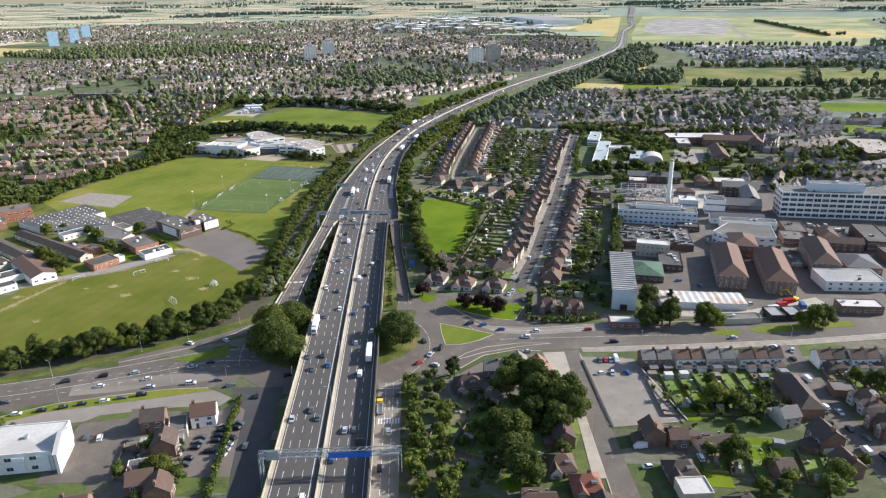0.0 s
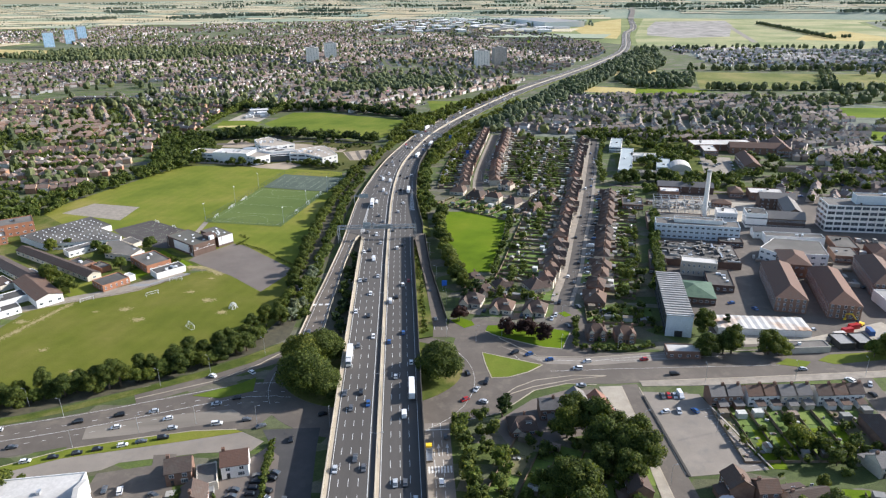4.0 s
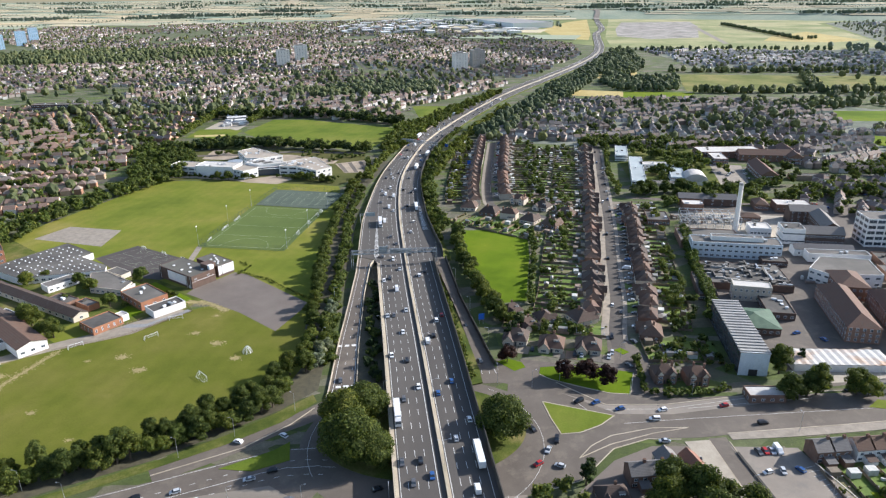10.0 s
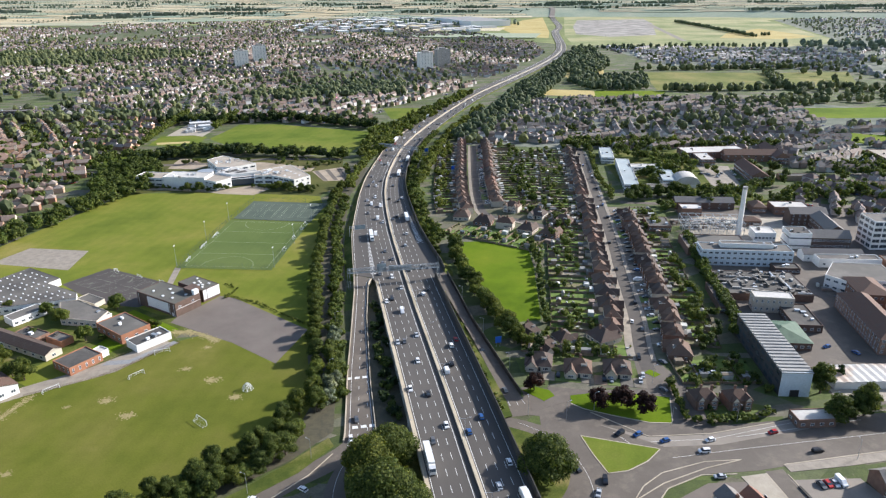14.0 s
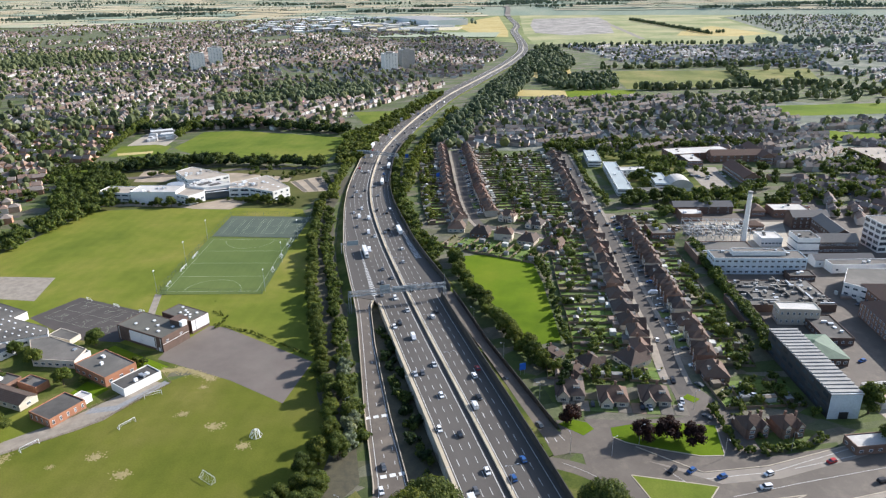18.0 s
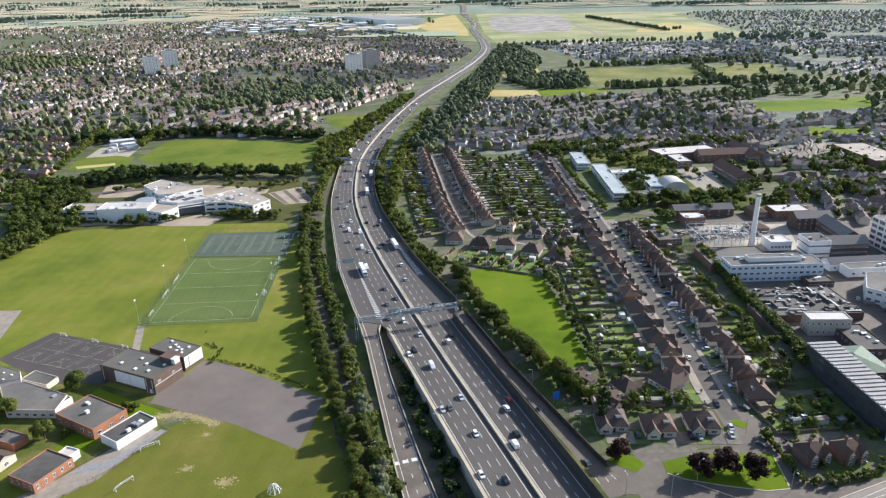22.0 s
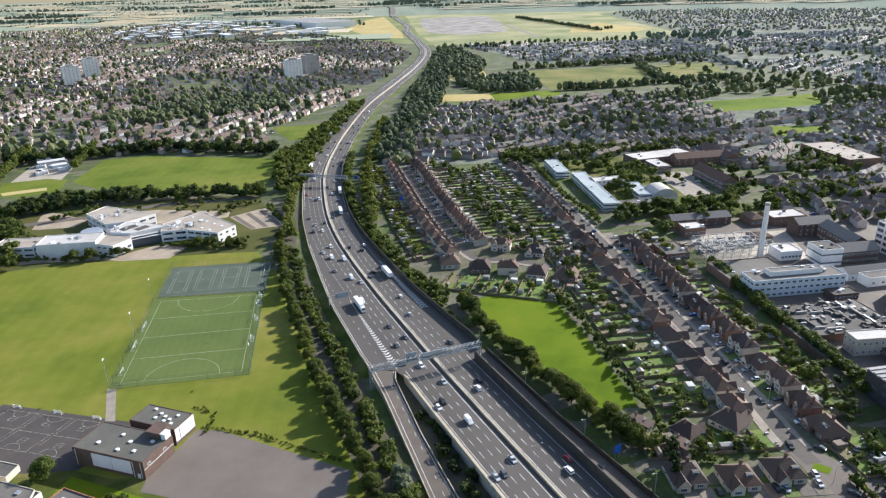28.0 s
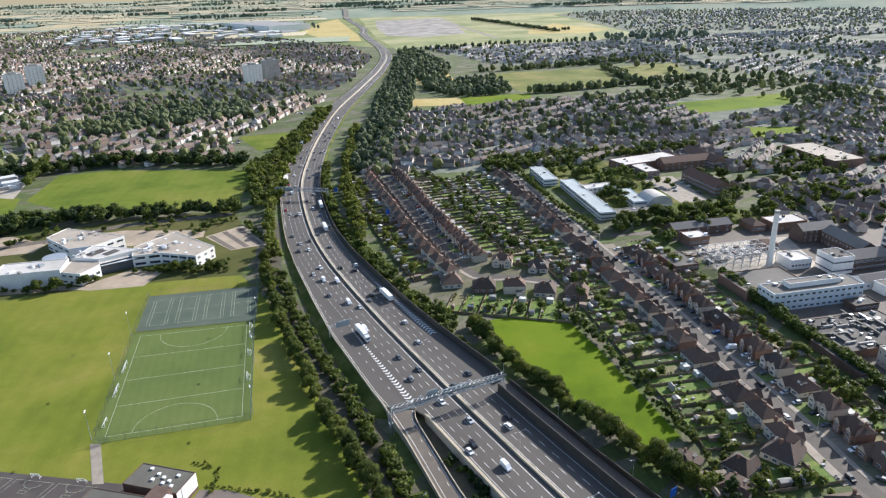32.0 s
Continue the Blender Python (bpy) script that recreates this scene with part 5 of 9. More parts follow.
def door_part(root, x, y, face=0):
    d = Shape().box(-0.5, -0.08, 0, 0.5, 0.05, 2.05, 0).box(-0.3, -0.1, 1.3, 0.3, -0.081, 1.85, 1)
    ob = part("door", d, ("dark_steel", "glass"), root)
    ob.matrix_basis = pose(x, y, 0.12, 0, 0, face)


def house_semi(roof, wall, label, w=13.0, d=8.6, eave=5.1, rise=3.6, bay=True, seen="front"):
    """A pair of semi-detached houses with hipped roof and gabled bays."""
    root = empty("house", label, "house")
    s = Shape().box(-w / 2, -d / 2, -0.3, w / 2, d / 2, eave)
    r = Shape().hip(-w / 2, -d / 2, w / 2, d / 2, eave, rise)
    if bay:
        for x in (-w * 0.28, w * 0.28):
            s.box(x - 1.9, -d / 2 - 1.1, -0.3, x + 1.9, -d / 2, eave)
            r.gable(x - 1.9, -d / 2 - 1.1, x + 1.9, -0.6, eave, 2.3, 0, 1, "y", 0.3)
    part("wall", s, wall, root)
    part("roof", r, (roof, "cream_wall"), root)
    e = Shape().box(-w / 2 + 0.8, d / 2, -0.3, -0.8, d / 2 + 3.0, 2.6, 0)
    e.box(-w / 2 + 0.6, d / 2, 2.6, -0.6, d / 2 + 3.2, 2.75, 1)
    part("extension", e, (wall, "flat_roof"), root, "flat-roofed rear extension")
    chimney_part(root, -w * 0.12, 0.6, eave + rise - 1.4, eave + rise + 1.2)
    chimney_part(root, w / 2 - 1.6, 0.8, eave + 0.6, eave + rise + 0.5)
    fy = -d / 2 - (1.12 if bay else 0.02)
    if seen == "front":
        for x in (-w * 0.28, w * 0.28):
            window(root, x, fy, 0.9, 2.4, 1.4, 0, 2)
            window(root, x, fy, 3.3, 2.2, 1.25, 0, 2)
    else:
        for x in (-w * 0.33, -w * 0.1, w * 0.12, w * 0.35):
            window(root, x, d / 2 + 0.02, 3.2, 1.5, 1.2, 180, 1)
        window(root, w * 0.25, d / 2 + 0.02, 0.9, 2.0, 1.4, 180, 1)
    door_part(root, -0.9, -d / 2 - 0.02)
    door_part(root, 0.9, -d / 2 - 0.02)
    return root


def house_bungalow(roof, wall, label, w=12.5, d=12.0, eave=2.9, rise=4.6):
    """A chalet bungalow: big hipped roof, gabled front wing, dormer."""
    root = empty("bungalow", label, "house")
    s = Shape().box(-w / 2, -d / 2, -0.3, w / 2, d / 2, eave)
    s.box(-w / 2 + 0.6, -d / 2 - 1.6, -0.3, -0.6, -d / 2, eave)
    r = Shape().hip(-w / 2, -d / 2, w / 2, d / 2, eave, rise, 0, 0.45, 4.6)
    r.gable(-w / 2 + 0.6, -d / 2 - 1.6, -0.6, -0.5, eave, 2.9, 0, 1, "y", 0.35)
    part("wall", s, wall, root)
    part("roof", r, (roof, "cream_wall"), root)
    dm = Shape().box(1.4, -3.4, eave + 1.2, 4.0, -0.4, eave + 2.9, 0).box(1.2, -3.6, eave + 2.9, 4.2, -0.4, eave + 3.05, 1)
    part("dormer", dm, ("white_wall", "flat_roof"), root, "flat-roofed dormer")
    chimney_part(root, 1.0, 1.2, eave + rise - 1.5, eave + rise + 1.1)
    window(root, -w * 0.26, -d / 2 - 1.62, 0.8, 2.6, 1.4, 0, 2)
    window(root, w * 0.28, -d / 2 - 0.02, 0.8, 2.4, 1.4, 0, 2)
    window(root, 2.7, -3.42, eave + 1.5, 1.8, 1.1, 0, 1)
    for x in (-w * 0.3, w * 0.05, w * 0.32):
        window(root, x, d / 2 + 0.02, 0.8, 1.8, 1.4, 180, 1)
    for y in (-2.5, 2.5):
        window(root, -w / 2 - 0.02, y, 0.9, 1.3, 1.2, -90, 1)
        window(root, w / 2 + 0.02, y, 0.9, 1.3, 1.2, 90, 1)
    door_part(root, 0.6, -d / 2 - 0.02)
    return root


def house_gable(roof, wall, label, w=8.0, d=8.0, eave=5.0, rise=2.9):
    """A plain gabled house with a rear lean-to."""
    root = empty("house", label, "house")
    part("wall", Shape().box(-w / 2, -d / 2, -0.3, w / 2, d / 2, eave), wall, root)
    part("roof", Shape().gable(-w / 2, -d / 2, w / 2, d / 2, eave, rise, 0, 1, "x"), (roof, wall), root)
    e = Shape().box(-w / 2 + 0.3, d / 2, -0.3, w * 0.1, d / 2 + 3.4, 2.5, 0)
    e.solid([(-w / 2 + 0.1, d / 2, 3.4), (w * 0.1 + 0.2, d / 2, 3.4), (w * 0.1 + 0.2, d / 2 + 3.7, 2.5), (-w / 2 + 0.1, d / 2 + 3.7, 2.5), (-w / 2 + 0.1, d / 2, 3.25), (w * 0.1 + 0.2, d / 2, 3.25), (w * 0.1 + 0.2, d / 2 + 3.7, 2.35), (-w / 2 + 0.1, d / 2 + 3.7, 2.35)], [(0, 3, 2, 1), (4, 5, 6, 7), (0, 1, 5, 4), (1, 2, 6, 5), (2, 3, 7, 6), (3, 0, 4, 7)], 1)
    part("extension", e, (wall, roof), root, "lean-to rear extension")
    chimney_part(root, -w / 2 + 1.0, 0.2, eave + rise - 1.2, eave + rise + 1.1)
    for x in (-w * 0.25, w * 0.25):
        window(root, x, -d / 2 - 0.02, 3.1, 1.5, 1.3, 0, 1)
        window(root, x, d / 2 + 0.02, 3.1, 1.4, 1.2, 180, 1)
    window(root, w * 0.22, -d / 2 - 0.02, 0.8, 2.2, 1.5, 0, 2)
    window(root, w * 0.3, d / 2 + 0.02, 0.8, 1.8, 1.3, 180, 1)
    door_part(root, -w * 0.25, -d / 2 - 0.02)
    return root


def put_row(protos, line, offset, face, spacing, start, end, seed, jitter=0.6, skip=()):
    """Sets copies of houses along a line: offset to its right, face: turn from the line's direction."""
    rng = random.Random(seed)
    used = {}
    pts = resample(line, spacing)
    for i, (p, d) in enumerate(pts):
        dist = i * spacing
        if dist < start or dist > end or i in skip:
            continue
        n = Vector((d.y, -d.x))
        q = p + n * (offset + rng.uniform(-jitter, jitter))
        yaw = math.degrees(math.atan2(d.y, d.x)) + face + rng.uniform(-1.5, 1.5)
        k = rng.randrange(len(protos))
        put(protos[k], q.x, q.y, yaw)


PLACED = {}


def put(proto, x, y, yaw, z=0.0, scale=1.0):
    """Sets a thing down; the first time the thing itself, then copies."""
    m = pose(x, y, z, 0, 0, yaw)
    if proto.name in PLACED:
        ob = copy_thing(proto, m)
    else:
        ob = proto
        PLACED[proto.name] = True
    ob.matrix_basis = m @ Matrix.Diagonal((scale, scale, scale, 1)) if not isinstance(scale, tuple) else m @ Matrix.Diagonal((*scale, 1))
    return ob


SEMIS = [house_semi("tile_brown", "cream_wall", "pair of semi-detached houses with brown hipped roof on the street"),
         house_semi("tile_brown", "brick", "brick semi-detached houses with brown tiled roof and gabled bays", 12.4, 9.0),
         house_semi("tile_red", "cream_wall", "pale rendered semi-detached houses with reddish tiled roof", 13.4, 8.4)]
SEMIS_BACK = [house_semi("tile_brown", "cream_wall", "semi-detached houses with brown hipped roof and rear extension", seen="back"),
              house_semi("tile_brown", "brick", "brick semi-detached houses with brown roof backing on gardens", 12.4, 9.0, seen="back"),
              house_semi("tile_red", "cream_wall", "pale semi-detached houses with reddish roof backing on gardens", 13.4, 8.4, seen="back")]
BUNGS = [house_bungalow("tile_brown", "cream_wall", "chalet bungalow with big brown hipped roof"),
         house_bungalow("tile_brown", "brick", "brick bungalow with steep brown tiled roof and dormer", 13.5, 11.5)]
GABS = [house_gable("tile_brown", "brick", "brick house with brown gabled roof"),
        house_gable("tile_grey", "cream_wall", "pale rendered house with grey slate roof"),
        house_gable("tile_red", "white_wall", "white rendered house with red-brown tiled roof", 8.6, 8.4)]
TERR = [house_gable("tile_grey", "brick", "terraced brick house with slate roof in a row", 6.8, 8.2, 5.4, 3.0),
        house_gable("tile_brown", "white_wall", "terraced white house with brown tiled roof in a row", 6.8, 8.2, 5.4, 3.0),
        house_gable("tile_grey", "cream_wall", "terraced cream house with grey roof in a row", 6.8, 8.2, 5.4, 3.0)]

for _p in SEMIS + SEMIS_BACK:
    _p["group"] = "semi-detached houses along the streets"
for _p in BUNGS:
    _p["group"] = "bungalows of the close"
for _p in GABS:
    _p["group"] = "gabled brick houses"
for _p in TERR:
    _p["group"] = "houses of the terraces"

# long street: west row faces east, east row faces west
put_row(SEMIS_BACK + BUNGS[:1], S1, -13.5, 0, 16.6, 62, 485, 3)
put_row(SEMIS + BUNGS, S1, 17.5, 180, 16.6, 49, 282, 5)
put_row(SEMIS_BACK, S2, -13.5, 0, 16.0, 55, 320, 8)
put_row(SEMIS, S2, 14.5, 180, 16.0, 78, 320, 9)
for x, y, yaw in ((10, 391.5, -20), (26.4, 382, -20), (44.4, 377.7, -20), (50, 409, 106)):
    put(BUNGS[int(x) % 2], x, y, yaw)
for x, y, yaw in ((70.5, 346, -6), (84.5, 342.5, -6)):
    put(SEMIS[1], x, y, yaw, 0, (0.82, 0.95, 0.95))
for k, (x, y, yaw) in enumerate(((18, 618, 160), (32, 602, 150), (46, 590, 150), (60, 578, 140), (74, 566, 135), (62, 628, -40), (78, 610, -40), (92, 590, -40))):
    put((BUNGS + SEMIS[:1])[k % 3], x, y, yaw)
# terraces along the east road: fronts to the north, gardens to the south
for x0, n, kinds in ((104, 2, 0), (120, 2, 1), (134, 2, 2), (150, 3, 1)):
    for k in range(n):
        put(TERR[kinds], x0 + 3.4 + k * 6.8, 284 - (x0 - 104) * 0.05, 180)
for x0, y0 in ((190, 279), (196.8, 279), (205, 278), (211.8, 278), (221, 277), (227.8, 277), (236, 276), (243, 276)):
    put(TERR[int(x0) % 3], x0, y0, 180)
LOW = house_gable("tile_bright", "brick", "long low brick house with red tiled roof", 17, 8, 3.2, 3.2)
LOW_PALE = house_gable("tile_brown", "cream_wall", "low pale bungalow with brown roof among gardens", 15, 6.4, 2.7, 2.2)
BUNG_RED = house_bungalow("tile_bright", "brick", "bungalow with bright red hipped roof and gable", 12.0, 11.0)
for _p in (LOW, LOW_PALE, BUNG_RED):
    _p["group"] = "houses south of the east road"
SOUTHERN = {"b": BUNGS[1], "c": BUNGS[0], "r": BUNG_RED, "l": LOW, "p": LOW_PALE, "s": SEMIS[1], "w": SEMIS[2], "g": GABS[0], "h": GABS[1], "v": GABS[2], "t": TERR[0]}
for kind, x, y, yaw, size in (("b", 20, 270, 0, 0.85), ("t", 32, 279, 180, 1.0), ("t", 38.8, 279, 180, 1.0), ("h", 46, 284, 95, 1.0), ("l", 56, 279, 98, 1.0),
                              ("g", 55, 227, 90, 1.05), ("c", 51, 212, 0, 0.85), ("r", 58, 200, 0, 0.9), ("p", 40, 194, 0, 0.8), ("g", 61, 186, 90, 1.0), ("h", 47, 180, 180, 1.0),
                              ("g", 91, 227, 90, 1.1), ("g", 100, 224, 0, 0.95), ("p", 114, 221, 8, 1.0), ("b", 95, 206, 0, 0.85), ("c", 93, 182, 90, 0.85),
                              ("h", 150, 235, 10, 1.0), ("g", 157, 219, 95, 1.25), ("g", 156, 203, 95, 1.1), ("b", 193, 276, 0, 0.8), ("w", 189, 243, -88, 0.95), ("s", 186, 226, -88, 0.95), ("s", 184, 208, -88, 0.95),
                              ("g", 132, 203, 12, 0.9), ("v", 206, 240, -70, 1.0), ("g", 205, 222, -70, 1.0), ("c", 110, 186, 10, 0.85), ("g", 130, 180, 10, 1.0)):
    put(SOUTHERN[kind], x, y, yaw, 0, size)
pitched_block("street_house", "long brick house with brown hipped roof along the street", (167, 236), (169, 263), 10, 5.0, 3.6, "brick", "tile_brown", hip=True, win=(2, 7, 1.4, 1.3), faces="f")
flat_block("corner_garage", "flat-roofed brick garage on the street corner", (180, 252), (190, 250), 8, 3.2, "brick", "flat_roof", None)
flat_block("garden_workshop", "workshop with pale grey flat roof among gardens", (90, 190), (101, 190), 9, 4.0, "cream_wall", "white_flat", None)
for k, (x, y, w, l) in enumerate(((114, 246, 7, 16), (123, 250, 6, 14), (132, 215, 14, 7), (108, 203, 10, 11), (133, 223, 12, 5), (116, 258, 5, 9), (34, 226, 12, 7), (34, 204, 11, 8), (140, 256, 5, 12), (149, 258, 5, 10))):
    thing("garden_lawn", flat([(-w / 2, -l / 2), (w / 2, -l / 2), (w / 2, l / 2), (-w / 2, l / 2)], 0.12 + 0.004 * k, 0.15), "lawn", "clipped green lawn in a back garden", "lawn", pose(x, y, 0, 0, 0, -8), kind="structure")
for x, y, yaw, k in ((-113, 248, 10, 0), (-93, 251, 10, 1), (-103, 231, 100, 0), (-104, 209, 10, 0), (-96, 204, 100, 0), (-122, 196, 10, 0)):
    put((GABS[0], GABS[2], GABS[0])[k], x, y, yaw, 0, 1.15)

def poly_block(name, label, poly, height, wall, roof, rows=(), skylights=None, category="school", parapet=0.35, panels=None):
    """A flat-roofed block on a polygon; rows: (edge, storeys, bays, width, height) of windows."""
    area2 = sum(p[0] * q[1] - q[0] * p[1] for p, q in zip(poly, poly[1:] + poly[:1]))
    if area2 < 0:
        poly = poly[::-1]
    cx, cy = sum(p[0] for p in poly) / len(poly), sum(p[1] for p in poly) / len(poly)
    loc = [(x - cx, y - cy) for x, y in poly]
    root = empty(name, label, category, pose(cx, cy, 0))
    part("wall", Shape().prism(loc, -0.3, height), wall, root)
    part("roof", Shape().prism([(x * 0.985, y * 0.985) for x, y in loc], height, height + 0.08), roof, root)
    pr = Shape()
    for (x0, y0), (x1, y1) in zip(loc, loc[1:] + loc[:1]):
        d = Vector((x1 - x0, y1 - y0)).normalized()
        n = Vector((-d.y, d.x)) * 0.3
        pr.prism([(x0, y0), (x1, y1), (x1 + n.x, y1 + n.y), (x0 + n.x, y0 + n.y)], height, height + parapet)
    part("parapet", pr, wall if parapet > 0.3 else "dark_flat", root)
    for ax, ay, bx, by, st, bays, ww, wh in rows:
        yaw = math.degrees(math.atan2(by - ay, bx - ax))
        step = height / st
        for s_ in range(st):
            for k in range(bays):
                t = (k + 0.5) / bays
                d = Vector((bx - ax, by - ay)).normalized()
                window(root, ax + (bx - ax) * t - cx + d.y * 0.03, ay + (by - ay) * t - cy - d.x * 0.03, step * (s_ + 0.3), ww, wh, yaw)
    if skylights:
        yaw, sx, sy, w, l = skylights
        c, sn = math.cos(radians(yaw)), math.sin(radians(yaw))
        for i in range(-14, 15):
            for j in range(-14, 15):
                x, y = i * sx * c - j * sy * sn, i * sx * sn + j * sy * c
                if all(inside(loc, x + ex, y + ey) for ex in (-1.5, 1.5) for ey in (-1.5, 1.5)) and (i * 7 + j * 3) % 5 != 0:
                    k = part("skylight", Shape().box(-w / 2, -l / 2, height + 0.08, w / 2, l / 2, height + 0.45), "white_metal", root)
                    k.matrix_basis = pose(x, y, 0, 0, 0, yaw)
    if panels:
        for x, y, w, l, yaw in panels:
            k = part("solar_panel", Shape().box(-w / 2, -l / 2, height + 0.15, w / 2, l / 2, height + 0.3), "dark_flat", root, "dark solar panel array")
            k.matrix_basis = pose(x - cx, y - cy, 0, 0, 0, yaw)
    return root


# ---- sports hall and old school ----
hall = flat_block("sports_hall", "dark brick sports hall with white panelled front and grey felt roof", (-198.8, 501.8), (-173.7, 479.3), 17.2, 8, "dark_brick", "hall_felt", None, parapet=0.25)
for x0, x1 in ((9.2, 18.4), (18.6, 27.8)):
    part("panel", Shape().box(x0, -0.12, 1.4, x1, -0.02, 7.3), "white_metal", hall, "white cladding panel on the long side")
part("string_course", Shape().box(33.7, 0.3, 4.3, 33.78, 17.0, 4.5), "white_metal", hall, "pale string course on the end wall")
for y in (3.0, 12.0):
    window(hall, 33.75, y, 5.1, 1.6, 1.0, 90, 1)
for x in (1.2, 28.6, 32.2):
    part("downpipe", Shape().box(x, -0.14, 0.0, x + 0.2, -0.02, 7.6), "white_metal", hall, "white downpipe")
part("door", Shape().box(30.2, -0.1, 0.0, 31.6, -0.02, 2.2), "white_metal", hall, "pale double door")
for x, y in ((8.5, 5.2), (14.5, 12.0), (20.5, 9.0), (26.0, 4.6), (19.0, 3.6), (29.0, 11.5)):
    part("roof_vent", Shape().box(x - 0.55, y - 0.55, 8.08, x + 0.55, y + 0.55, 8.5).box(x - 0.7, y - 0.7, 8.5, x + 0.7, y + 0.7, 8.62), "white_metal", hall, "square white roof vent")
annex = flat_block("sports_hall_annex", "annex of the sports hall with white clad end wall", (-161.3, 496.3), (-153.1, 504.9), 22.7, 7.6, "dark_brick", "hall_felt", None, parapet=0.25)
part("panel", Shape().box(0.2, -0.12, 1.6, 2.6, -0.02, 7.5), "white_metal", annex, "white cladding panel")
part("panel", Shape().box(3.0, -0.14, 1.6, 11.8, -0.02, 7.5), "white_metal", annex, "white cladding panel")
for x, y in ((3.0, 4.0), (3.6, 8.0), (5.2, 6.4), (6.4, 9.5), (7.6, 12.5), (4.4, 13.0), (8.6, 4.8), (9.6, 17.0)):
    part("roof_vent", Shape().box(x - 0.5, y - 0.5, 7.68, x + 0.5, y + 0.5, 8.1).box(x - 0.62, y - 0.62, 8.1, x + 0.62, y + 0.62, 8.22), "white_metal", annex, "square white roof vent")
plant = part("plant_room", Shape().box(0, 0, 7.9, 6.4, 6.6, 10.6).box(-0.15, -0.15, 10.6, 6.55, 6.75, 10.8), "dark_brick", hall, "dark roof-top plant room")
plant.matrix_basis = pose(24.4, 13.6, 0)
part("stair_head", Shape().box(31.2, 13.8, 8.08, 33.4, 17.0, 10.6).box(31.0, 13.6, 10.6, 33.6, 17.1, 10.8), "white_metal", hall, "pale stair head")
flat_block("classroom_block", "red brick classroom block with flat roof", (-213, 470), (-196, 452), 16.5, 4.6, "orange_brick", "flat_roof", (1, 5, 1.8, 1.4), units=2)
flat_block("white_classroom", "low white classroom with flat roof beside the path", (-193, 449), (-186, 441), 19, 3.6, "white_wall", "dark_flat", None, units=6, seed=6)
flat_block("brick_classroom", "small orange brick classroom with tall windows", (-223, 433), (-212.5, 423.5), 17, 3.8, "orange_brick", "dark_flat", (1, 4, 1.0, 2.0), units=0)
flat_block("porch_block", "white flat-roofed porch of the classroom", (-211, 438), (-206, 434), 10, 3.2, "white_wall", "white_flat")
poly_block("main_school", "broad dark flat-roofed school building dotted with white skylights", [(-311, 520), (-284, 500), (-260, 503), (-234, 507), (-236, 515), (-258, 533), (-253, 540), (-278, 562)], 4.6, "white_wall", "dark_flat", [(-284, 500, -260, 503, 1, 6, 2.4, 1.5), (-260, 503, -234, 507, 1, 6, 2.4, 1.5), (-234, 507, -236, 515, 1, 2, 2.4, 1.5)], (-40, 5.2, 4.2, 1.05, 0.7), "school", 0.2)
flat_block("orange_school_block", "orange brick school block with tall end wall", (-330, 528), (-310, 540), 18, 9, "orange_brick", "flat_roof", (2, 5, 2.0, 1.5), units=3, seed=9)
flat_block("brick_school_wing", "long brick school wing with flat grey roof", (-346, 498), (-318, 516), 14, 6, "orange_brick", "flat_roof", (2, 8, 2.0, 1.3), units=3, seed=10)
pitched_block("long_classroom_wing", "long low classroom wing with brown pitched roof", (-300, 493), (-229, 440.5), 9, 3.4, 2.0, "cream_wall", "tile_brown", win=(1, 14, 2.0, 1.4))
pitched_block("second_classroom_wing", "low classroom wing with worn brown roof", (-310, 475), (-265, 437), 10, 3.4, 2.0, "cream_wall", "tile_brown", win=(1, 10, 2.0, 1.4))
pitched_block("cross_wing", "short brick wing between classroom rows", (-266, 436), (-253, 447), 8, 3.4, 1.8, "brick", "tile_brown", win=(1, 3, 2.0, 1.4))
pitched_block("school_hall", "white-walled school hall with shallow brown roof", (-241.5, 402.5), (-231, 412.5), 42, 5, 2.2, "white_wall", "tile_brown", "y", win=(1, 3, 2.0, 1.4))
flat_block("field_store", "low white store by the playing field", (-262, 385), (-248, 398), 9, 3.6, "white_wall", "dark_flat", (1, 4, 1.4, 1.2), units=3)
flat_block("dark_flat_annex", "flat-roofed annex with dark felt roof", (-268, 400), (-251, 416), 12, 3.6, "white_wall", "dark_flat", None, units=5, seed=18)
poly_block("link_corridor", "low grey flat-roofed corridor between school wings", [(-242, 504), (-235, 482), (-214, 474), (-211, 486), (-232, 505)], 3.9, "cream_wall", "flat_roof", [(-235, 482, -214, 474, 1, 6, 2.0, 1.3)])
poly_block("grey_classroom", "small classroom with grey flat roof", [(-267, 491), (-260, 484), (-247, 498), (-254, 505)], 3.8, "white_wall", "flat_roof", [(-260, 484, -247, 498, 1, 5, 2.0, 1.3)])
poly_block("playground_store", "low store with dark felt roof and pale end wall", [(-235.4, 510.1), (-222.4, 500.3), (-218.5, 506.7), (-230.3, 516.8)], 2.6, "cream_wall", "dark_flat", [])

for k, (a, b, dp, wl, rf) in enumerate((((-254, 470), (-240, 460), 8, "brick", "dark_flat"), ((-236, 462), (-226, 454), 7, "orange_brick", "flat_roof"), ((-226, 488), (-214, 478), 8, "white_wall", "dark_flat"), ((-276, 452), (-262, 441), 7, "white_wall", "flat_roof"), ((-290, 440), (-276, 428), 9, "cream_wall", "tile_brown"))):
    flat_block("school_outbuilding", "low flat-roofed school outbuilding among the wings", a, b, dp, 3.2, wl, rf, None, units=2, seed=120 + k)
area("school_lawn_inner", [(-214, 446), (-204, 440), (-194, 450), (-206, 460)], 0.05, "lawn", "small fenced lawn by the classroom", "ground")
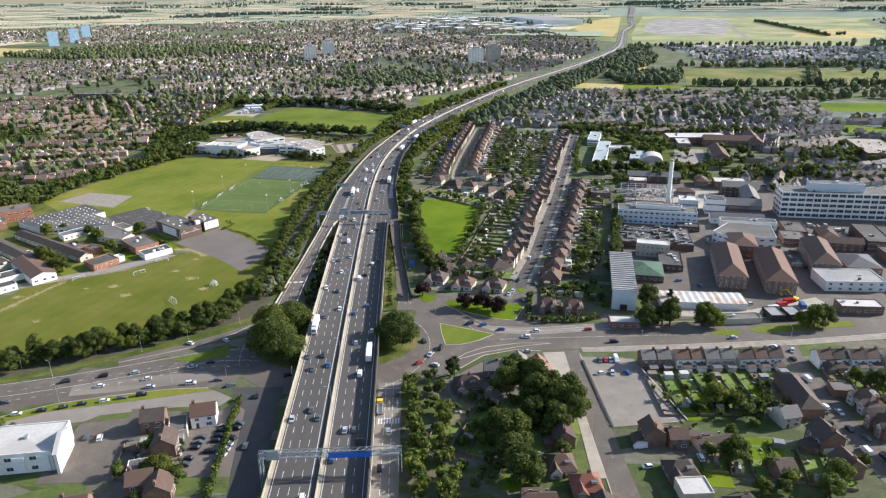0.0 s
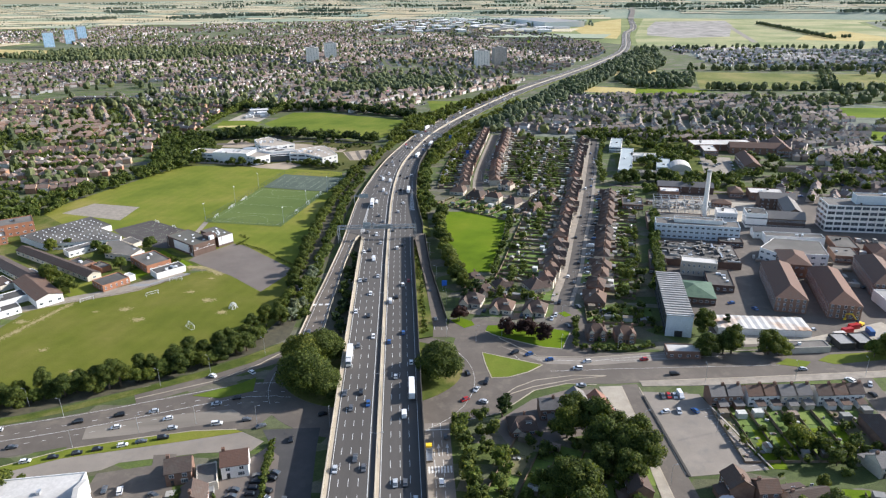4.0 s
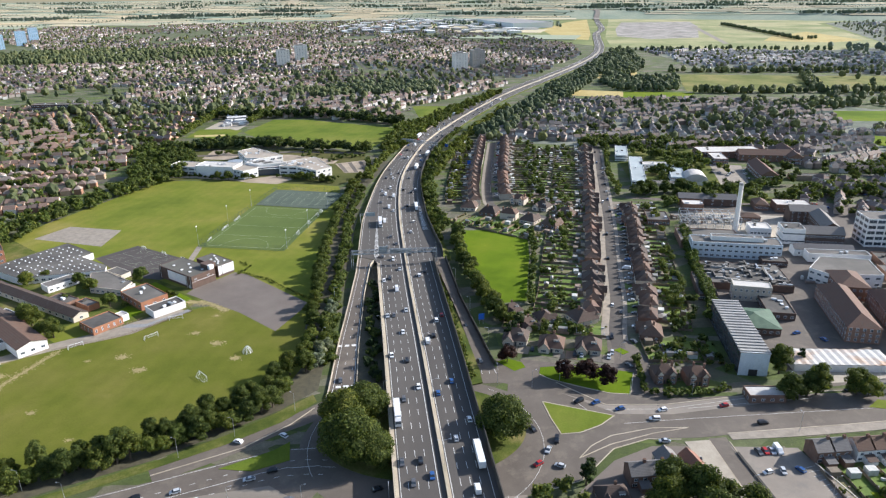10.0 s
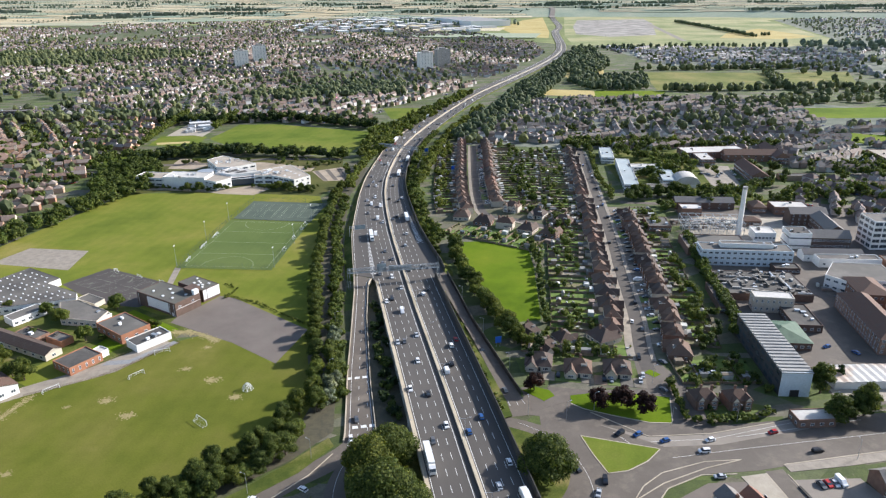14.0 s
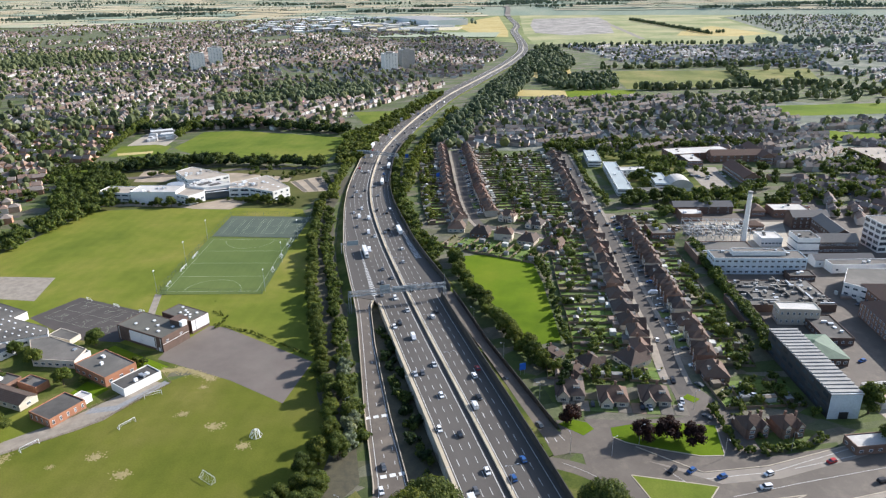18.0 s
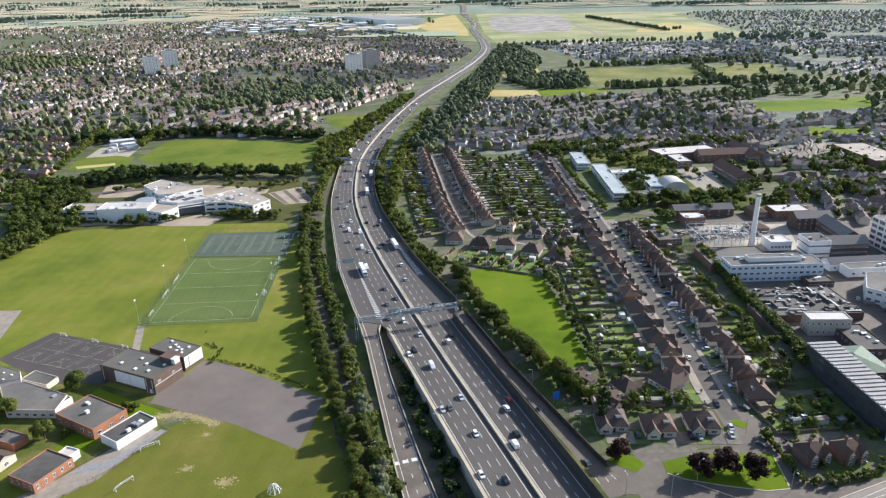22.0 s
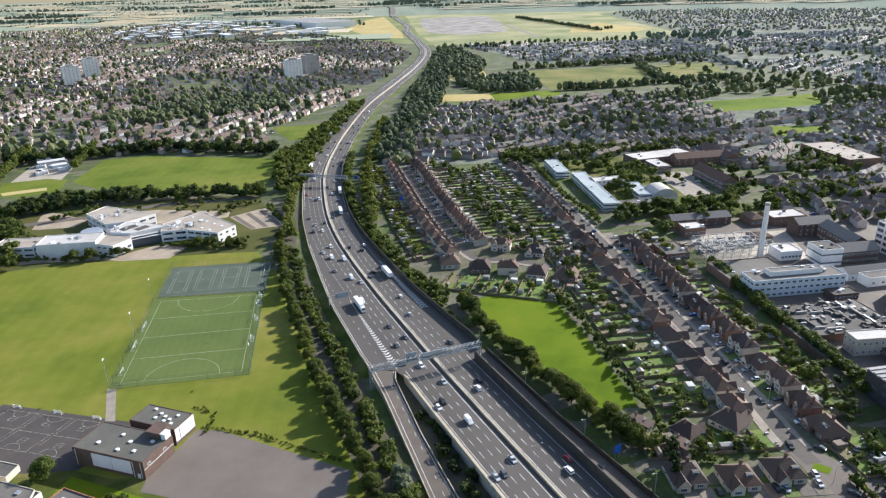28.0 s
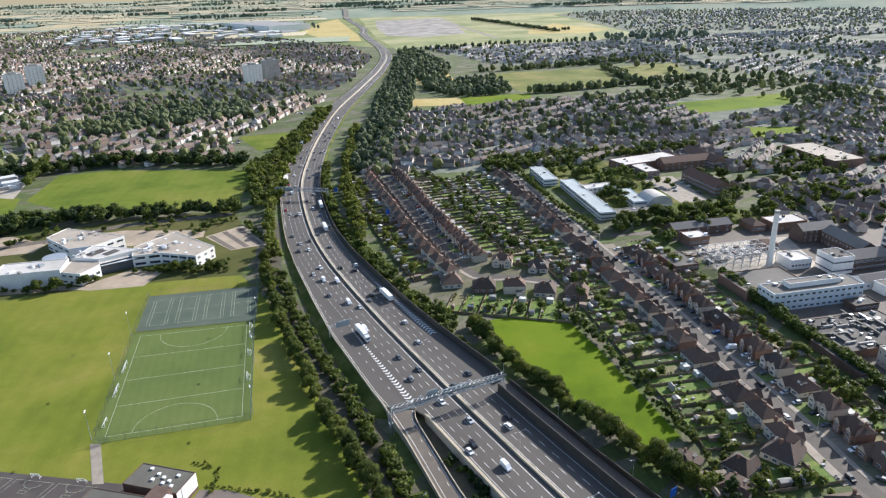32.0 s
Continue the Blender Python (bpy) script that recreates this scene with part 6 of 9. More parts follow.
area("hall_lawn", [(-200, 494), (-176, 470), (-170, 464), (-176, 458), (-188, 466), (-206, 486)], 0.05, "lawn", "strip of lawn before the sports hall", "ground")
area("school_dry_lawn", [(-242, 428), (-226, 414), (-206, 430), (-222, 446)], 0.05, "pitch_grass", "dry lawn behind the path", "ground")

area("school_path_paving", [(-201, 431), (-187.5, 430.5), (-167.5, 448.2), (-170.2, 450.6), (-188.5, 434.6), (-199, 435)], 0.075, "paving_blue", "blue-grey block paving beside the pale path", "path")
prng = random.Random(77)
pf = empty("path_fence", "low weathered timber fence along the school path", "fence", pose(0, 0, 0))
for a, b in (((-206.5, 429.5), (-189.6, 443.0)), ((-195.0, 424.5), (-186.2, 429.2)), ((-186.2, 429.2), (-166.8, 447.6)), ((-166.8, 447.6), (-171.0, 456.5))):
    a, b = Vector(a), Vector(b)
    n = int((b - a).length / 1.9)
    for k in range(n + 1):
        p = a.lerp(b, k / n)
        part("post", Shape().box(p.x - 0.06, p.y - 0.06, 0, p.x + 0.06, p.y + 0.06, 1.2 + prng.uniform(0, 0.08)), "fence", pf)
    for z in (0.45, 1.0):
        part("rail", Shape().beam((a.x, a.y, z), (b.x, b.y, z), 0.05, 0, 4), "fence", pf)

# ---- white school ----
flat_block("white_school_west_wing", "white two-storey school wing with window bands", (-263, 775), (-235, 764), 20, 7.5, "white_wall", "pale_flat", (2, 4, 6.0, 1.5), units=5, seed=11)
flat_block("white_school_hall", "tall plain white hall of the school", (-233, 759), (-195, 748), 20, 10, "white_wall", "white_flat", None, units=2, seed=12)
poly_block("white_school_rear_wing", "white rear wing of the school with pale roof", [(-203, 825), (-189, 790), (-173, 788), (-153, 799), (-189, 840)], 9, "white_wall", "pale_flat", [(-203, 825, -189, 790, 2, 4, 6.4, 1.6), (-173, 788, -153, 799, 2, 3, 5.0, 1.6)])
poly_block("white_school_core", "white core of the school with solar panels on its roof", [(-188, 769), (-172, 757), (-145, 762), (-174, 787)], 9.5, "white_wall", "white_flat", [], None, "school", 0.35, [(-173, 771, 12, 7, 32), (-164, 766, 10, 6, 32)])
poly_block("white_school_entrance", "angled white entrance block with dark glazing", [(-195, 749), (-184, 739), (-172, 750), (-172, 756.5), (-188, 768)], 8, "white_wall", "pale_flat", [(-195, 749, -184, 739, 2, 3, 3.0, 1.4), (-184, 739, -172, 750, 1, 3, 3.4, 2.0)])
poly_block("white_school_east_wing", "white two-storey school wing with dark window bands", [(-152, 755), (-134, 751), (-114.5, 732.5), (-100, 744), (-119, 790), (-149, 773)], 8, "white_wall", "pale_flat", [(-152, 755, -134, 751, 2, 2, 7.0, 1.9), (-134, 751, -114.5, 732.5, 2, 4, 5.6, 1.8), (-114.5, 732.5, -100, 744, 2, 3, 2.4, 1.6)], (30, 11, 9, 2.0, 1.6))
plant = random.Random(808)
for cx, cy, z0, n in ((-180, 812, 9.1, 12), (-132, 762, 8.1, 16), (-176, 772, 9.6, 6), (-216, 762, 10.1, 5)):
    for k in range(n):
        ux, uy, uz = plant.uniform(1.0, 4.0), plant.uniform(0.8, 2.2), plant.uniform(0.5, 1.8)
        thing("roof_plant", Shape().box(-ux / 2, -uy / 2, 0, ux / 2, uy / 2, uz).box(-ux / 2 - 0.1, -uy / 2 - 0.1, uz, ux / 2 + 0.1, uy / 2 + 0.1, uz + 0.1), plant.choice(("steel", "white_metal", "white_metal", "tower_grey")), "grey roof plant unit of the white school", "roof plant", pose(cx + plant.uniform(-12, 12), cy + plant.uniform(-8, 8), z0, 0, 0, plant.choice((30, 32, 120))))
thing("school_drum", Shape().beam((0, 0, 6), (0, 0, 9.5), 7.5, 0, 28), "steel", "round metal-clad drum roof of the white school", "roof", pose(-198, 778, 0))
flat_block("glazed_court", "dark glazed court between the white school wings", (-172, 752), (-152, 756), 12, 7.2, "glass", "white_flat", None)
thing("entrance_canopy", Shape().box(-12, -4, 6.2, 12, 4, 6.6).beam((-10, -3, 0), (-10, -3, 6.2), 0.15, 0, 8).beam((10, -3, 0), (10, -3, 6.2), 0.15, 0, 8), "white_metal", "white entrance canopy on slim posts", "canopy", pose(-160, 757, 0, 0, 0, 6))

# ---- hospital ----
saw = empty("ribbed_roof_block", "dark block with ribbed grey metal roof and pale end wall", "building", along((107, 345), (119.5, 342))[0])
part("wall", Shape().box(0, 0.3, -0.3, 13, 58, 12), "dark_clad", saw)
part("end_wall", Shape().box(-0.1, 0, -0.3, 13.1, 0.3, 12.4), "blue_clad", saw, "pale blue clad end wall")
part("roof", Shape().box(-0.4, -0.2, 12, 13.4, 58.4, 12.35), "ribbed", saw)
for k in range(19):
    y = 1.0 + k * 3.05
    part("roof_rib", Shape().box(-0.3, y, 12.35, 13.3, y + 1.5, 12.8), "ribbed", saw)
for s in range(3):
    for k in range(9):
        part("window", Shape().box(-0.07, 2.4 + k * 6, 1.3 + s * 3.8, -0.02, 6.2 + k * 6, 2.9 + s * 3.8), "glass", saw)
part("gate", Shape().box(4.5, -0.12, 0, 8.5, -0.02, 3.4), "dark_steel", saw, "dark roller gate")
flat_block("gatehouse", "low building with white flat roof by the road", (100, 322), (116, 320), 8, 3.6, "brick", "white_flat", (1, 4, 1.6, 1.2))
flat_block("ward_block", "long three-storey white ward block with window rows", (152, 493), (207, 477), 14, 10.5, "blue_clad", "flat_roof", (3, 15, 2.3, 1.4), units=5, seed=21)
flat_block("ward_plant_room", "white plant room on the ward block roof", (166, 494.5), (198, 485.5), 6, 13, "white_wall", "flat_roof", None, units=2, seed=22)
sv = poly_block("service_block", "low dark flat-roofed service block crowded with plant", [(139, 441), (186, 428), (194, 461), (148, 474)], 4.2, "dark_brick", "dark_flat", [], None, "building")
srng = random.Random(23)
for k in range(90):
    lx, ly = srng.uniform(-22, 22), srng.uniform(-16, 16)
    ux, uy, uz = srng.uniform(0.8, 3.2), srng.uniform(0.8, 2.4), srng.uniform(0.5, 1.6)
    if srng.random() < 0.3:
        ux, uy = srng.uniform(5, 10), srng.uniform(0.5, 0.9)
    un = part("roof_unit", Shape().box(-ux / 2, -uy / 2, 4.28, ux / 2, uy / 2, 4.28 + uz).box(-ux / 2 - 0.1, -uy / 2 - 0.1, 4.28 + uz, ux / 2 + 0.1, uy / 2 + 0.1, 4.38 + uz), srng.choice(("flat_roof", "flat_roof", "dark_flat", "tower_grey", "tower_grey", "steel")), sv)
    q = Vector((lx, ly, 0))
    q.rotate(Euler((0, 0, radians(-15.5))))
    un.matrix_basis = pose(q.x, q.y, 0, 0, 0, -15.5 + srng.choice((0, 90)))
flat_block("cream_block", "cream two-storey block with small windows", (145, 424), (165, 417), 9, 9, "cream_wall", "white_flat", (2, 7, 1.1, 1.6), units=0)
pitched_block("green_roof_block", "brick block with green hipped roof and rooflights", (126, 384), (148, 378), 24, 4.5, 3.2, "dark_brick", "green_roof", hip=True, win=(1, 7, 1.8, 1.5))
flat_block("yard_annex", "low dark annex with flat roof", (152, 398), (166, 394), 26, 4, "dark_brick", "dark_flat", (1, 4, 1.6, 1.4), units=5, seed=24)
lw = empty("workshop_row", "row of workshops with rust-stained corrugated roofs", "building", along((135, 345), (181, 338))[0])
part("wall", Shape().box(0, 0, -0.3, 47, 15, 3.6), "white_wall", lw)
for k in range(12):
    x = k * 47 / 12
    part("roof_bay", Shape().gable(x, 0, x + 47 / 12 - 0.05, 15, 3.6, 0.3, 0, 0, "y", 0.1), "rust", lw)
flat_block("roadside_store", "long low grey store beside the road", (156, 322), (182, 322), 7, 3.0, "concrete", "flat_roof", None, units=2, seed=91)
for x in (188, 198):
    flat_block("dark_shed", "dark timber shed with ribbed grey roof", (x, 324), (x + 8, 324), 11, 3.2, "dark_wall", "ribbed", None)
area("workshop_yard", [(130, 334), (190, 331), (232, 334), (228, 352), (182, 338), (133, 346)], 0.07, "gravel", "dusty yard round the workshops", "ground")
for k, (a, b, ln_) in enumerate((((177.5, 369), (193, 364), 55), ((202, 359), (217.5, 354), 54), ((243, 383), (258, 378), 46))):
    pitched_block("gabled_ward", "tall brown brick ward with long red-brown hipped roof", a, b, ln_, 8.5, 5.0, "brick", "tile_red", "y", True, (3, 5, 1.4, 1.7))
pitched_block("ward_link", "brick link between the wards with reddish hipped roof", (206, 417), (222, 412), 25, 8.5, 4, "brick", "tile_red", "y", True, (2, 5, 1.6, 1.4))
poly_block("white_annex", "white rendered hospital annex with flat roof", [(206, 446), (212, 434), (243, 429), (251, 454), (224, 463)], 8.0, "white_wall", "flat_roof", [(212, 434, 243, 429, 2, 5, 2.8, 1.4), (206, 446, 212, 434, 2, 3, 2.6, 1.4)], None, "building")
flat_block("white_court_block", "white walled block with raised corner", (226, 508), (240, 504), 15, 11, "white_wall", "dark_flat", (2, 10, 1.6, 1.2), units=3, seed=32)
pitched_block("long_slate_ward", "long dark brick ward with slate roof", (238, 506), (266, 498), 13, 8, 4, "dark_brick", "tile_grey", win=(2, 14, 1.3, 1.6))
pitched_block("slate_ward_wing", "dark brick ward wing with slate roof", (258, 512), (270, 508), 36, 9, 4, "dark_brick", "tile_grey", "y", win=(2, 4, 1.3, 1.6))
flat_block("office_slab", "five-storey white framed office slab with dark glazing", (279, 495), (374, 475), 19, 20, "white_wall", "flat_roof", (5, 17, 5.0, 2.4), units=8, seed=33)
flat_block("slab_plant_room", "pale clad plant room on the office slab", (300, 496), (338, 488), 9, 26, "blue_clad", "flat_roof", None, units=2, seed=34)
for k, (a, b, dp, h, wl, rf) in enumerate((((262, 452), (276, 448), 24, 4.2, "brick", "dark_flat"), ((301, 420), (316, 416), 38, 7, "dark_brick", "dark_flat"), ((238, 360), (272, 356), 20, 6, "white_wall", "ribbed"), ((230, 330), (252, 327), 10, 4.5, "brick", "white_flat"), ((322, 430), (352, 424), 26, 5, "brick", "dark_flat"), ((300, 395), (350, 388), 18, 6, "brick", "dark_flat"), ((280, 345), (330, 342), 20, 5, "white_wall", "flat_roof"), ((190, 470), (205, 466), 9, 3.6, "dark_brick", "dark_flat"), ((224, 474), (262, 465), 9, 5.5, "white_wall", "dark_flat"), ((252, 436), (266, 432), 18, 4.5, "brick", "flat_roof"), ((126, 426), (136, 423), 34, 3.6, "dark_brick", "dark_flat"))):
    flat_block("hospital_block", "low hospital block with flat roof and roof plant", a, b, dp, h, wl, rf, (max(1, int(h // 3)), 6, 1.8, 1.4), units=2, seed=40 + k, faces="f")
for k, (a, b, dp, e, r, wl, rf, hp) in enumerate((((265, 383), (285, 379), 24, 5, 3.5, "brick", "tile_grey", True), ((270, 424), (297, 417), 9, 6, 3, "brick", "tile_red", False), ((280, 438), (292, 435), 20, 4, 3, "brick", "tile_red", True), ((193, 606), (238, 594), 13, 6, 3, "dark_brick", "tile_grey", False), ((258, 552), (284, 545), 13, 9, 3.5, "dark_brick", "tile_grey", False), ((221, 485), (258, 476), 10, 5, 2.5, "white_wall", "tile_grey", False), ((248, 584), (258, 581), 16, 5, 3, "brick", "tile_brown", True), ((222, 558), (236, 554), 10, 4, 2.2, "brick", "tile_brown", True))):
    pitched_block("hospital_lodge", "old brick hospital range with pitched roof", a, b, dp, e, r, wl, rf, "x" if dp < 15 else "y", hp, (max(1, int(e // 3)), 6, 1.3, 1.4), faces="f")
for k, (a, b, dp, h, wl, rf) in enumerate((((152, 510), (192, 499), 28, 5.0, "brick", "flat_roof"), ((212, 526), (226, 522), 14, 6, "white_wall", "white_flat"), ((189, 588), (204, 584), 13, 6, "brick", "white_flat"), ((262, 577), (288, 570), 16, 6, "brick", "white_flat"), ((148, 560), (164, 556), 22, 4, "brick", "dark_flat"))):
    flat_block("hospital_store", "low brick hospital store with flat roof", a, b, dp, h, wl, rf, (1, 6, 1.8, 1.4), units=2, seed=50 + k, faces="f")
area("building_site", [(168, 540), (232, 520), (262, 566), (192, 588)], 0.07, "gravel", "bare sandy ground of the building site", "ground")
area("hospital_lawn", [(176, 600), (192, 610), (260, 590), (300, 590), (300, 612), (200, 640)], 0.065, "verge", "grass and trees beyond the hospital", "ground")
area("l_school_ground", [(176, 660), (262, 636), (286, 690), (300, 800), (236, 812), (196, 760)], 0.055, "verge", "grass and beds round the low school", "ground")
yd = Shape()
yrng = random.Random(314)
for k in range(150):
    u, v_ = yrng.random(), yrng.random()
    x, y = (172 + 62 * u, 560 + 22 * v_ - 16 * u) if k < 60 else (200 + 60 * u, 392 + 60 * v_) if k < 90 else (262 + 50 * u, 430 + 45 * v_)
    w, l, h = yrng.uniform(0.8, 3.0), yrng.uniform(1.0, 6.0), yrng.uniform(0.6, 2.8)
    yd.moved(Shape().box(-w / 2, -l / 2, 0, w / 2, l / 2, h), pose(x, y, 0.08, 0, 0, -16 + yrng.choice((0, 90))))
thing("yard_clutter", yd, "sheds", "stacked materials, skips and cabins in the hospital yards", "clutter", kind="stuff")
ch = empty("chimney_stack", "tall slender grey concrete boiler chimney", "chimney", pose(207, 538, 0))
part("shaft", Shape().beam((0, 0, -0.3), (0, 0, 35.5), 1.9, 0, 20, 1.5), "tower_pale", ch)
part("cap", Shape().beam((0, 0, 35.5), (0, 0, 37.2), 1.65, 0, 20, 1.65), "tower_grey", ch)
fr = empty("steel_frame", "open galvanised steel frame of an unfinished building", "frame", pose(170, 548, 0, 0, 0, -16))
for i in range(8):
    for j in range(4):
        part("column", Shape().box(i * 6 - 0.15, j * 7 - 0.15, -0.2, i * 6 + 0.15, j * 7 + 0.15, 10), "steel", fr)
for z in (5, 10):
    for i in range(8):
        part("beam", Shape().box(i * 6 - 0.12, 0, z - 0.3, i * 6 + 0.12, 21, z), "steel", fr)
    for j in range(4):
        part("beam", Shape().box(0, j * 7 - 0.12, z - 0.25, 42, j * 7 + 0.12, z + 0.05), "steel", fr)

# ---- north-east school and halls ----
for k, (a, b, dp, h, wl, rf) in enumerate((((174, 663), (186, 659), 96, 6, "white_wall", "blue_roof"), ((193, 762), (205, 758), 46, 6, "white_wall", "blue_roof"), ((204, 720), (236, 712), 12, 6, "white_wall", "white_flat"), ((214, 670), (226, 666), 36, 6, "blue_clad", "blue_roof"), ((186, 660), (226, 650), 10, 4, "cream_wall", "flat_roof"), ((286, 732), (300, 729), 34, 6, "brick", "white_flat"), ((286, 760), (352, 754), 26, 6.5, "brick", "white_flat"))):
    flat_block("school_block", "low school block with pale flat roof", a, b, dp, h, wl, rf, (2 if h > 5 else 1, 8, 2.2, 1.3), units=2, seed=60 + k)
bd = empty("barrel_hall", "hall with a pale barrel-vaulted roof", "hall", along((224, 664), (245, 658))[0])
part("wall", Shape().box(0, 0, -0.3, 21, 20, 3), "white_wall", bd)
vs = Shape()
for k in range(12):
    t0, t1 = math.pi * k / 12, math.pi * (k + 1) / 12
    p0, p1 = (10.5 - 10.8 * math.cos(t0), 3 + 7.5 * math.sin(t0)), (10.5 - 10.8 * math.cos(t1), 3 + 7.5 * math.sin(t1))
    vs.face([(p0[0], -0.3, p0[1]), (p0[0], 20.3, p0[1]), (p1[0], 20.3, p1[1]), (p1[0], -0.3, p1[1])][::-1])
    vs.face([(p0[0], 0, 3), (p1[0], 0, 3), (p1[0], 0, p1[1]), (p0[0], 0, p0[1])])
    vs.face([(p0[0], 20, 3), (p0[0], 20, p0[1]), (p1[0], 20, p1[1]), (p1[0], 20, 3)])
part("roof", vs, "white_flat", bd)
for a, b, dp in (((319, 743), (372, 730), 15), ((297, 662), (312, 658), 52), ((361, 722), (375, 718), 56)):
    pitched_block("brick_hall", "long brick hall with dark red-brown roof", a, b, dp, 7, 4.5, "brick", "tile_red", "y" if dp > 30 else "x", False, (2, 8, 1.6, 1.5))
flat_block("superstore", "wide warehouse with pale flat roof", (452, 660), (486, 651), 72, 8, "brick", "pale_flat", None, units=8, seed=70)
flat_block("low_brick_range", "low orange brick range beside the halls", (329, 666), (364, 657), 10, 4.2, "tan_brick", "dark_flat", None)
area("hall_car_park", [(258, 661), (283, 655), (312, 725), (283, 735)], 0.07, "pavement", "paved car park by the brick halls", "car park")

# ---- vehicles ----
def make_car(colour, kind, label):
    """A car that points to +y: body, glazed cabin, four wheels."""
    root = empty("car" if kind != "van" else "van", label, "car" if kind != "van" else "van")
    l, w, h = {"hatch": (4.1, 1.75, 1.48), "saloon": (4.6, 1.8, 1.45), "suv": (4.6, 1.88, 1.7), "van": (5.4, 2.0, 2.3)}[kind]
    belt, sill = h * 0.6, 0.28
    prof = {"hatch": [(-0.5, 0.0), (-0.48, 0.85), (-0.36, 1.0), (0.12, 1.0), (0.26, 0.93)], "saloon": [(-0.5, 0), (-0.34, 0.1), (-0.2, 1.0), (0.08, 1.0), (0.24, 0.05)],
            "suv": [(-0.5, 0), (-0.47, 0.92), (-0.4, 1.0), (0.1, 1.0), (0.25, 0.05)], "van": [(-0.5, 0), (-0.5, 0.98), (-0.48, 1.0), (0.2, 1.0), (0.36, 0.02)]}[kind]
    b = Shape()
    lower = [(-0.5, sill), (-0.5, belt * 0.95), (-0.46, belt), (0.26, belt), (0.44, belt * 0.86), (0.5, belt * 0.66), (0.5, sill)]
    n = len(lower)
    v = [(-w / 2, y * l, z) for y, z in lower] + [(w / 2, y * l, z) for y, z in lower]
    b.solid(v, [tuple(range(n)), tuple(reversed(range(n, 2 * n)))] + [(i, n + i, n + (i + 1) % n, (i + 1) % n) for i in range(n)])
    roofw = w * (0.4 if kind != "van" else 0.46)
    top = [(p, q) for p, q in prof if q > 0.9]
    y0, y1 = min(p for p, q in top) * l, max(p for p, q in top) * l
    b.box(-roofw, y0, h - 0.06, roofw, y1 if kind != "hatch" else 0.12 * l, h)
    part("body", b, "car_" + colour, root)
    c = Shape()
    g0, g1 = -0.46 * l, (0.28 if kind != "van" else 0.38) * l
    t0, t1 = y0 + 0.02, (y1 if kind != "hatch" else 0.12 * l) - 0.02
    v = [(-w * 0.47, g0, belt), (w * 0.47, g0, belt), (w * 0.47, g1, belt), (-w * 0.47, g1, belt), (-roofw * 0.98, t0, h - 0.05), (roofw * 0.98, t0, h - 0.05), (roofw * 0.98, t1, h - 0.05), (-roofw * 0.98, t1, h - 0.05)]
    mats = "glass" if kind != "van" else "car_" + colour
    c.solid(v, [(3, 2, 1, 0), (4, 5, 6, 7), (0, 1, 5, 4), (1, 2, 6, 5), (2, 3, 7, 6), (3, 0, 4, 7)])
    part("cabin", c, mats, root)
    for x in (-w / 2 + 0.08, w / 2 - 0.08):
        for y in (-0.3 * l, 0.31 * l):
            part("wheel", Shape().beam((x - 0.1, y, 0.31), (x + 0.1, y, 0.31), 0.31, 0, 10), "tyre", root)
    return root


def make_lorry(label, box="white_metal", cab="car_white", length=13.0):
    root = empty("lorry", label, "lorry")
    tr = Shape().box(-1.25, -length / 2 - 1.5, 1.1, 1.25, length / 2 - 1.6, 4.0)
    part("trailer", tr, box, root, "plain box trailer")
    y = length / 2 - 1.0
    c = Shape()
    pr = [(y, 0.5), (y, 3.5), (y + 0.7, 3.6), (y + 1.9, 2.9), (y + 2.3, 1.5), (y + 2.3, 0.5)]
    n = len(pr)
    c.solid([(-1.2, a, z) for a, z in pr] + [(1.2, a, z) for a, z in pr], [tuple(range(n)), tuple(reversed(range(n, 2 * n)))] + [(i, n + i, n + (i + 1) % n, (i + 1) % n) for i in range(n)])
    part("cab", c, cab, root)
    part("windscreen", Shape().solid([(-1.1, y + 1.96, 2.86), (1.1, y + 1.96, 2.86), (1.1, y + 2.32, 1.75), (-1.1, y + 2.32, 1.75)], [(0, 1, 2, 3)]), "glass", root)
    part("chassis", Shape().box(-0.9, -length / 2 - 1.2, 0.7, 0.9, length / 2 + 0.6, 1.08), "dark_steel", root)
    for x in (-1.05, 1.05):
        for yy in (-length / 2, -length / 2 + 1.3, -length / 2 + 2.6, y - 0.4, y + 1.5):
            part("wheel", Shape().beam((x - 0.15, yy, 0.5), (x + 0.15, yy, 0.5), 0.5, 0, 10), "tyre", root)
    return root


CARS = []
for _c, _k, _w in (("white", "hatch", 3), ("white", "suv", 1), ("silver", "saloon", 3), ("silver", "hatch", 2), ("black", "suv", 3), ("black", "hatch", 3), ("grey", "saloon", 3), ("grey", "hatch", 2), ("blue", "hatch", 2), ("red", "hatch", 1)):
    CARS += [make_car(_c, _k, _c + {"hatch": " hatchback car", "saloon": " saloon car", "suv": " tall estate car"}[_k] + " standing on the asphalt")] * _w
VAN = make_car("white", "van", "white panel van standing on the asphalt")
LORRY = make_lorry("white articulated box lorry on the motorway")
for _p in dict.fromkeys(CARS + [VAN]):
    _p["group"] = "cars on the roads and drives"
LORRY["group"] = "lorries on the motorway"
crng = random.Random(77)


def park(x, y, yaw, z=0.1):
    put(crng.choice(CARS) if crng.random() < 0.97 else VAN, x, y, yaw + crng.uniform(-2, 2), z)


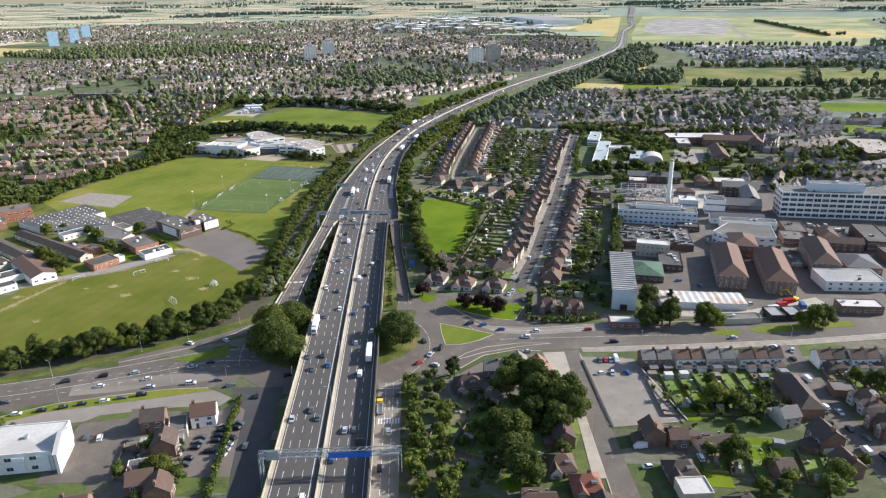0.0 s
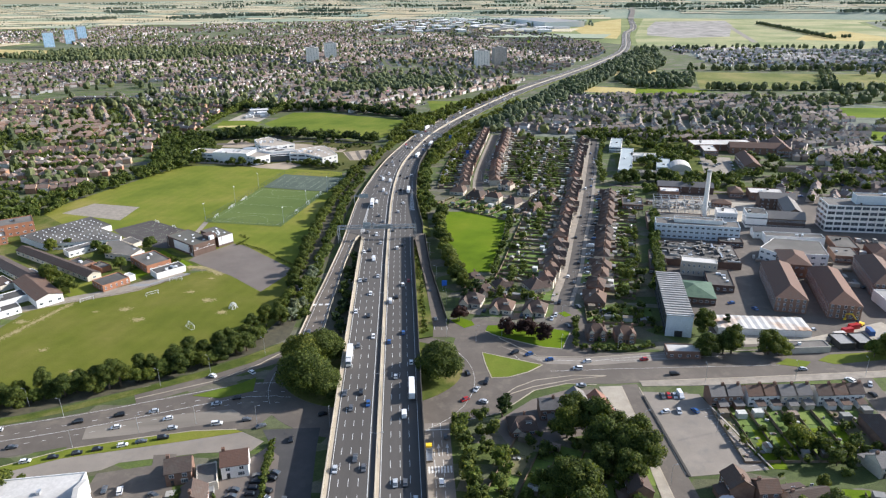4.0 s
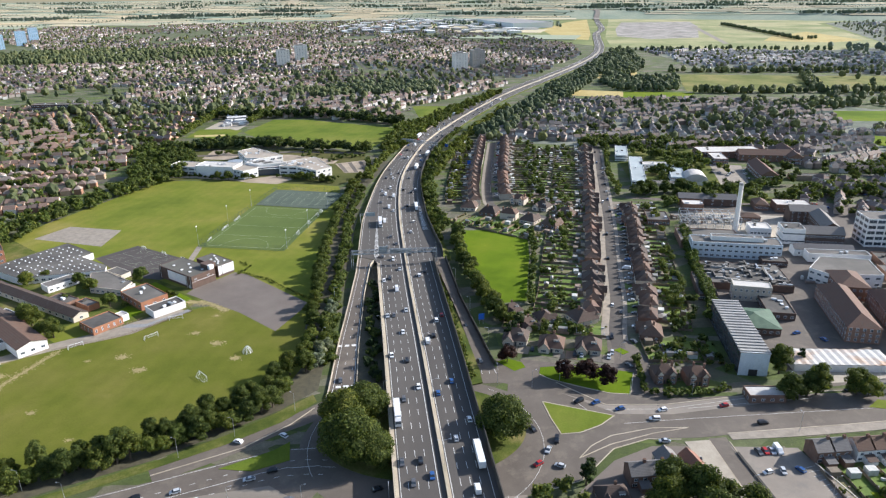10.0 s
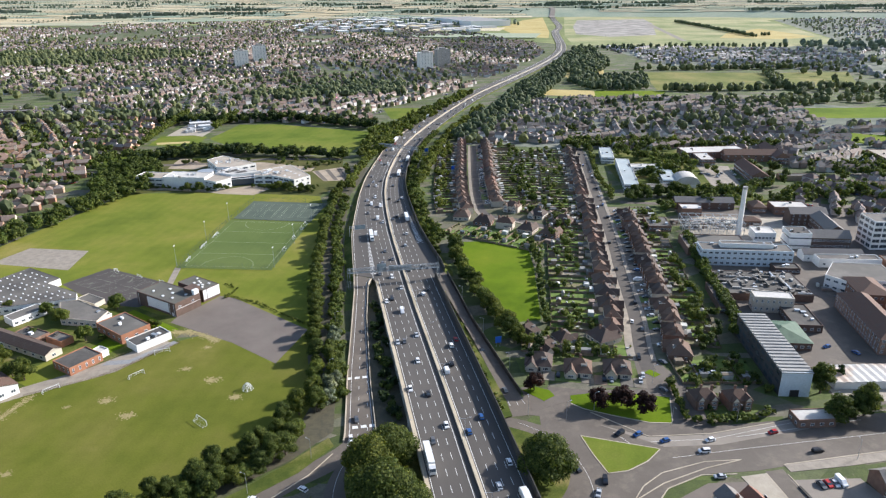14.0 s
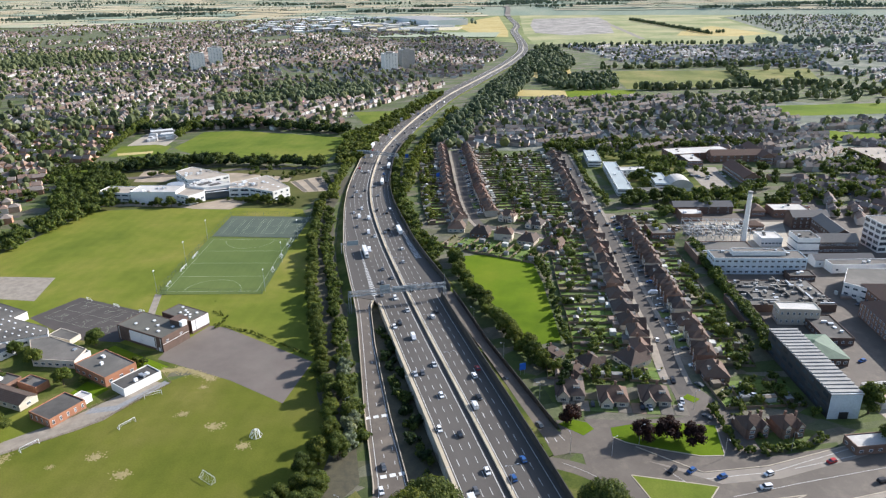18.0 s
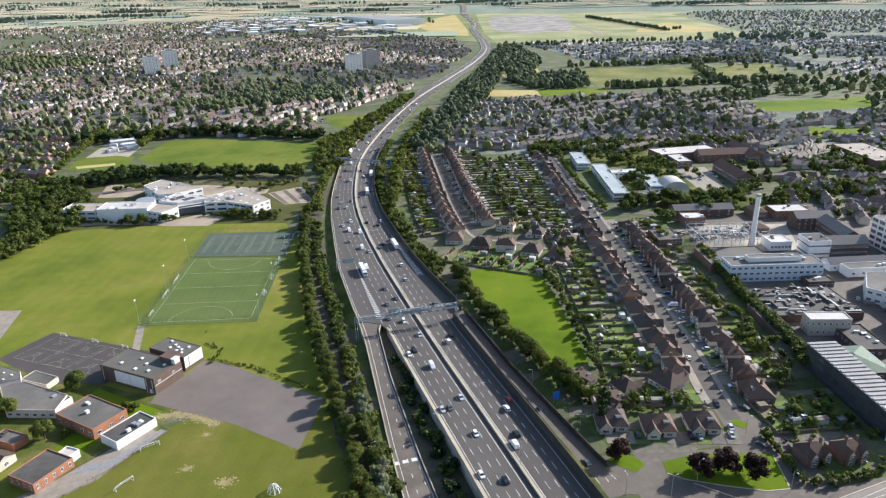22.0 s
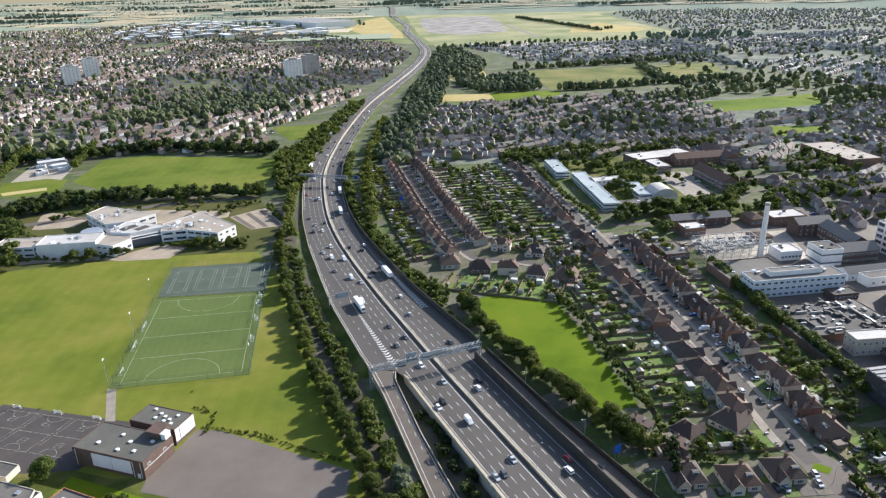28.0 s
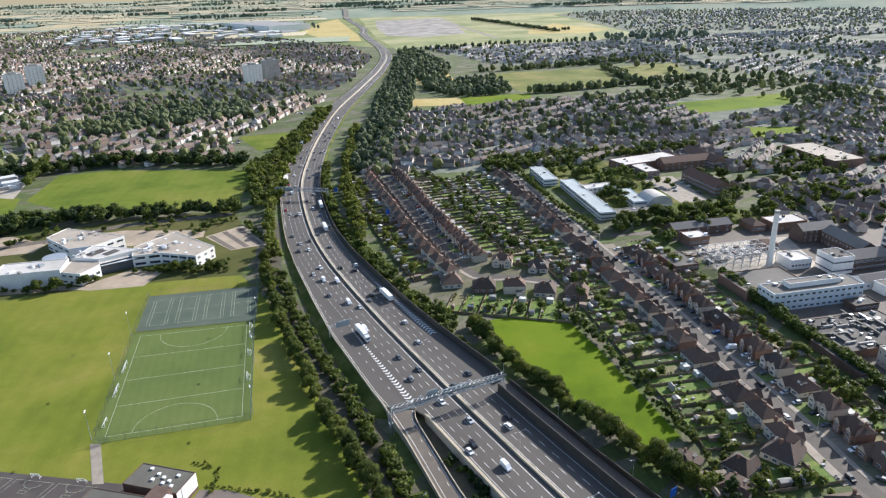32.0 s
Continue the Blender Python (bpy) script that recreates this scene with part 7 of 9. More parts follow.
# motorway traffic: southbound side to the west, northbound side to the east
for sgn, lanes in ((-1, (-3.9, -7.4, -11.0, -14.4)), (1, (4.2, 7.7, 11.3, 14.8))):
    for li, o in enumerate(lanes):
        s_at = crng.uniform(10, 50)
        pts = resample(NEAR, 3.0)
        while s_at < 1180:
            p, d = pts[min(int(s_at / 3), len(pts) - 1)]
            if p.y > 150:
                q = p + Vector((d.y, -d.x)) * o
                yaw = math.degrees(math.atan2(d.y, d.x)) - 90 + (180 if sgn < 0 else 0)
                put(VAN if crng.random() < 0.08 else crng.choice(CARS), q.x, q.y, yaw, deck_z(q.y) + 0.01)
            s_at += crng.uniform(28, 92) if sgn < 0 else crng.uniform(40, 130)
for o, s_at in ((-14.4, 262), (-14.4, 520), (14.8, 232), (14.8, 560), (14.8, 760), (-14.4, 850), (11.3, 700), (-14.4, 1010)):
    p, d = resample(NEAR, 3.0)[int(s_at / 3)]
    q = p + Vector((d.y, -d.x)) * o
    put(LORRY, q.x, q.y, math.degrees(math.atan2(d.y, d.x)) - 90 + (180 if o < 0 else 0), deck_z(q.y) + 0.01)
# traffic and parked cars on the other roads
for x, y, yaw in ((-168, 286, 105), (-152, 290, 105), (-150, 281, 105), (-138, 292, 105), (-130, 286, 105), (-112, 296, 100), (-104, 300, 100), (-126, 279, -80), (-108, 281, -85), (-96, 283, -80), (-89, 278, -60), (-102, 322, 45), (-120, 320, 60), (-187, 270, -75), (-199, 282, 105), (-72, 232, 0), (-75, 268, 10), (-64, 285, -70),
                  (4, 300, 150), (9, 306, 160), (-2, 292, 120), (6, 290, 60), (1, 314, 200), (26, 332, 120), (33, 330, 110), (42, 324, 100), (60, 321, 95), (88, 321, 95), (112, 323, 90), (150, 326, 95), (98, 307, -88), (160, 307, -88), (54, 315, 85), (-15, 238, 0), (-17.5, 215, 0), (-12, 266, 0), (-80, 362, 185), (-83, 349, 180), (-12, 372, 5), (-14, 410, 6), (-18, 455, 5), (52, 300, 80), (176, 296, 20), (178, 268, 8), (186, 250, 8), (184, 226, 8), (190, 236, 188)):
    park(x, y, yaw)
for k in range(7):
    park(-176 + k * 8.2 + crng.uniform(-1, 1), 260.5 + k * 2.0, -76)
for row_x, y0, n, yaw in ((-101, 222, 6, 80), (-93, 222, 7, 80), (-86, 226, 7, 85), (-80.5, 224, 8, 70)):
    for k in range(n):
        if crng.random() < 0.85:
            park(row_x + k * 0.35, y0 + k * 3.4, yaw)
for x, y, yaw in ((86, 289, 180), (88.7, 289, 180), (91.4, 289, 180), (94, 289, 180), (83, 277, 100), (89, 277, 170), (96, 277, 20), (-139, 242, 10), (-133, 241, 15), (-120, 238, 60)):
    park(x, y, yaw)
for i, (p, d) in enumerate(resample(S1, 8.2)):
    n = Vector((d.y, -d.x))
    yaw = math.degrees(math.atan2(d.y, d.x)) - 90
    if 52 < i * 8.2 < 285 and crng.random() < 0.95:
        q = p + n * crng.uniform(8.5, 11.5)
        park(q.x, q.y, yaw + 90 + crng.uniform(-8, 8))
    if i * 8.2 > 60 and crng.random() < 0.2:
        q = p + n * crng.choice((-2.3, 2.4))
        park(q.x, q.y, yaw)
for i, (p, d) in enumerate(resample(S2, 7.0)):
    n = Vector((d.y, -d.x))
    yaw = math.degrees(math.atan2(d.y, d.x)) - 90
    if i * 7 > 80 and crng.random() < 0.8:
        q = p + n * crng.uniform(6.5, 8.5)
        park(q.x, q.y, yaw + 90 + crng.uniform(-8, 8))
for k in range(10):
    park(270 + k * 4.6 + crng.uniform(-1, 1), 690 + crng.uniform(-22, 22), 20)
for x, y, yaw in ((16, 380, 160), (20, 379, 165), (36, 372.5, 160), (39, 371, 160), (52, 368, 160), (55, 372, 160), (60.3, 388, 160), (59, 359, 20), (82, 368, 95), (84.6, 371, 95), (87, 374, 95), (82, 375, 100), (88, 368, 80), (168, 372, 10), (186, 345, 100), (158, 380, 100), (70, 382, 20), (232, 400, 20), (246, 395, 100), (225, 420, 10), (205, 432, 100), (190, 330, 90), (160, 331, 90)):
    park(x, y, yaw)

for x, y, yaw in ((176, 266, 5), (172, 244, 3), (173, 228, 183), (176.5, 222, 4), (171, 214, 5), (176, 210, 184), (179, 284, 10), (183, 292, 150), (176, 240, 183), (166, 232, 95), (165, 226, 95), (166, 210, 95), (106, 214, 0), (84, 210, 95), (85, 222, 95)):
    park(x, y, yaw)

# ---- gantries, signs, lamps ----
def make_gantry(x0, x1, y, z0, height, label, signs, signals=(), yaw=0.0, mast=False):
    """A lattice sign gantry that spans the carriageways on four-legged towers."""
    w = x1 - x0
    root = empty("sign_gantry", label, "gantry", pose(x0, y, z0, 0, 0, yaw))
    deep, half = 2.3, 1.0
    for x in (0, w):
        t = Shape()
        foot = -0.3 - z0 * (1 if x == 0 else 0.0)
        for dy in (-half, half):
            for dx in (-0.6, 0.6):
                t.beam((x + dx, dy, foot), (x + dx, dy, height + deep), 0.13, 0, 6)
        n = int(height // 1.6)
        for k in range(n):
            for dx in (-0.6, 0.6):
                t.beam((x + dx, -half if k % 2 else half, k * 1.6), (x + dx, half if k % 2 else -half, (k + 1) * 1.6), 0.08, 0, 4)
        part("tower", t, "gantry_steel", root)
    for dy in (-half, half):
        for z in (height, height + deep):
            part("chord", Shape().beam((-0.6, dy, z), (w + 0.6, dy, z), 0.16, 0, 6), "gantry_steel", root)
    n = int(w / 2.2)
    lat = Shape()
    for k in range(n):
        a, b = w * k / n, w * (k + 1) / n
        for dy in (-half, half):
            lat.beam((a, dy, height if k % 2 else height + deep), (b, dy, height + deep if k % 2 else height), 0.1, 0, 4)
            lat.beam((a, dy, height), (a, dy, height + deep), 0.08, 0, 4)
        lat.beam((a, -half, height + deep), (b, half, height + deep), 0.08, 0, 4)
        lat.beam((a, -half, height), (a, half, height), 0.08, 0, 4)
    part("lattice", lat, "gantry_steel", root)
    part("walkway", Shape().box(0, -0.45, height - 0.06, w, 0.1, height), "sign_grey", root)
    for sx, sw, sh, mat, dy in signs:
        part("sign", Shape().box(sx, dy - 0.12, height - 0.3, sx + sw, dy + 0.12, height - 0.3 + sh), mat, root, "blue direction sign" if mat == "sign_blue" else "grey back of a direction sign")
    for sx in signals:
        part("signal", Shape().box(sx - 0.8, 1.12, height - 1.5, sx + 0.8, 1.42, height + 0.1), "dark_steel", root, "black lane signal box")
    if mast:
        part("mast", Shape().beam((w, 0, 0), (w, 0, height + 7.5), 0.12, 0, 6), "gantry_steel", root)
    return root


make_gantry(-59.3, -9.3, 206.5, 6.4, 7.6, "long galvanised sign gantry over the motorway and slip", [(24.5, 15.5, 2.2, "sign_blue", -1.25), (2.5, 4.5, 4.0, "sign_grey", -1.25), (34, 4, 6.0, "dark_steel", 1.25)], (26, 30, 34))
make_gantry(-76.3, -21.5, 498.5, deck_z(498), 7.4, "long galvanised sign gantry spanning the motorway", [(17.5, 5.5, 4.4, "sign_grey", 1.25), (24.5, 14, 2.8, "sign_grey", 1.25)], (40, 44, 48, 52), -1.0, True)
make_gantry(-25.5, 21.0, 857, deck_z(858), 7.0, "distant galvanised sign gantry over the motorway", [(1, 14, 3.2, "sign_grey", 1.25)], (), -36)
cs = empty("cantilever_sign", "cantilever sign over the slip lane", "sign", pose(-71.5, 588, 0))
part("post", Shape().beam((0, 0, -0.2), (0, 0, 9.5), 0.25, 0, 8), "steel", cs)
part("arm", Shape().beam((0, 0, 8.2), (11, 0, 8.2), 0.16, 0, 6).beam((0, 0, 9.2), (11, 0, 9.2), 0.16, 0, 6), "steel", cs)
part("sign", Shape().box(4, -0.15, 7.0, 11.5, 0.15, 10.2), "sign_grey", cs, "grey back of a lane sign")
for x, y in ((-5, 412), (38, 760), (24, 842)):
    bs = empty("roadside_sign", "blue roadside sign on posts", "sign", pose(x, y, 0, 0, 0, 5))
    for dx in (-1, 1):
        part("post", Shape().beam((dx, 0, -0.2), (dx, 0, 4.5), 0.08, 0, 6), "steel", bs)
    part("board", Shape().box(-1.6, -0.1, 2.6, 1.6, 0, 6.2), "sign_blue", bs)


def make_lamp(height, arms, label):
    root = empty("street_lamp", label, "street lamp")
    part("pole", Shape().beam((0, 0, -0.3), (0, 0, height), 0.11, 0, 6, 0.06), "steel", root)
    for a in arms:
        part("arm", Shape().beam((0, 0, height), (a, 0, height + 0.35), 0.05, 0, 5).box(a - 0.35, -0.15, height + 0.28, a + 0.35, 0.15, height + 0.42), "steel", root)
    return root


LAMP1 = make_lamp(9.0, (1.6,), "slim grey street lamp beside the road")
LAMP2 = make_lamp(11.0, (-2.2, 2.2), "double-armed motorway lamp on the central reservation")
LAMP1["group"], LAMP2["group"] = "lamps along the roads", "lamps along the motorway"
for i, (p, d) in enumerate(resample([q for q in CENTRE if 200 < q.y < 1000], 42)):
    put(LAMP2, p.x + d.y * 1.2, p.y - d.x * 1.2, math.degrees(math.atan2(d.y, d.x)) - 90, deck_z(p.y))
for x, y, yaw in ((-195, 300, 170), (-176, 291, 170), (-162, 268, -10), (-142, 313, 160), (-139, 277, -10), (-122, 324, 160), (-117, 282, 0), (-99, 340, 150), (-91, 280, 0), (-60, 276, 90), (-60, 345, 0), (-90, 400, 0), (-86, 450, 0), (-60, 410, 180), (-5, 390, 180), (-9, 428, 180), (-12, 470, 180), (-7, 352, 90), (8, 346, 0), (22, 350, 0), (50, 334, -90), (78, 331, -90), (124, 332, -90), (168, 331, -90), (110, 300, 90), (152, 299, 90), (186, 300, 90), (70, 266, 0), (69, 232, 0), (67, 205, 0), (99, 262, 0), (57, 366, 0), (75, 412, 180), (88, 456, 180), (100, 496, 180), (113, 538, 180), (125, 580, 180), (138, 622, 180), (150, 664, 180), (43, 660, 180), (52, 705, 180), (60, 750, 180)):
    put(LAMP1, x, y, yaw)

# ---- pitch fences, floodlights, goals ----
fc = empty("pitch_fence", "dark green wire fence round the artificial pitch", "fence", PITCH)
corners = [(0, 0), (64, 0), (64.5, 97), (66.5, 147), (1, 150), (0, 100)]
for (x0, y0), (x1, y1) in zip(corners, corners[1:] + corners[:1]):
    L_ = math.hypot(x1 - x0, y1 - y0)
    n = max(1, int(L_ / 6))
    for k in range(n):
        x, y = x0 + (x1 - x0) * k / n, y0 + (y1 - y0) * k / n
        part("post", Shape().beam((x, y, -0.2), (x, y, 4.0), 0.06, 0, 5), "mesh_fence", fc)
    r = Shape()
    for z in (0.4, 1.1, 1.8, 2.5, 3.2, 3.95):
        r.beam((x0, y0, z), (x1, y1, z), 0.025, 0, 4)
    m = int(L_ / 1.2)
    for k in range(m):
        x, y = x0 + (x1 - x0) * k / m, y0 + (y1 - y0) * k / m
        r.beam((x, y, 0.1), (x, y, 3.95), 0.015, 0, 3)
    part("wire_panel", r, "mesh_fence", fc)
part("divider", Shape().beam((0, 100, 0.9), (64, 97, 0.9), 0.04, 0, 4).beam((0, 100, 3), (64, 97, 3), 0.04, 0, 4).beam((0, 100, 0.2), (64, 97, 0.2), 0.08, 0, 4), "mesh_fence", fc)
gt = Shape()
for k in range(13):
    gt.box(2 + k * 0.33 - 0.02, -0.03, 0, 2 + k * 0.33 + 0.02, 0.03, 3)
for z in (0.1, 1.5, 2.95):
    gt.box(2, -0.04, z - 0.04, 6, 0.04, z + 0.04)
part("gate", gt, "mesh_fence", fc)


def make_flood(label):
    root = empty("floodlight", label, "floodlight")
    part("mast", Shape().beam((0, 0, -0.3), (0, 0, 14.5), 0.11, 0, 7, 0.06), "sign_grey", root)
    part("lamp_head", Shape().box(-0.9, -0.2, 14.2, 0.9, 0.2, 14.7), "white_metal", root)
    return root


FLOOD = make_flood("tall floodlight mast beside the sports pitch")
for lx, ly in ((-1, 3), (-1, 52), (-1, 97), (65, 4), (65, 50), (66, 96)):
    q = PITCH @ Vector((lx, ly, 0))
    put(FLOOD, q.x, q.y, 76 if lx < 0 else -104)


def make_goal(w, h, d, label):
    root = empty("goal", label, "goal")
    f = Shape()
    for x in (-w / 2, w / 2):
        f.beam((x, 0, -0.05), (x, 0, h), 0.1, 0, 6).beam((x, 0, h), (x, d, 0.05), 0.06, 0, 5).beam((x, 0, 0.05), (x, d, 0.05), 0.06, 0, 5)
    f.beam((-w / 2, 0, h), (w / 2, 0, h), 0.1, 0, 6).beam((-w / 2, d, 0.05), (w / 2, d, 0.05), 0.06, 0, 5)
    part("frame", f, "white_metal", root)
    n = Shape()
    for k in range(9):
        x = -w / 2 + w * k / 8
        n.beam((x, 0, h), (x, d, 0.05), 0.015, 0, 3)
    for k in range(5):
        u = k / 4
        n.beam((-w / 2, d * u, h * (1 - u)), (w / 2, d * u, h * (1 - u)), 0.015, 0, 3)
    part("net", n, "white_metal", root)
    return root


GOAL = make_goal(7.3, 2.4, 2.0, "white football goal with net on the grass")
MINI = make_goal(4.9, 2.0, 1.4, "small white goal on the artificial pitch")
YARD_GOAL = make_goal(3.6, 2.0, 1.0, "small white goal at the playground edge")
GOAL["group"], MINI["group"], YARD_GOAL["group"] = "goals on the field", "goals on the pitch", "goals on the playground"
for x, y in ((-225.0, 556.6), (-207.7, 543.2), (-191.9, 531.0)):
    put(YARD_GOAL, x, y, -37.7, 0.06)
for x, y, yaw in ((-173.5, 438.0, 16), (-181, 417, 40), (-145, 373, 130), (-217, 411, 40)):
    put(GOAL, x, y, yaw)
for lx, ly, yaw in ((2.5, 14, 90), (2.3, 38, 90), (2.3, 42, 90), (2.3, 60, 90), (2.3, 64, 90), (61.5, 36, -90), (61.5, 60, -90), (61.8, 80, -90), (61.8, 90, -90)):
    q = PITCH @ Vector((lx, ly, 0.1))
    put(MINI, q.x, q.y, yaw - 14.6, 0.1)
cg = empty("climbing_cage", "white dome-shaped practice cage on the grass", "cage", pose(-128, 396, 0))
cgs = Shape()
for k in range(8):
    t0, t1 = math.pi * k / 4, math.pi * (k + 1) / 4
    a, b = (2.6 * math.cos(t0), 2.6 * math.sin(t0), 0), (2.6 * math.cos(t1), 2.6 * math.sin(t1), 0)
    c, d = (1.5 * math.cos(t0), 1.5 * math.sin(t0), 2.4), (1.5 * math.cos(t1), 1.5 * math.sin(t1), 2.4)
    for p, q in ((a, b), (a, c), (c, d), (c, (0, 0, 3.4)), (a, d)):
        cgs.beam(p, q, 0.09, 0, 4)
part("frame", cgs, "white_metal", cg)

# ---- gardens ----
def garden_block(name, line, a, b, spacing, start, end, seed, label):
    """Back gardens along a row of houses: plots, fences, sheds and shrubs."""
    rng = random.Random(seed)
    plots, fence, shed, spots = Shape(), Shape(), Shape(), []
    for i, (p, d) in enumerate(resample(line, spacing)):
        s = i * spacing
        if s < start or s > end:
            continue
        p = p + d * rng.uniform(-1.4, 1.4)
        n = Vector((d.y, -d.x))
        sg = 1 if b > a else -1
        p0, p1 = p + n * a, p + n * b
        q0, q1 = p0 + d * (spacing - 0.4), p1 + d * (spacing - 0.4)
        cuts = [0.0, rng.uniform(0.15, 0.3), rng.uniform(0.5, 0.8), 1.0]
        for k in range(3):
            c0, c1 = cuts[k], cuts[k + 1] - 0.01
            quad = [tuple(p0.lerp(p1, c0)), tuple(p0.lerp(p1, c1)), tuple(q0.lerp(q1, c1)), tuple(q0.lerp(q1, c0))]
            flat(quad, 0.05 + 0.005 * k + 0.017 * (i % 3), 0.1, 0, plots)
        e = d * 0.04
        fence.prism([tuple(p0 - e), tuple(p1 - e), tuple(p1 + e), tuple(p0 + e)] if sg > 0 else [tuple(p0 + e), tuple(p1 + e), tuple(p1 - e), tuple(p0 - e)], 0, rng.uniform(1.1, 1.6))
        e = n * 0.04
        fence.prism([tuple(p1 - e), tuple(p1 + e), tuple(q1 + e), tuple(q1 - e)], 0, rng.uniform(1.1, 1.6))
        if rng.random() < 0.75:
            c = p0.lerp(p1, rng.uniform(0.72, 0.9)) + d * rng.uniform(2, spacing - 2)
            w, l, h = rng.uniform(1.6, 3.2), rng.uniform(2, 5.0), rng.uniform(2.0, 2.6)
            one = Shape().box(-w / 2, -l / 2, 0, w / 2, l / 2, h).gable(-w / 2, -l / 2, w / 2, l / 2, h, 0.5, 0, 0, "y", 0.15)
            shed.moved(one, pose(c.x, c.y, 0, 0, 0, math.degrees(math.atan2(d.y, d.x)) - 90 + rng.choice((0, 90))))
        if rng.random() < 0.65:
            c = p0.lerp(p1, rng.uniform(0.05, 0.2)) + d * rng.uniform(2, spacing - 2)
            shed.moved(Shape().box(-1.6, -2, 0, 1.6, 2, 2.6), pose(c.x, c.y, 0, 0, 0, math.degrees(math.atan2(d.y, d.x)) - 90))
        for _ in range(rng.randrange(3, 7)):
            c = p0.lerp(p1, rng.uniform(0.05, 0.95)) + d * rng.uniform(1, spacing - 1)
            w, l, h = rng.uniform(0.4, 1.3), rng.uniform(0.5, 1.6), rng.uniform(0.35, 1.1)
            shed.moved(Shape().box(-w / 2, -l / 2, 0, w / 2, l / 2, h), pose(c.x, c.y, 0, 0, 0, rng.uniform(0, 90)))
        for _ in range(rng.randrange(6, 12)):
            c = p0.lerp(p1, rng.uniform(0.1, 1.0)) + d * rng.choice((rng.uniform(0.3, 1.5), rng.uniform(spacing - 1.5, spacing)))
            spots.append((c.x, c.y))
        for _ in range(rng.choice((0, 1, 1, 2))):
            c = p0.lerp(p1, rng.uniform(0.3, 1.0)) + d * rng.uniform(1, spacing - 1)
            spots.append((c.x, c.y, rng.uniform(4, 7.5)))
    thing(name + "_plots", plots, "plots", "back garden lawns, beds and patios " + label, "gardens", kind="stuff")
    thing(name + "_fences", fence, "fence", "weathered timber fences between gardens " + label, "fences", kind="stuff")
    thing(name + "_sheds", shed, "sheds", "small sheds and outbuildings in gardens " + label, "sheds", kind="stuff")
    shrubs(name + "_shrubs", spots, seed, "garden shrubs and small trees " + label)


def shrubs(name, spots, seed, label, lo=0.9, hi=2.3, mat=("leaf_a", "leaf_b")):
    """Many small shrubs in one mesh: leafy sprays round rough masses."""
    rng = random.Random(seed)
    lobes = []
    for q in spots:
        h = q[2] if len(q) > 2 else rng.uniform(lo, hi)
        r = h * rng.uniform(0.4, 0.5)
        lobes.append((q[0], q[1], h * 0.5, r))
        if h > 3.5:
            for k in range(3):
                t = rng.uniform(0, 6.28)
                lobes.append((q[0] + r * 0.6 * math.cos(t), q[1] + r * 0.6 * math.sin(t), h * rng.uniform(0.4, 0.85), r * 0.6))
    s = Shape()
    for i in range(len(mat)):
        v, f = leaf_cloud(rng, lobes[i::len(mat)], 0.42, 13, 1.0)
        n = len(s.v)
        s.v.extend(v)
        s.f.extend(tuple(n + j for j in q) for q in f)
        s.m.extend([i] * len(f))
    return thing(name, s, mat, label, "shrubs", kind="stuff")


def drive_block(name, line, a, b, spacing, start, end, seed, label):
    rng = random.Random(seed)
    s = Shape()
    for i, (p, d) in enumerate(resample(line, spacing)):
        if start <= i * spacing <= end:
            n = Vector((d.y, -d.x))
            p0, p1 = p + n * a, p + n * b
            e = d * (spacing - 0.3)
            flat([tuple(p0), tuple(p1), tuple(p1 + e), tuple(p0 + e)], 0.13, 0.15, 0, s)
    thing(name, s, "drives", label, "drives", kind="stuff")


garden_block("long_street_west", S1, -19, -46, 8.3, 62, 490, 301, "behind the long street")
garden_block("middle_gardens", S1, -47, -66, 9.0, 285, 480, 316, "between the two streets")
garden_block("crescent_gardens", [Vector((14, 606)), Vector((70, 556))], 0, 26, 9, 0, 80, 317, "behind the crescent")
garden_block("crescent_north", [Vector((58, 632)), Vector((100, 592))], -22, -2, 9, 0, 60, 318, "inside the crescent")
garden_block("long_street_east", S1, 22.5, 40, 8.3, 50, 285, 302, "on the hospital side")
garden_block("close_west", S2, -19, -38, 8.0, 60, 322, 303, "beside the motorway")
garden_block("close_east", S2, 19.5, 47, 8.0, 80, 322, 304, "behind the close")
garden_block("terrace", [Vector((104, 276)), Vector((170, 273))], 0, 34, 6.8, 0, 70, 305, "behind the terraces")
garden_block("terrace_east", [Vector((187, 272)), Vector((250, 269))], 0, 26, 6.8, 0, 70, 306, "behind the eastern terraces")
garden_block("lower_east", [Vector((110, 228)), Vector((160, 214))], -2, 22, 9, 0, 60, 307, "among the lower houses")
garden_block("lower_middle", [Vector((14, 256)), Vector((62, 232))], -10, 30, 9, 0, 60, 308, "under the big trees")
garden_block("bungalow_row", [Vector((6, 404)), Vector((54, 388))], -14, -1, 9, 0, 60, 309, "behind the bungalows")
garden_block("corner_east", [Vector((70, 362)), Vector((104, 356))], -22, 0, 9, 0, 40, 310, "behind the corner bungalows")
garden_block("service_road", [Vector((-122, 236)), Vector((-104, 239))], 0, 22, 6, 0, 20, 311, "behind the service road houses")
drive_block("front_drives_east", S1, 6.1, 13.4, 8.3, 50, 290, 312, "paved front drives along the long street")
drive_block("front_drives_west", S1, -7.7, -9.6, 8.3, 60, 490, 313, "small paved front gardens along the long street")
drive_block("close_drives", S2, 3.3, 10.2, 8.0, 80, 322, 314, "paved front drives of the close")
drive_block("bungalow_drives", [Vector((2, 380)), Vector((52, 362))], -8, 0, 6, 0, 50, 315, "paved drives before the bungalows")

for x, y, yaw in ((19, 405, 14), (30, 412, 100), (14, 424, 20)):
    put(BUNGS[0], x, y, yaw, 0, 0.82)

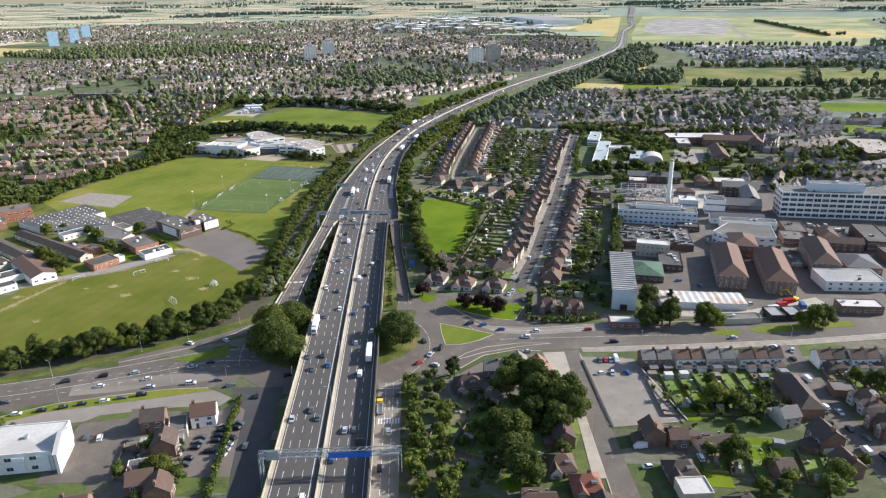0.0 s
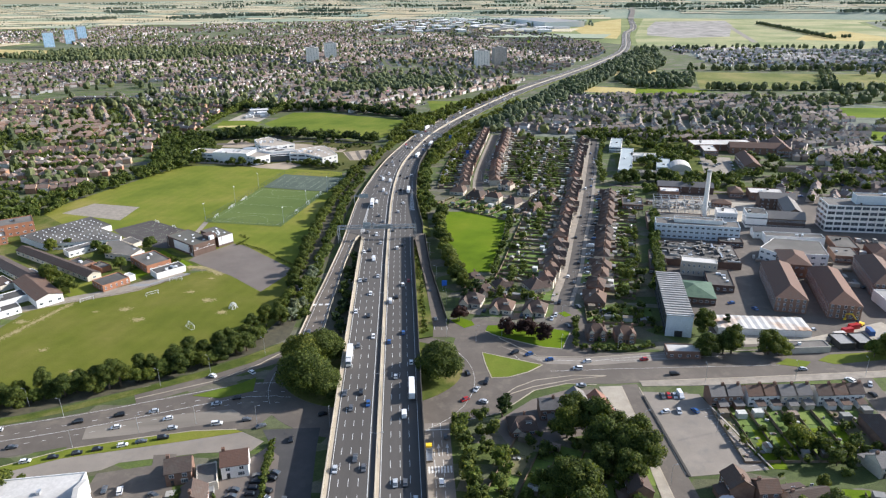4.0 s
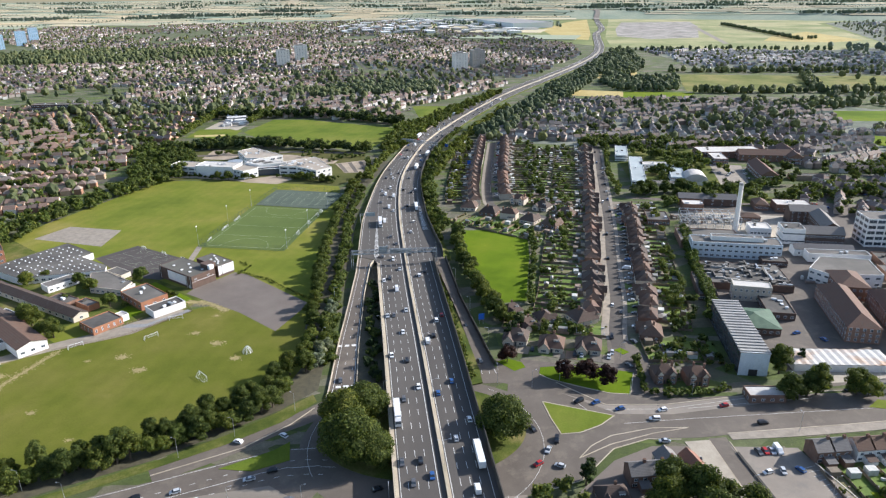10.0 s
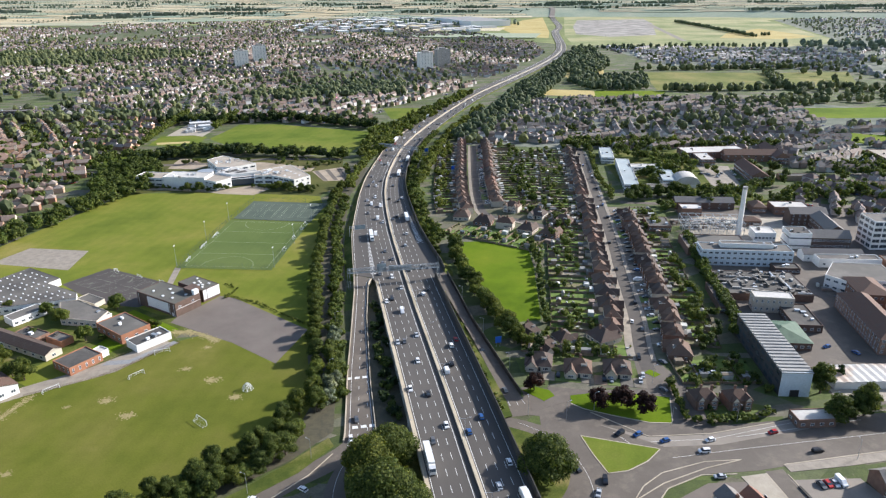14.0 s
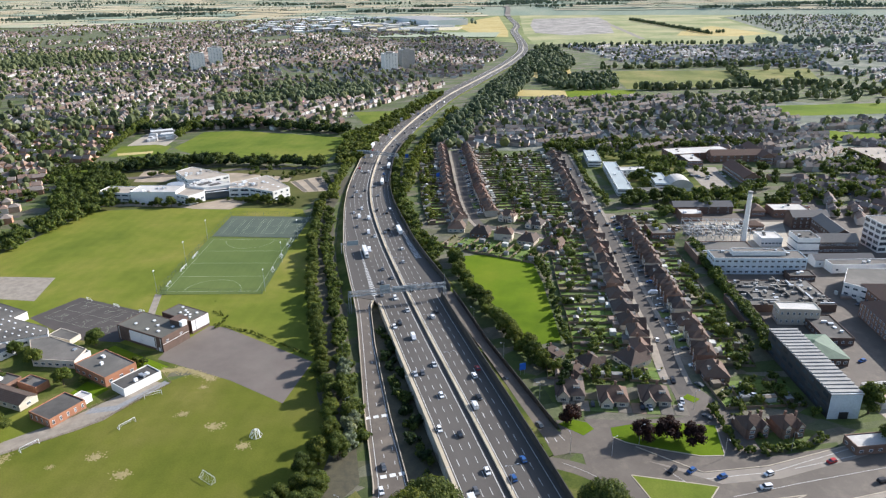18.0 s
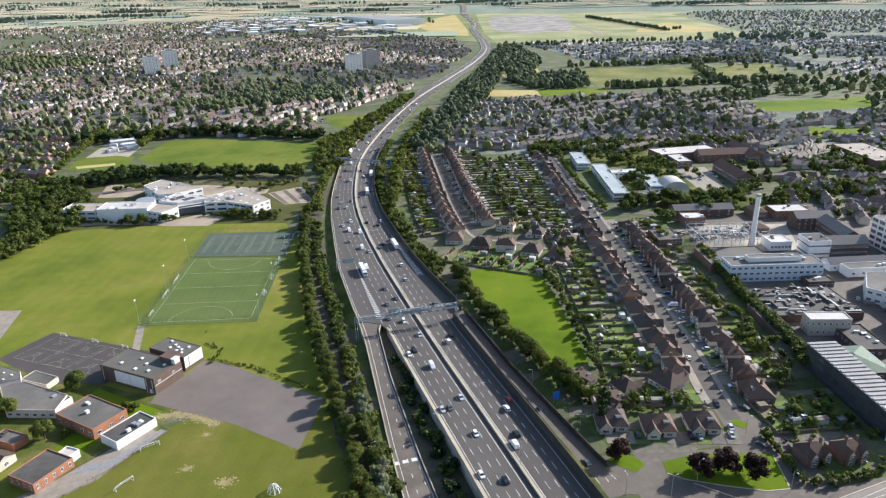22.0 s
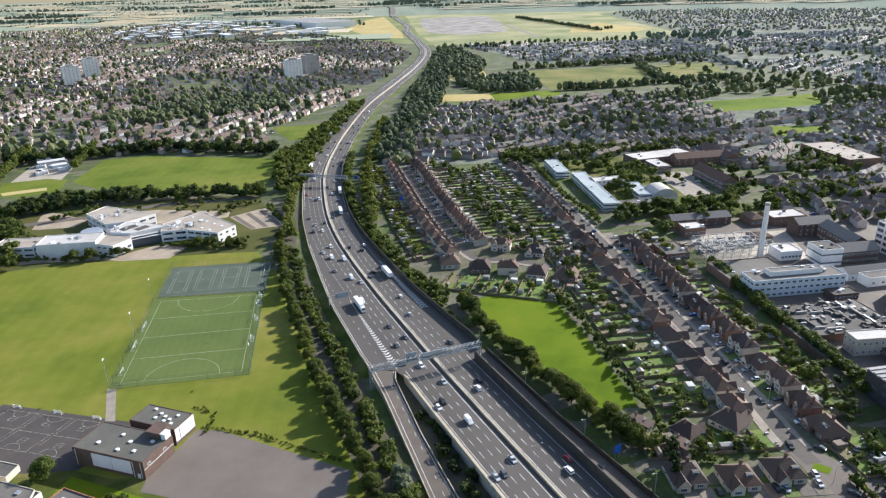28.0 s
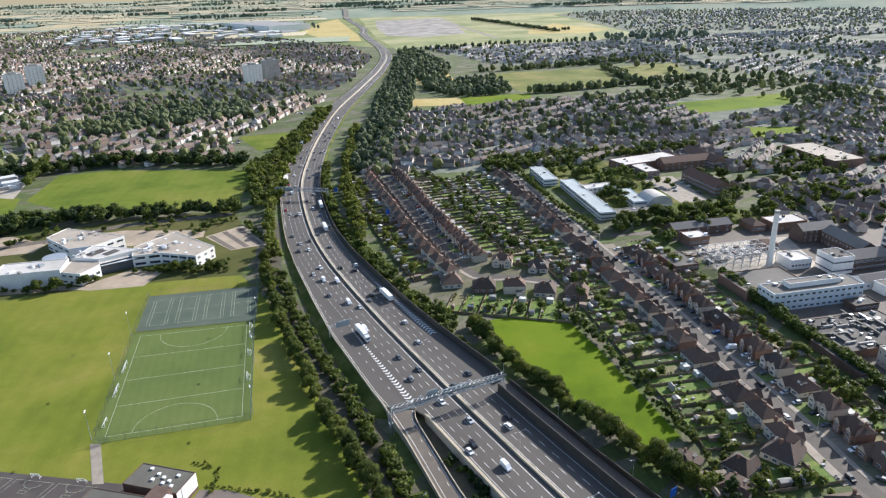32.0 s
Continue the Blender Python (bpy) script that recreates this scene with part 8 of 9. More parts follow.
# ---- blocks south of the west road ----
area("office_car_park", [(-146, 214), (-146, 252), (-124, 256), (-110, 214)], 0.07, "asphalt", "pale car park beside the white office", "car park")
area("dealer_yard", [(-108, 216), (-106, 236), (-84, 264), (-78, 258), (-74, 214)], 0.07, "warm_asphalt", "crowded yard full of parked cars", "car park")
area("south_lane", [(-128, 262), (-119, 262), (-108, 214), (-100, 120), (-108, 120), (-116, 214)], 0.075, "asphalt", "narrow asphalt lane running south", "road")
office = flat_block("white_office", "white rendered office with blue-grey window bays", (-196, 217), (-142, 222), 20, 8.5, "white_wall", "white_flat", (2, 12, 2.6, 1.8), units=4, seed=81)
for k in range(6):
    part("facade_panel", Shape().box(4.4 + k * 8.9, -0.7, 0.6, 8.7 + k * 8.9, -0.05, 7.4), "white_metal", office, "projecting white facade panel")
pitched_block("white_gable_wall", "tall white gable wall of the office", (-140, 219.6), (-138.8, 219.8), 18, 9, 3.5, "white_wall", "white_flat", "x")
flat_block("yard_store", "long low store with flat grey roof in the yard", (-104, 238), (-97, 240), 12, 3.4, "cream_wall", "flat_roof", None)
flat_block("lane_garage", "flat-roofed garage beside the lane", (-112, 214), (-103, 216), 8, 3.0, "white_wall", "flat_roof", None)

# ---- building yard by the hospital ----
for k, (x, y, yaw, mat, lb) in enumerate(((203, 342, 12, "car_red", "red"), (209, 346, 12, "car_red", "red"), (214, 340, 80, "car_blue", "blue"), (196, 338, 8, "rust", "rust-stained"), (190, 333, 8, "car_grey", "grey"), (222, 336, 20, "white_metal", "white"))):
    ct = empty("container", lb + " steel shipping container in the building yard", "container", pose(x, y, 0, 0, 0, yaw))
    part("shell", Shape().box(-3, -1.2, 0, 3, 1.2, 2.6), mat, ct)
    for dx in range(-5, 6):
        part("rib", Shape().box(dx * 0.52 - 0.08, -1.26, 0.1, dx * 0.52 + 0.08, -1.2, 2.5), mat, ct)
ex = empty("excavator", "yellow tracked excavator in the building yard", "excavator", pose(214, 349, 0, 0, 0, 35))
for dx in (-1.2, 1.2):
    part("track", Shape().box(dx - 0.35, -2, 0, dx + 0.35, 2, 0.9), "tyre", ex)
part("house", Shape().box(-1.4, -1.8, 0.95, 1.4, 1.6, 2.0), "yellow", ex)
part("cab", Shape().box(-1.4, 0.1, 2.0, -0.3, 1.6, 3.2), "glass", ex)
part("boom", Shape().beam((0.3, 1.4, 1.8), (0.3, 4.6, 5.0), 0.35).beam((0.3, 4.6, 5.0), (0.3, 7.6, 3.8), 0.3), "yellow", ex)
part("bucket", Shape().box(-0.4, 7.2, 0.4, 1.0, 8.2, 1.4).beam((0.3, 7.6, 3.9), (0.3, 7.7, 1.2), 0.2), "yellow", ex)
tip = empty("tipper_truck", "yellow-cabbed tipper truck on the off-slip", "truck", pose(-19, 254, 0.08))
part("cab", Shape().box(-1.2, 2.6, 0.6, 1.2, 4.6, 3.1), "yellow", tip)
part("bed", Shape().box(-1.2, -4, 1.1, 1.2, 2.4, 1.3).box(-1.2, -4, 1.3, -1.1, 2.4, 2.4).box(1.1, -4, 1.3, 1.2, 2.4, 2.4).box(-1.1, 2.3, 1.3, 1.1, 2.4, 2.4), "steel", tip)
for dx in (-1.05, 1.05):
    for dy in (-3, -1.8, 3.4):
        part("wheel", Shape().beam((dx - 0.15, dy, 0.5), (dx + 0.15, dy, 0.5), 0.5, 0, 10), "tyre", tip)

# timber fence along the school path
pf = empty("path_fence", "low timber post fence along the school path", "fence", pose(0, 0, 0))
for a, b in (((-228, 409), (-202, 419)), ((-202, 419), (-192, 424)), ((-192, 424), (-171, 447))):
    n = int(math.hypot(b[0] - a[0], b[1] - a[1]) / 4.0)
    for k in range(n):
        x, y = a[0] + (b[0] - a[0]) * k / n, a[1] + (b[1] - a[1]) * k / n
        part("post", Shape().box(x - 0.08, y - 0.08, -0.1, x + 0.08, y + 0.08, 1.1), "fence", pf)
    part("rail", Shape().beam((a[0], a[1], 0.95), (b[0], b[1], 0.95), 0.07, 0, 4).beam((a[0], a[1], 0.5), (b[0], b[1], 0.5), 0.07, 0, 4), "fence", pf)

# ---- trees ----
TREE_A = make_tree(1, 13, 5.6, 0.4, 54, "leaf_a", "full green broadleaf tree in summer leaf")
TREE_B = make_tree(2, 15, 5.2, 0.4, 54, "leaf_a", "tall green broadleaf tree in summer leaf", lobes=13)
TREE_C = make_tree(3, 10, 4.6, 0.38, 58, "leaf_b", "yellow-green broadleaf tree in summer leaf")
TREE_D = make_tree(4, 8, 3.6, 0.36, 60, "leaf_a", "small rounded green tree in summer leaf", lobes=8)
TREE_P = make_tree(5, 8, 3.8, 0.4, 52, "leaf_p", "purple-leaved ornamental tree on the grass", lobes=9)
TREE_S = make_tree(6, 9, 3.4, 0.5, 30, "leaf_s", "silvery willow tree beside the slip road", lobes=9)
TREE_K = make_tree(7, 11, 2.4, 0.5, 36, "leaf_c", "dark narrow conifer in a garden", lobes=9, base=0.8)
BUSH = make_tree(8, 3.6, 2.2, 0.45, 40, "leaf_a", "rounded green bush beside the building", "bush", 6, 0.2)
BUSH["category"] = "bush"
for _p in (TREE_A, TREE_B, TREE_C, TREE_D, TREE_S, TREE_K):
    _p["group"] = "trees beside the roads and fields"
TREE_P["group"] = "purple trees on the green"
BIG = make_tree(9, 17, 10.0, 0.46, 46, "leaf_a", "great spreading dark green tree", lobes=15)


def fill(poly, step, seed, jitter=0.5, keep=1.0):
    rng = random.Random(seed)
    xs, yy = [p[0] for p in poly], [p[1] for p in poly]
    out = []
    y = min(yy)
    while y < max(yy):
        x = min(xs)
        while x < max(xs):
            px, py = x + rng.uniform(-jitter, jitter) * step, y + rng.uniform(-jitter, jitter) * step
            if rng.random() < keep and inside(poly, px, py):
                out.append((px, py))
            x += step
        y += step
    return out


def trees(protos, spots, seed, lo=0.8, hi=1.2):
    rng = random.Random(seed)
    for x, y in spots:
        p = rng.choice(protos)
        s = rng.uniform(lo, hi)
        put(p, x + rng.uniform(-1, 1), y + rng.uniform(-1, 1), rng.uniform(0, 360), 0, (s * rng.uniform(0.9, 1.15), s * rng.uniform(0.9, 1.15), s))


def along_line(pts, step, width, seed):
    """Spots scattered along a line of points."""
    rng = random.Random(seed)
    return [(p.x + rng.uniform(-width, width), p.y + rng.uniform(-width, width)) for p, d in resample([Vector(q) for q in pts], step)]


def tree_belt(name, spots, lo, hi, seed, label, mats=("leaf_a",), thick=0.42, leaf=0.62, per=11):
    """A belt of crowding trees in one mesh, each of several leafy lobes."""
    rng = random.Random(seed)
    groups = [[] for _ in mats]
    for x, y in spots:
        h = rng.uniform(lo, hi)
        r = h * thick * rng.uniform(0.8, 1.15)
        g_ = groups[rng.randrange(len(mats))]
        g_.append((x, y, h * 0.5, r * 0.75))
        for k in range(5):
            t = 2 * math.pi * (k + rng.random()) / 5
            g_.append((x + r * 0.6 * math.cos(t), y + r * 0.6 * math.sin(t), h * rng.uniform(0.3, 0.85), r * rng.uniform(0.4, 0.58)))
    s = Shape()
    for i, g_ in enumerate(groups):
        v, f = leaf_cloud(rng, g_, leaf, per, 1.0)
        n = len(s.v)
        s.v.extend(v)
        s.f.extend(tuple(n + j for j in q) for q in f)
        s.m.extend([i] * len(f))
    return thing(name, s, list(mats), label, "trees", kind="stuff")


tree_belt("wall_hedge", along_line([(-82, 266), (-81, 245), (-79.5, 215), (-77, 170)], 1.6, 0.5, 501), 2.0, 3.4, 502, "ragged hedge between the yard and the link road", ("leaf_b", "leaf_a"), 0.5)
tree_belt("bungalow_shrubs", fill([(8, 402), (16, 402), (44, 380), (52, 396), (58, 432), (28, 434), (10, 430)], 5.0, 503, 0.5, 0.55) + fill([(66, 340), (72, 338), (76, 356), (100, 352), (106, 340), (108, 362), (88, 372), (70, 372)], 4.2, 504, 0.5, 0.6) + along_line([(64, 363), (61, 350), (58.5, 339)], 1.6, 0.4, 505), 1.4, 4.6, 506, "garden shrubs and hedges round the bungalows", ("leaf_a", "leaf_b", "leaf_a"), 0.5)
tree_belt("corner_hedge", along_line([(58.5, 336), (66.5, 331.5), (79, 331.5), (90, 331.5), (97, 334)], 1.8, 0.7, 515) + [(68.7, 334.5), (79, 335), (77.5, 344), (78, 348), (95, 336)], 1.4, 3.6, 516, "garden hedge and shrubs before the corner houses", ("leaf_a", "leaf_b"), 0.5)
tree_belt("block_shade_trees", fill([(84, 374), (104, 366), (108, 390), (120, 420), (126, 438), (116, 442), (104, 420)], 6.0, 507, 0.5, 0.5), 4, 8, 508, "crowding dark trees beside the ribbed block", ("leaf_a", "leaf_a", "leaf_c"))
tree_belt("garden_trees_south", fill([(106, 232), (112, 262), (160, 262), (158, 240), (150, 226), (116, 226)], 7.0, 509, 0.5, 0.3) + fill([(12, 200), (14, 262), (40, 268), (56, 240), (50, 224), (44, 200)], 6.0, 510, 0.5, 0.6) + fill([(110, 180), (112, 200), (150, 190), (150, 180)], 8, 511, 0.5, 0.4), 2.5, 6.0, 512, "trees and shrubs crowding the back gardens", ("leaf_a", "leaf_b", "leaf_a"), 0.45)
trees([TREE_C, TREE_D], [(-216.0, 460.4), (-208.9, 496.1), (-246.2, 496.1), (-234.9, 481.9)], 601, 0.75, 1.0)
tree_belt("playground_scrub", along_line([(-150, 505), (-131, 490), (-102, 456)], 1.5, 0.6, 602) + along_line([(-149, 500), (-144, 512), (-152, 522)], 1.6, 0.8, 603), 0.7, 1.6, 604, "low scrub along the playground edge", ("leaf_a", "leaf_b"), 0.6, 0.4)
trees([BUSH], [(-207.3, 459.4), (-184.6, 470.8), (-186.5, 471.5), (-182.5, 469.2)], 606, 0.9, 1.2)
put(BIG, -74, 306, 30, 0, 1.15)
put(BIG, -78, 322, 130, 0, 1.05)
put(BIG, -68, 330, 230, 0, 0.95)
put(BIG, -64, 300, 300, 0, 0.8)
put(BIG, -13, 312, 80, 0, 1.02)
trees([TREE_P], [(24, 353), (36, 352), (44, 344), (1, 369)], 1, 1.15, 1.3)
trees([TREE_A, TREE_B, TREE_A, TREE_C], along_line([(-300, 281), (-204, 299), (-150, 317), (-116, 338), (-101, 360)], 6.0, 2.0, 2), 3, 0.66, 0.95)
trees([TREE_A, TREE_B], along_line([(-280, 290), (-204, 307), (-160, 322), (-125, 342), (-103, 372)], 8, 2.2, 4), 5, 0.62, 0.88)
trees([TREE_A, TREE_C, TREE_B, TREE_D], along_line([(-97, 372), (-97, 430), (-96.5, 480), (-96, 520), (-93, 570), (-88, 625), (-79, 690), (-72, 715)], 5.2, 1.0, 6), 7, 0.55, 0.85)
tree_belt("field_edge_understorey", along_line([(-280, 288), (-204, 303), (-150, 320), (-118, 340), (-103, 364)], 2.6, 2.6, 240), 2.6, 5.5, 241, "bushes filling the tree row along the field", ("leaf_a", "leaf_b", "leaf_c"), 0.5)
tree_belt("motorway_belt_west", along_line([(-66, 715), (-56, 765), (-40, 825), (-20, 890)], 4.0, 3.0, 61), 5, 11, 62, "belt of trees west of the motorway", ("leaf_a", "leaf_b"))
tree_belt("embankment_scrub", along_line([(-88, 380), (-86, 440), (-84, 500), (-82, 560), (-78, 630), (-70, 690)], 1.9, 3.2, 63), 2.2, 5.4, 64, "scrub on the motorway embankment", ("leaf_a", "leaf_b"), 0.6)
tree_belt("gap_scrub", along_line([(-64, 356), (-64, 420), (-63, 470)], 3.0, 3.0, 65), 2.0, 5.0, 66, "scrub growing under the motorway wall", ("leaf_a", "leaf_c"), 0.6)
tree_belt("barrier_verge", along_line([(-18, 356), (-19, 420), (-21.5, 478)], 2.2, 0.8, 67), 1.2, 2.6, 68, "low scrub along the noise barrier", ("leaf_b", "leaf_a"), 0.6)
trees([TREE_D, TREE_S, TREE_S], along_line([(-90, 375), (-88, 420), (-86, 440)], 6, 1.5, 8), 9, 0.8, 1.1)
trees([TREE_A, TREE_C, TREE_A], along_line([(0, 560), (-3.5, 520), (-0.5, 470), (2.5, 440), (5, 415)], 6.0, 1.6, 10), 11, 0.68, 0.92)
tree_belt("meadow_belt", along_line([(1, 566), (-3, 520), (0, 470), (4, 436), (6, 412)], 3.4, 1.8, 69), 3.0, 6.2, 70, "bushes and young trees along the meadow", ("leaf_a", "leaf_b"))
tree_belt("meadow_hedge", along_line([(27, 432), (37, 470), (47, 510), (56, 556)], 3.6, 1.2, 12), 3.0, 6.5, 13, "leafy hedge of small trees along the meadow", ("leaf_a", "leaf_b"))
tree_belt("slip_belt", along_line([(-6, 705), (-9, 640), (-9, 600), (-6, 570)], 3.8, 1.8, 14), 4, 8, 15, "belt of trees beside the noise barrier", ("leaf_a", "leaf_b"))
tree_belt("barrier_scrub", [(p.x + n.x * (right_off(CENTRE.index(p)) + 4.5), p.y + n.y * (right_off(CENTRE.index(p)) + 4.5)) for p, n in zip(CENTRE, normals(CENTRE)) if 545 < p.y < 960] + [(p.x + n.x * (right_off(CENTRE.index(p)) + 8), p.y + 3 + n.y * (right_off(CENTRE.index(p)) + 8)) for p, n in zip(CENTRE, normals(CENTRE)) if 560 < p.y < 960], 3.0, 6.5, 71, "dense scrub against the noise barrier", ("leaf_a", "leaf_b"), 0.6)
tree_belt("bend_belt", along_line([(0, 720), (16, 780), (34, 840), (64, 920), (104, 1010), (148, 1100)], 3.6, 4.5, 16), 5, 12, 17, "belt of trees inside the motorway bend", ("leaf_a", "leaf_b"))
tree_belt("hospital_hedge", along_line([(121, 400), (129, 415), (138, 447), (149, 486), (168, 541)], 1.7, 0.6, 18), 5.2, 7.0, 19, "tall clipped hedge of trees beside the hospital", ("leaf_b", "leaf_a", "leaf_b"), 0.56)
tree_belt("street_hedge", along_line([(152, 640), (160, 660), (167, 708), (190, 780), (215, 854)], 2.8, 1.6, 20), 3.0, 6.0, 21, "long leafy hedge beside the street", ("leaf_a", "leaf_b"))
trees([TREE_A, TREE_B, TREE_C], [(120, 324), (128, 325), (134, 324), (150, 322), (156, 321), (200, 316), (208, 317), (214, 318), (126, 344), (172, 640), (182, 646), (196, 640), (210, 642), (222, 640), (240, 640), (255, 632), (268, 628)], 22, 0.9, 1.15)
trees([TREE_A, TREE_B], [(50, 262), (57, 258), (63, 252), (48, 250), (56, 246), (63, 240), (46, 240), (54, 234), (38, 262), (42, 268), (34, 226), (32, 214), (36, 205), (30, 232)], 23, 1.0, 1.3)
tree_belt("slip_thicket", along_line([(-5, 272), (-4, 250), (-3, 225), (-2, 190)], 2.6, 2.2, 24) + along_line([(4, 272), (6, 250), (8, 225), (10, 190)], 3.4, 3.5, 25), 4, 9, 26, "thicket of bushes and young trees by the slip road", ("leaf_b", "leaf_a"))
trees([TREE_K], [(14, 282), (13, 279), (6, 392), (10, 398), (13, 402), (142, 352)], 27, 0.8, 1.1)
trees([TREE_D, TREE_C, TREE_A], [(x, y) for x, y in ((134, 246), (143, 243), (123, 226), (117, 211), (128, 194), (150, 197), (144, 192), (164, 205), (129, 265), (127, 250), (136, 238), (120, 194), (197, 262), (203, 258), (-170, 246), (-176, 240), (-100, 215), (-92, 212), (-104, 200))], 28, 0.7, 1.1)
trees([TREE_A, TREE_C, TREE_D], [(-245, 470), (-250, 440), (-258, 448), (-240, 428), (-234, 424), (-270, 505), (-278, 498)], 29, 0.6, 1.0)
trees([BUSH, TREE_D], along_line([(-215, 745), (-190, 738), (-170, 744)], 6, 1, 30) + along_line([(-150, 745), (-112, 722), (-94, 715)], 5, 1.5, 31), 32, 0.8, 1.2)


# ---- distance: woods, roofs, fields ----
def far_trees(name, spots, lo, hi, seed, mat="leaf_far", label="distant trees in full leaf", sides=6, sprays=5):
    """Many trees too far to count: rough leafy clumps in one mesh."""
    rng = random.Random(seed)
    v, f = [], []
    for x, y in spots:
        h = rng.uniform(lo, hi)
        r = h * rng.uniform(0.36, 0.52)
        base = len(v)
        rows = ((0.1, 0.7), (0.45, 1.02), (0.82, 0.74))
        n = sides
        for zf, rf in rows:
            for k in range(n):
                t = 2 * math.pi * (k + rng.uniform(-0.25, 0.25)) / n
                q = r * rf * rng.uniform(0.72, 1.2)
                v.append((x + q * math.cos(t), y + q * math.sin(t), h * zf * rng.uniform(0.9, 1.1)))
        for ring_ in range(2):
            for k in range(n):
                a, b = base + ring_ * n + k, base + ring_ * n + (k + 1) % n
                f.append((a, b, b + n, a + n))
        v.append((x, y, h * 1.02))
        for k in range(n):
            f.append((base + 2 * n + k, base + 2 * n + (k + 1) % n, len(v) - 1))
        for _ in range(sprays):
            t, z = rng.uniform(0, 6.28), rng.uniform(0.25, 1.0)
            q = r * (1.05 if z < 0.7 else 0.75) * rng.uniform(0.8, 1.1)
            p = Vector((x + q * math.cos(t), y + q * math.sin(t), h * z))
            d = Vector((math.cos(t) + rng.uniform(-0.6, 0.6), math.sin(t) + rng.uniform(-0.6, 0.6), rng.uniform(0, 1.2))).normalized()
            u = d.orthogonal().normalized()
            w = d.cross(u)
            e = r * rng.uniform(0.22, 0.4)
            i = len(v)
            v.extend((tuple(p - u * e), tuple(p - w * e * 0.7), tuple(p + u * e), tuple(p + w * e * 0.7)))
            f.append((i, i + 1, i + 2, i + 3))
    s = Shape()
    s.v, s.f, s.m = v, f, [0] * len(f)
    return thing(name, s, mat, label, "trees", kind="stuff")


def far_houses(name, poly, yaw, row, pitch, roof, seed, label, skip=(), keep=0.85, block=150.0):
    """A whole estate of small houses in rows, joined into one mesh: walls, roofs, chimneys.
    Blocks of streets lie at different angles; some blocks stay open."""
    rng = random.Random(seed)
    s, street, cars = Shape(), Shape(), Shape()
    spots = []
    hubs = [(x, y, yaw + rng.choice((0, 0, 90, -22, 18, 60, -50)), block > 120 and rng.random() < 0.1) for x, y in fill(poly, block, seed + 7, 0.45)]
    grid = {}
    for h in hubs:
        grid.setdefault((h[0] // block, h[1] // block), []).append(h)

    def nearest(x, y):
        best, bd_ = None, 1e9
        for i in (-1, 0, 1):
            for j in (-1, 0, 1):
                for h in grid.get((x // block + i, y // block + j), ()):
                    d_ = (h[0] - x) ** 2 + (h[1] - y) ** 2
                    if d_ < bd_:
                        best, bd_ = h, d_
        return best

    for hub in hubs:
        if hub[3]:
            continue
        cx, cy, turn, _ = hub
        c, sn = math.cos(radians(turn)), math.sin(radians(turn))
        rad = block * 0.95
        v, k = -rad, rng.randrange(2)
        bend = rng.uniform(-0.0012, 0.0012)
        while v < rad:
            u = -rad
            tone = rng.random() < 0.5
            while u < rad:
                w = rng.choice((6, 6.5, 7, 8, 9, 12))
                lx, ly = u, v + bend * u * u + rng.uniform(-0.8, 0.8)
                x, y = cx + lx * c - ly * sn, cy + lx * sn + ly * c
                if rng.random() < keep and inside(poly, x, y) and nearest(x, y) is hub and not any(inside(q, x, y) for q in skip):
                    d, e, r = rng.uniform(6.2, 7.6), rng.uniform(4.2, 5.2), rng.uniform(2.3, 3.2)
                    a = turn + rng.uniform(-2, 2) + math.degrees(2 * bend * u)
                    one = Shape().box(-w / 2, -d / 2, 0, w / 2, d / 2, e, 1)
                    if tone:
                        one.hip(-w / 2, -d / 2, w / 2, d / 2, e, r, 0)
                    else:
                        one.solid([(-w / 2 - .3, -d / 2 - .3, e - .2), (w / 2 + .3, -d / 2 - .3, e - .2), (w / 2 + .3, d / 2 + .3, e - .2), (-w / 2 - .3, d / 2 + .3, e - .2), (-w / 2 - .3, 0, e + r), (w / 2 + .3, 0, e + r)], [(0, 1, 5, 4), (2, 3, 4, 5), (1, 2, 5), (3, 0, 4)], [0, 0, 1, 1])
                    if rng.random() < 0.3:
                        one.box(-0.5, -0.4, e + r * 0.6, 0.5, 0.4, e + r + 1.1, 1)
                    s.moved(one, pose(x, y, 0, 0, 0, a))
                    spots.append((x, y))
                u += w + pitch * rng.uniform(0.4, 1.5)
            gap = row[k % 2]
            if gap > 24 and math.hypot(cx, cy) < 1900:
                u = -rad
                while u < rad:
                    def at(lu, lv):
                        q = lv + bend * lu * lu
                        return cx + lu * c - q * sn, cy + lu * sn + q * c
                    x, y = at(u + 6, v + gap / 2)
                    if inside(poly, x, y) and nearest(x, y) is hub and not any(inside(q, x, y) for q in skip):
                        flat([at(u, v + gap / 2 - 3.2), at(u + 12, v + gap / 2 - 3.2), at(u + 12, v + gap / 2 + 3.2), at(u, v + gap / 2 + 3.2)], 0.09, 0.1, 0, street)
                        for side in (-1, 1):
                            if rng.random() < 0.5 and math.hypot(x, y) < 1500:
                                px, py = at(u + rng.uniform(0, 12), v + gap / 2 + side * rng.uniform(2.2, 6.5))
                                one = Shape().box(-2.1, -0.9, 0.3, 2.1, 0.9, 0.85).box(-1.3, -0.75, 0.85, 0.9, 0.75, 1.45)
                                cars.moved(one, pose(px, py, 0, 0, 0, turn + rng.choice((0, 90))))
                    u += 12
            v += gap
            k += 1
    if street.f:
        thing(name + "_streets", street, "street_asphalt", "narrow asphalt streets between the houses", "street", kind="stuff")
        thing(name + "_cars", cars, "far_cars", "small parked cars along the streets", "cars", kind="stuff")
    thing(name, s, (roof, "far_brick" if name == "housing_estate_west" else "far_wall"), label, "houses", kind="stuff")
    return spots


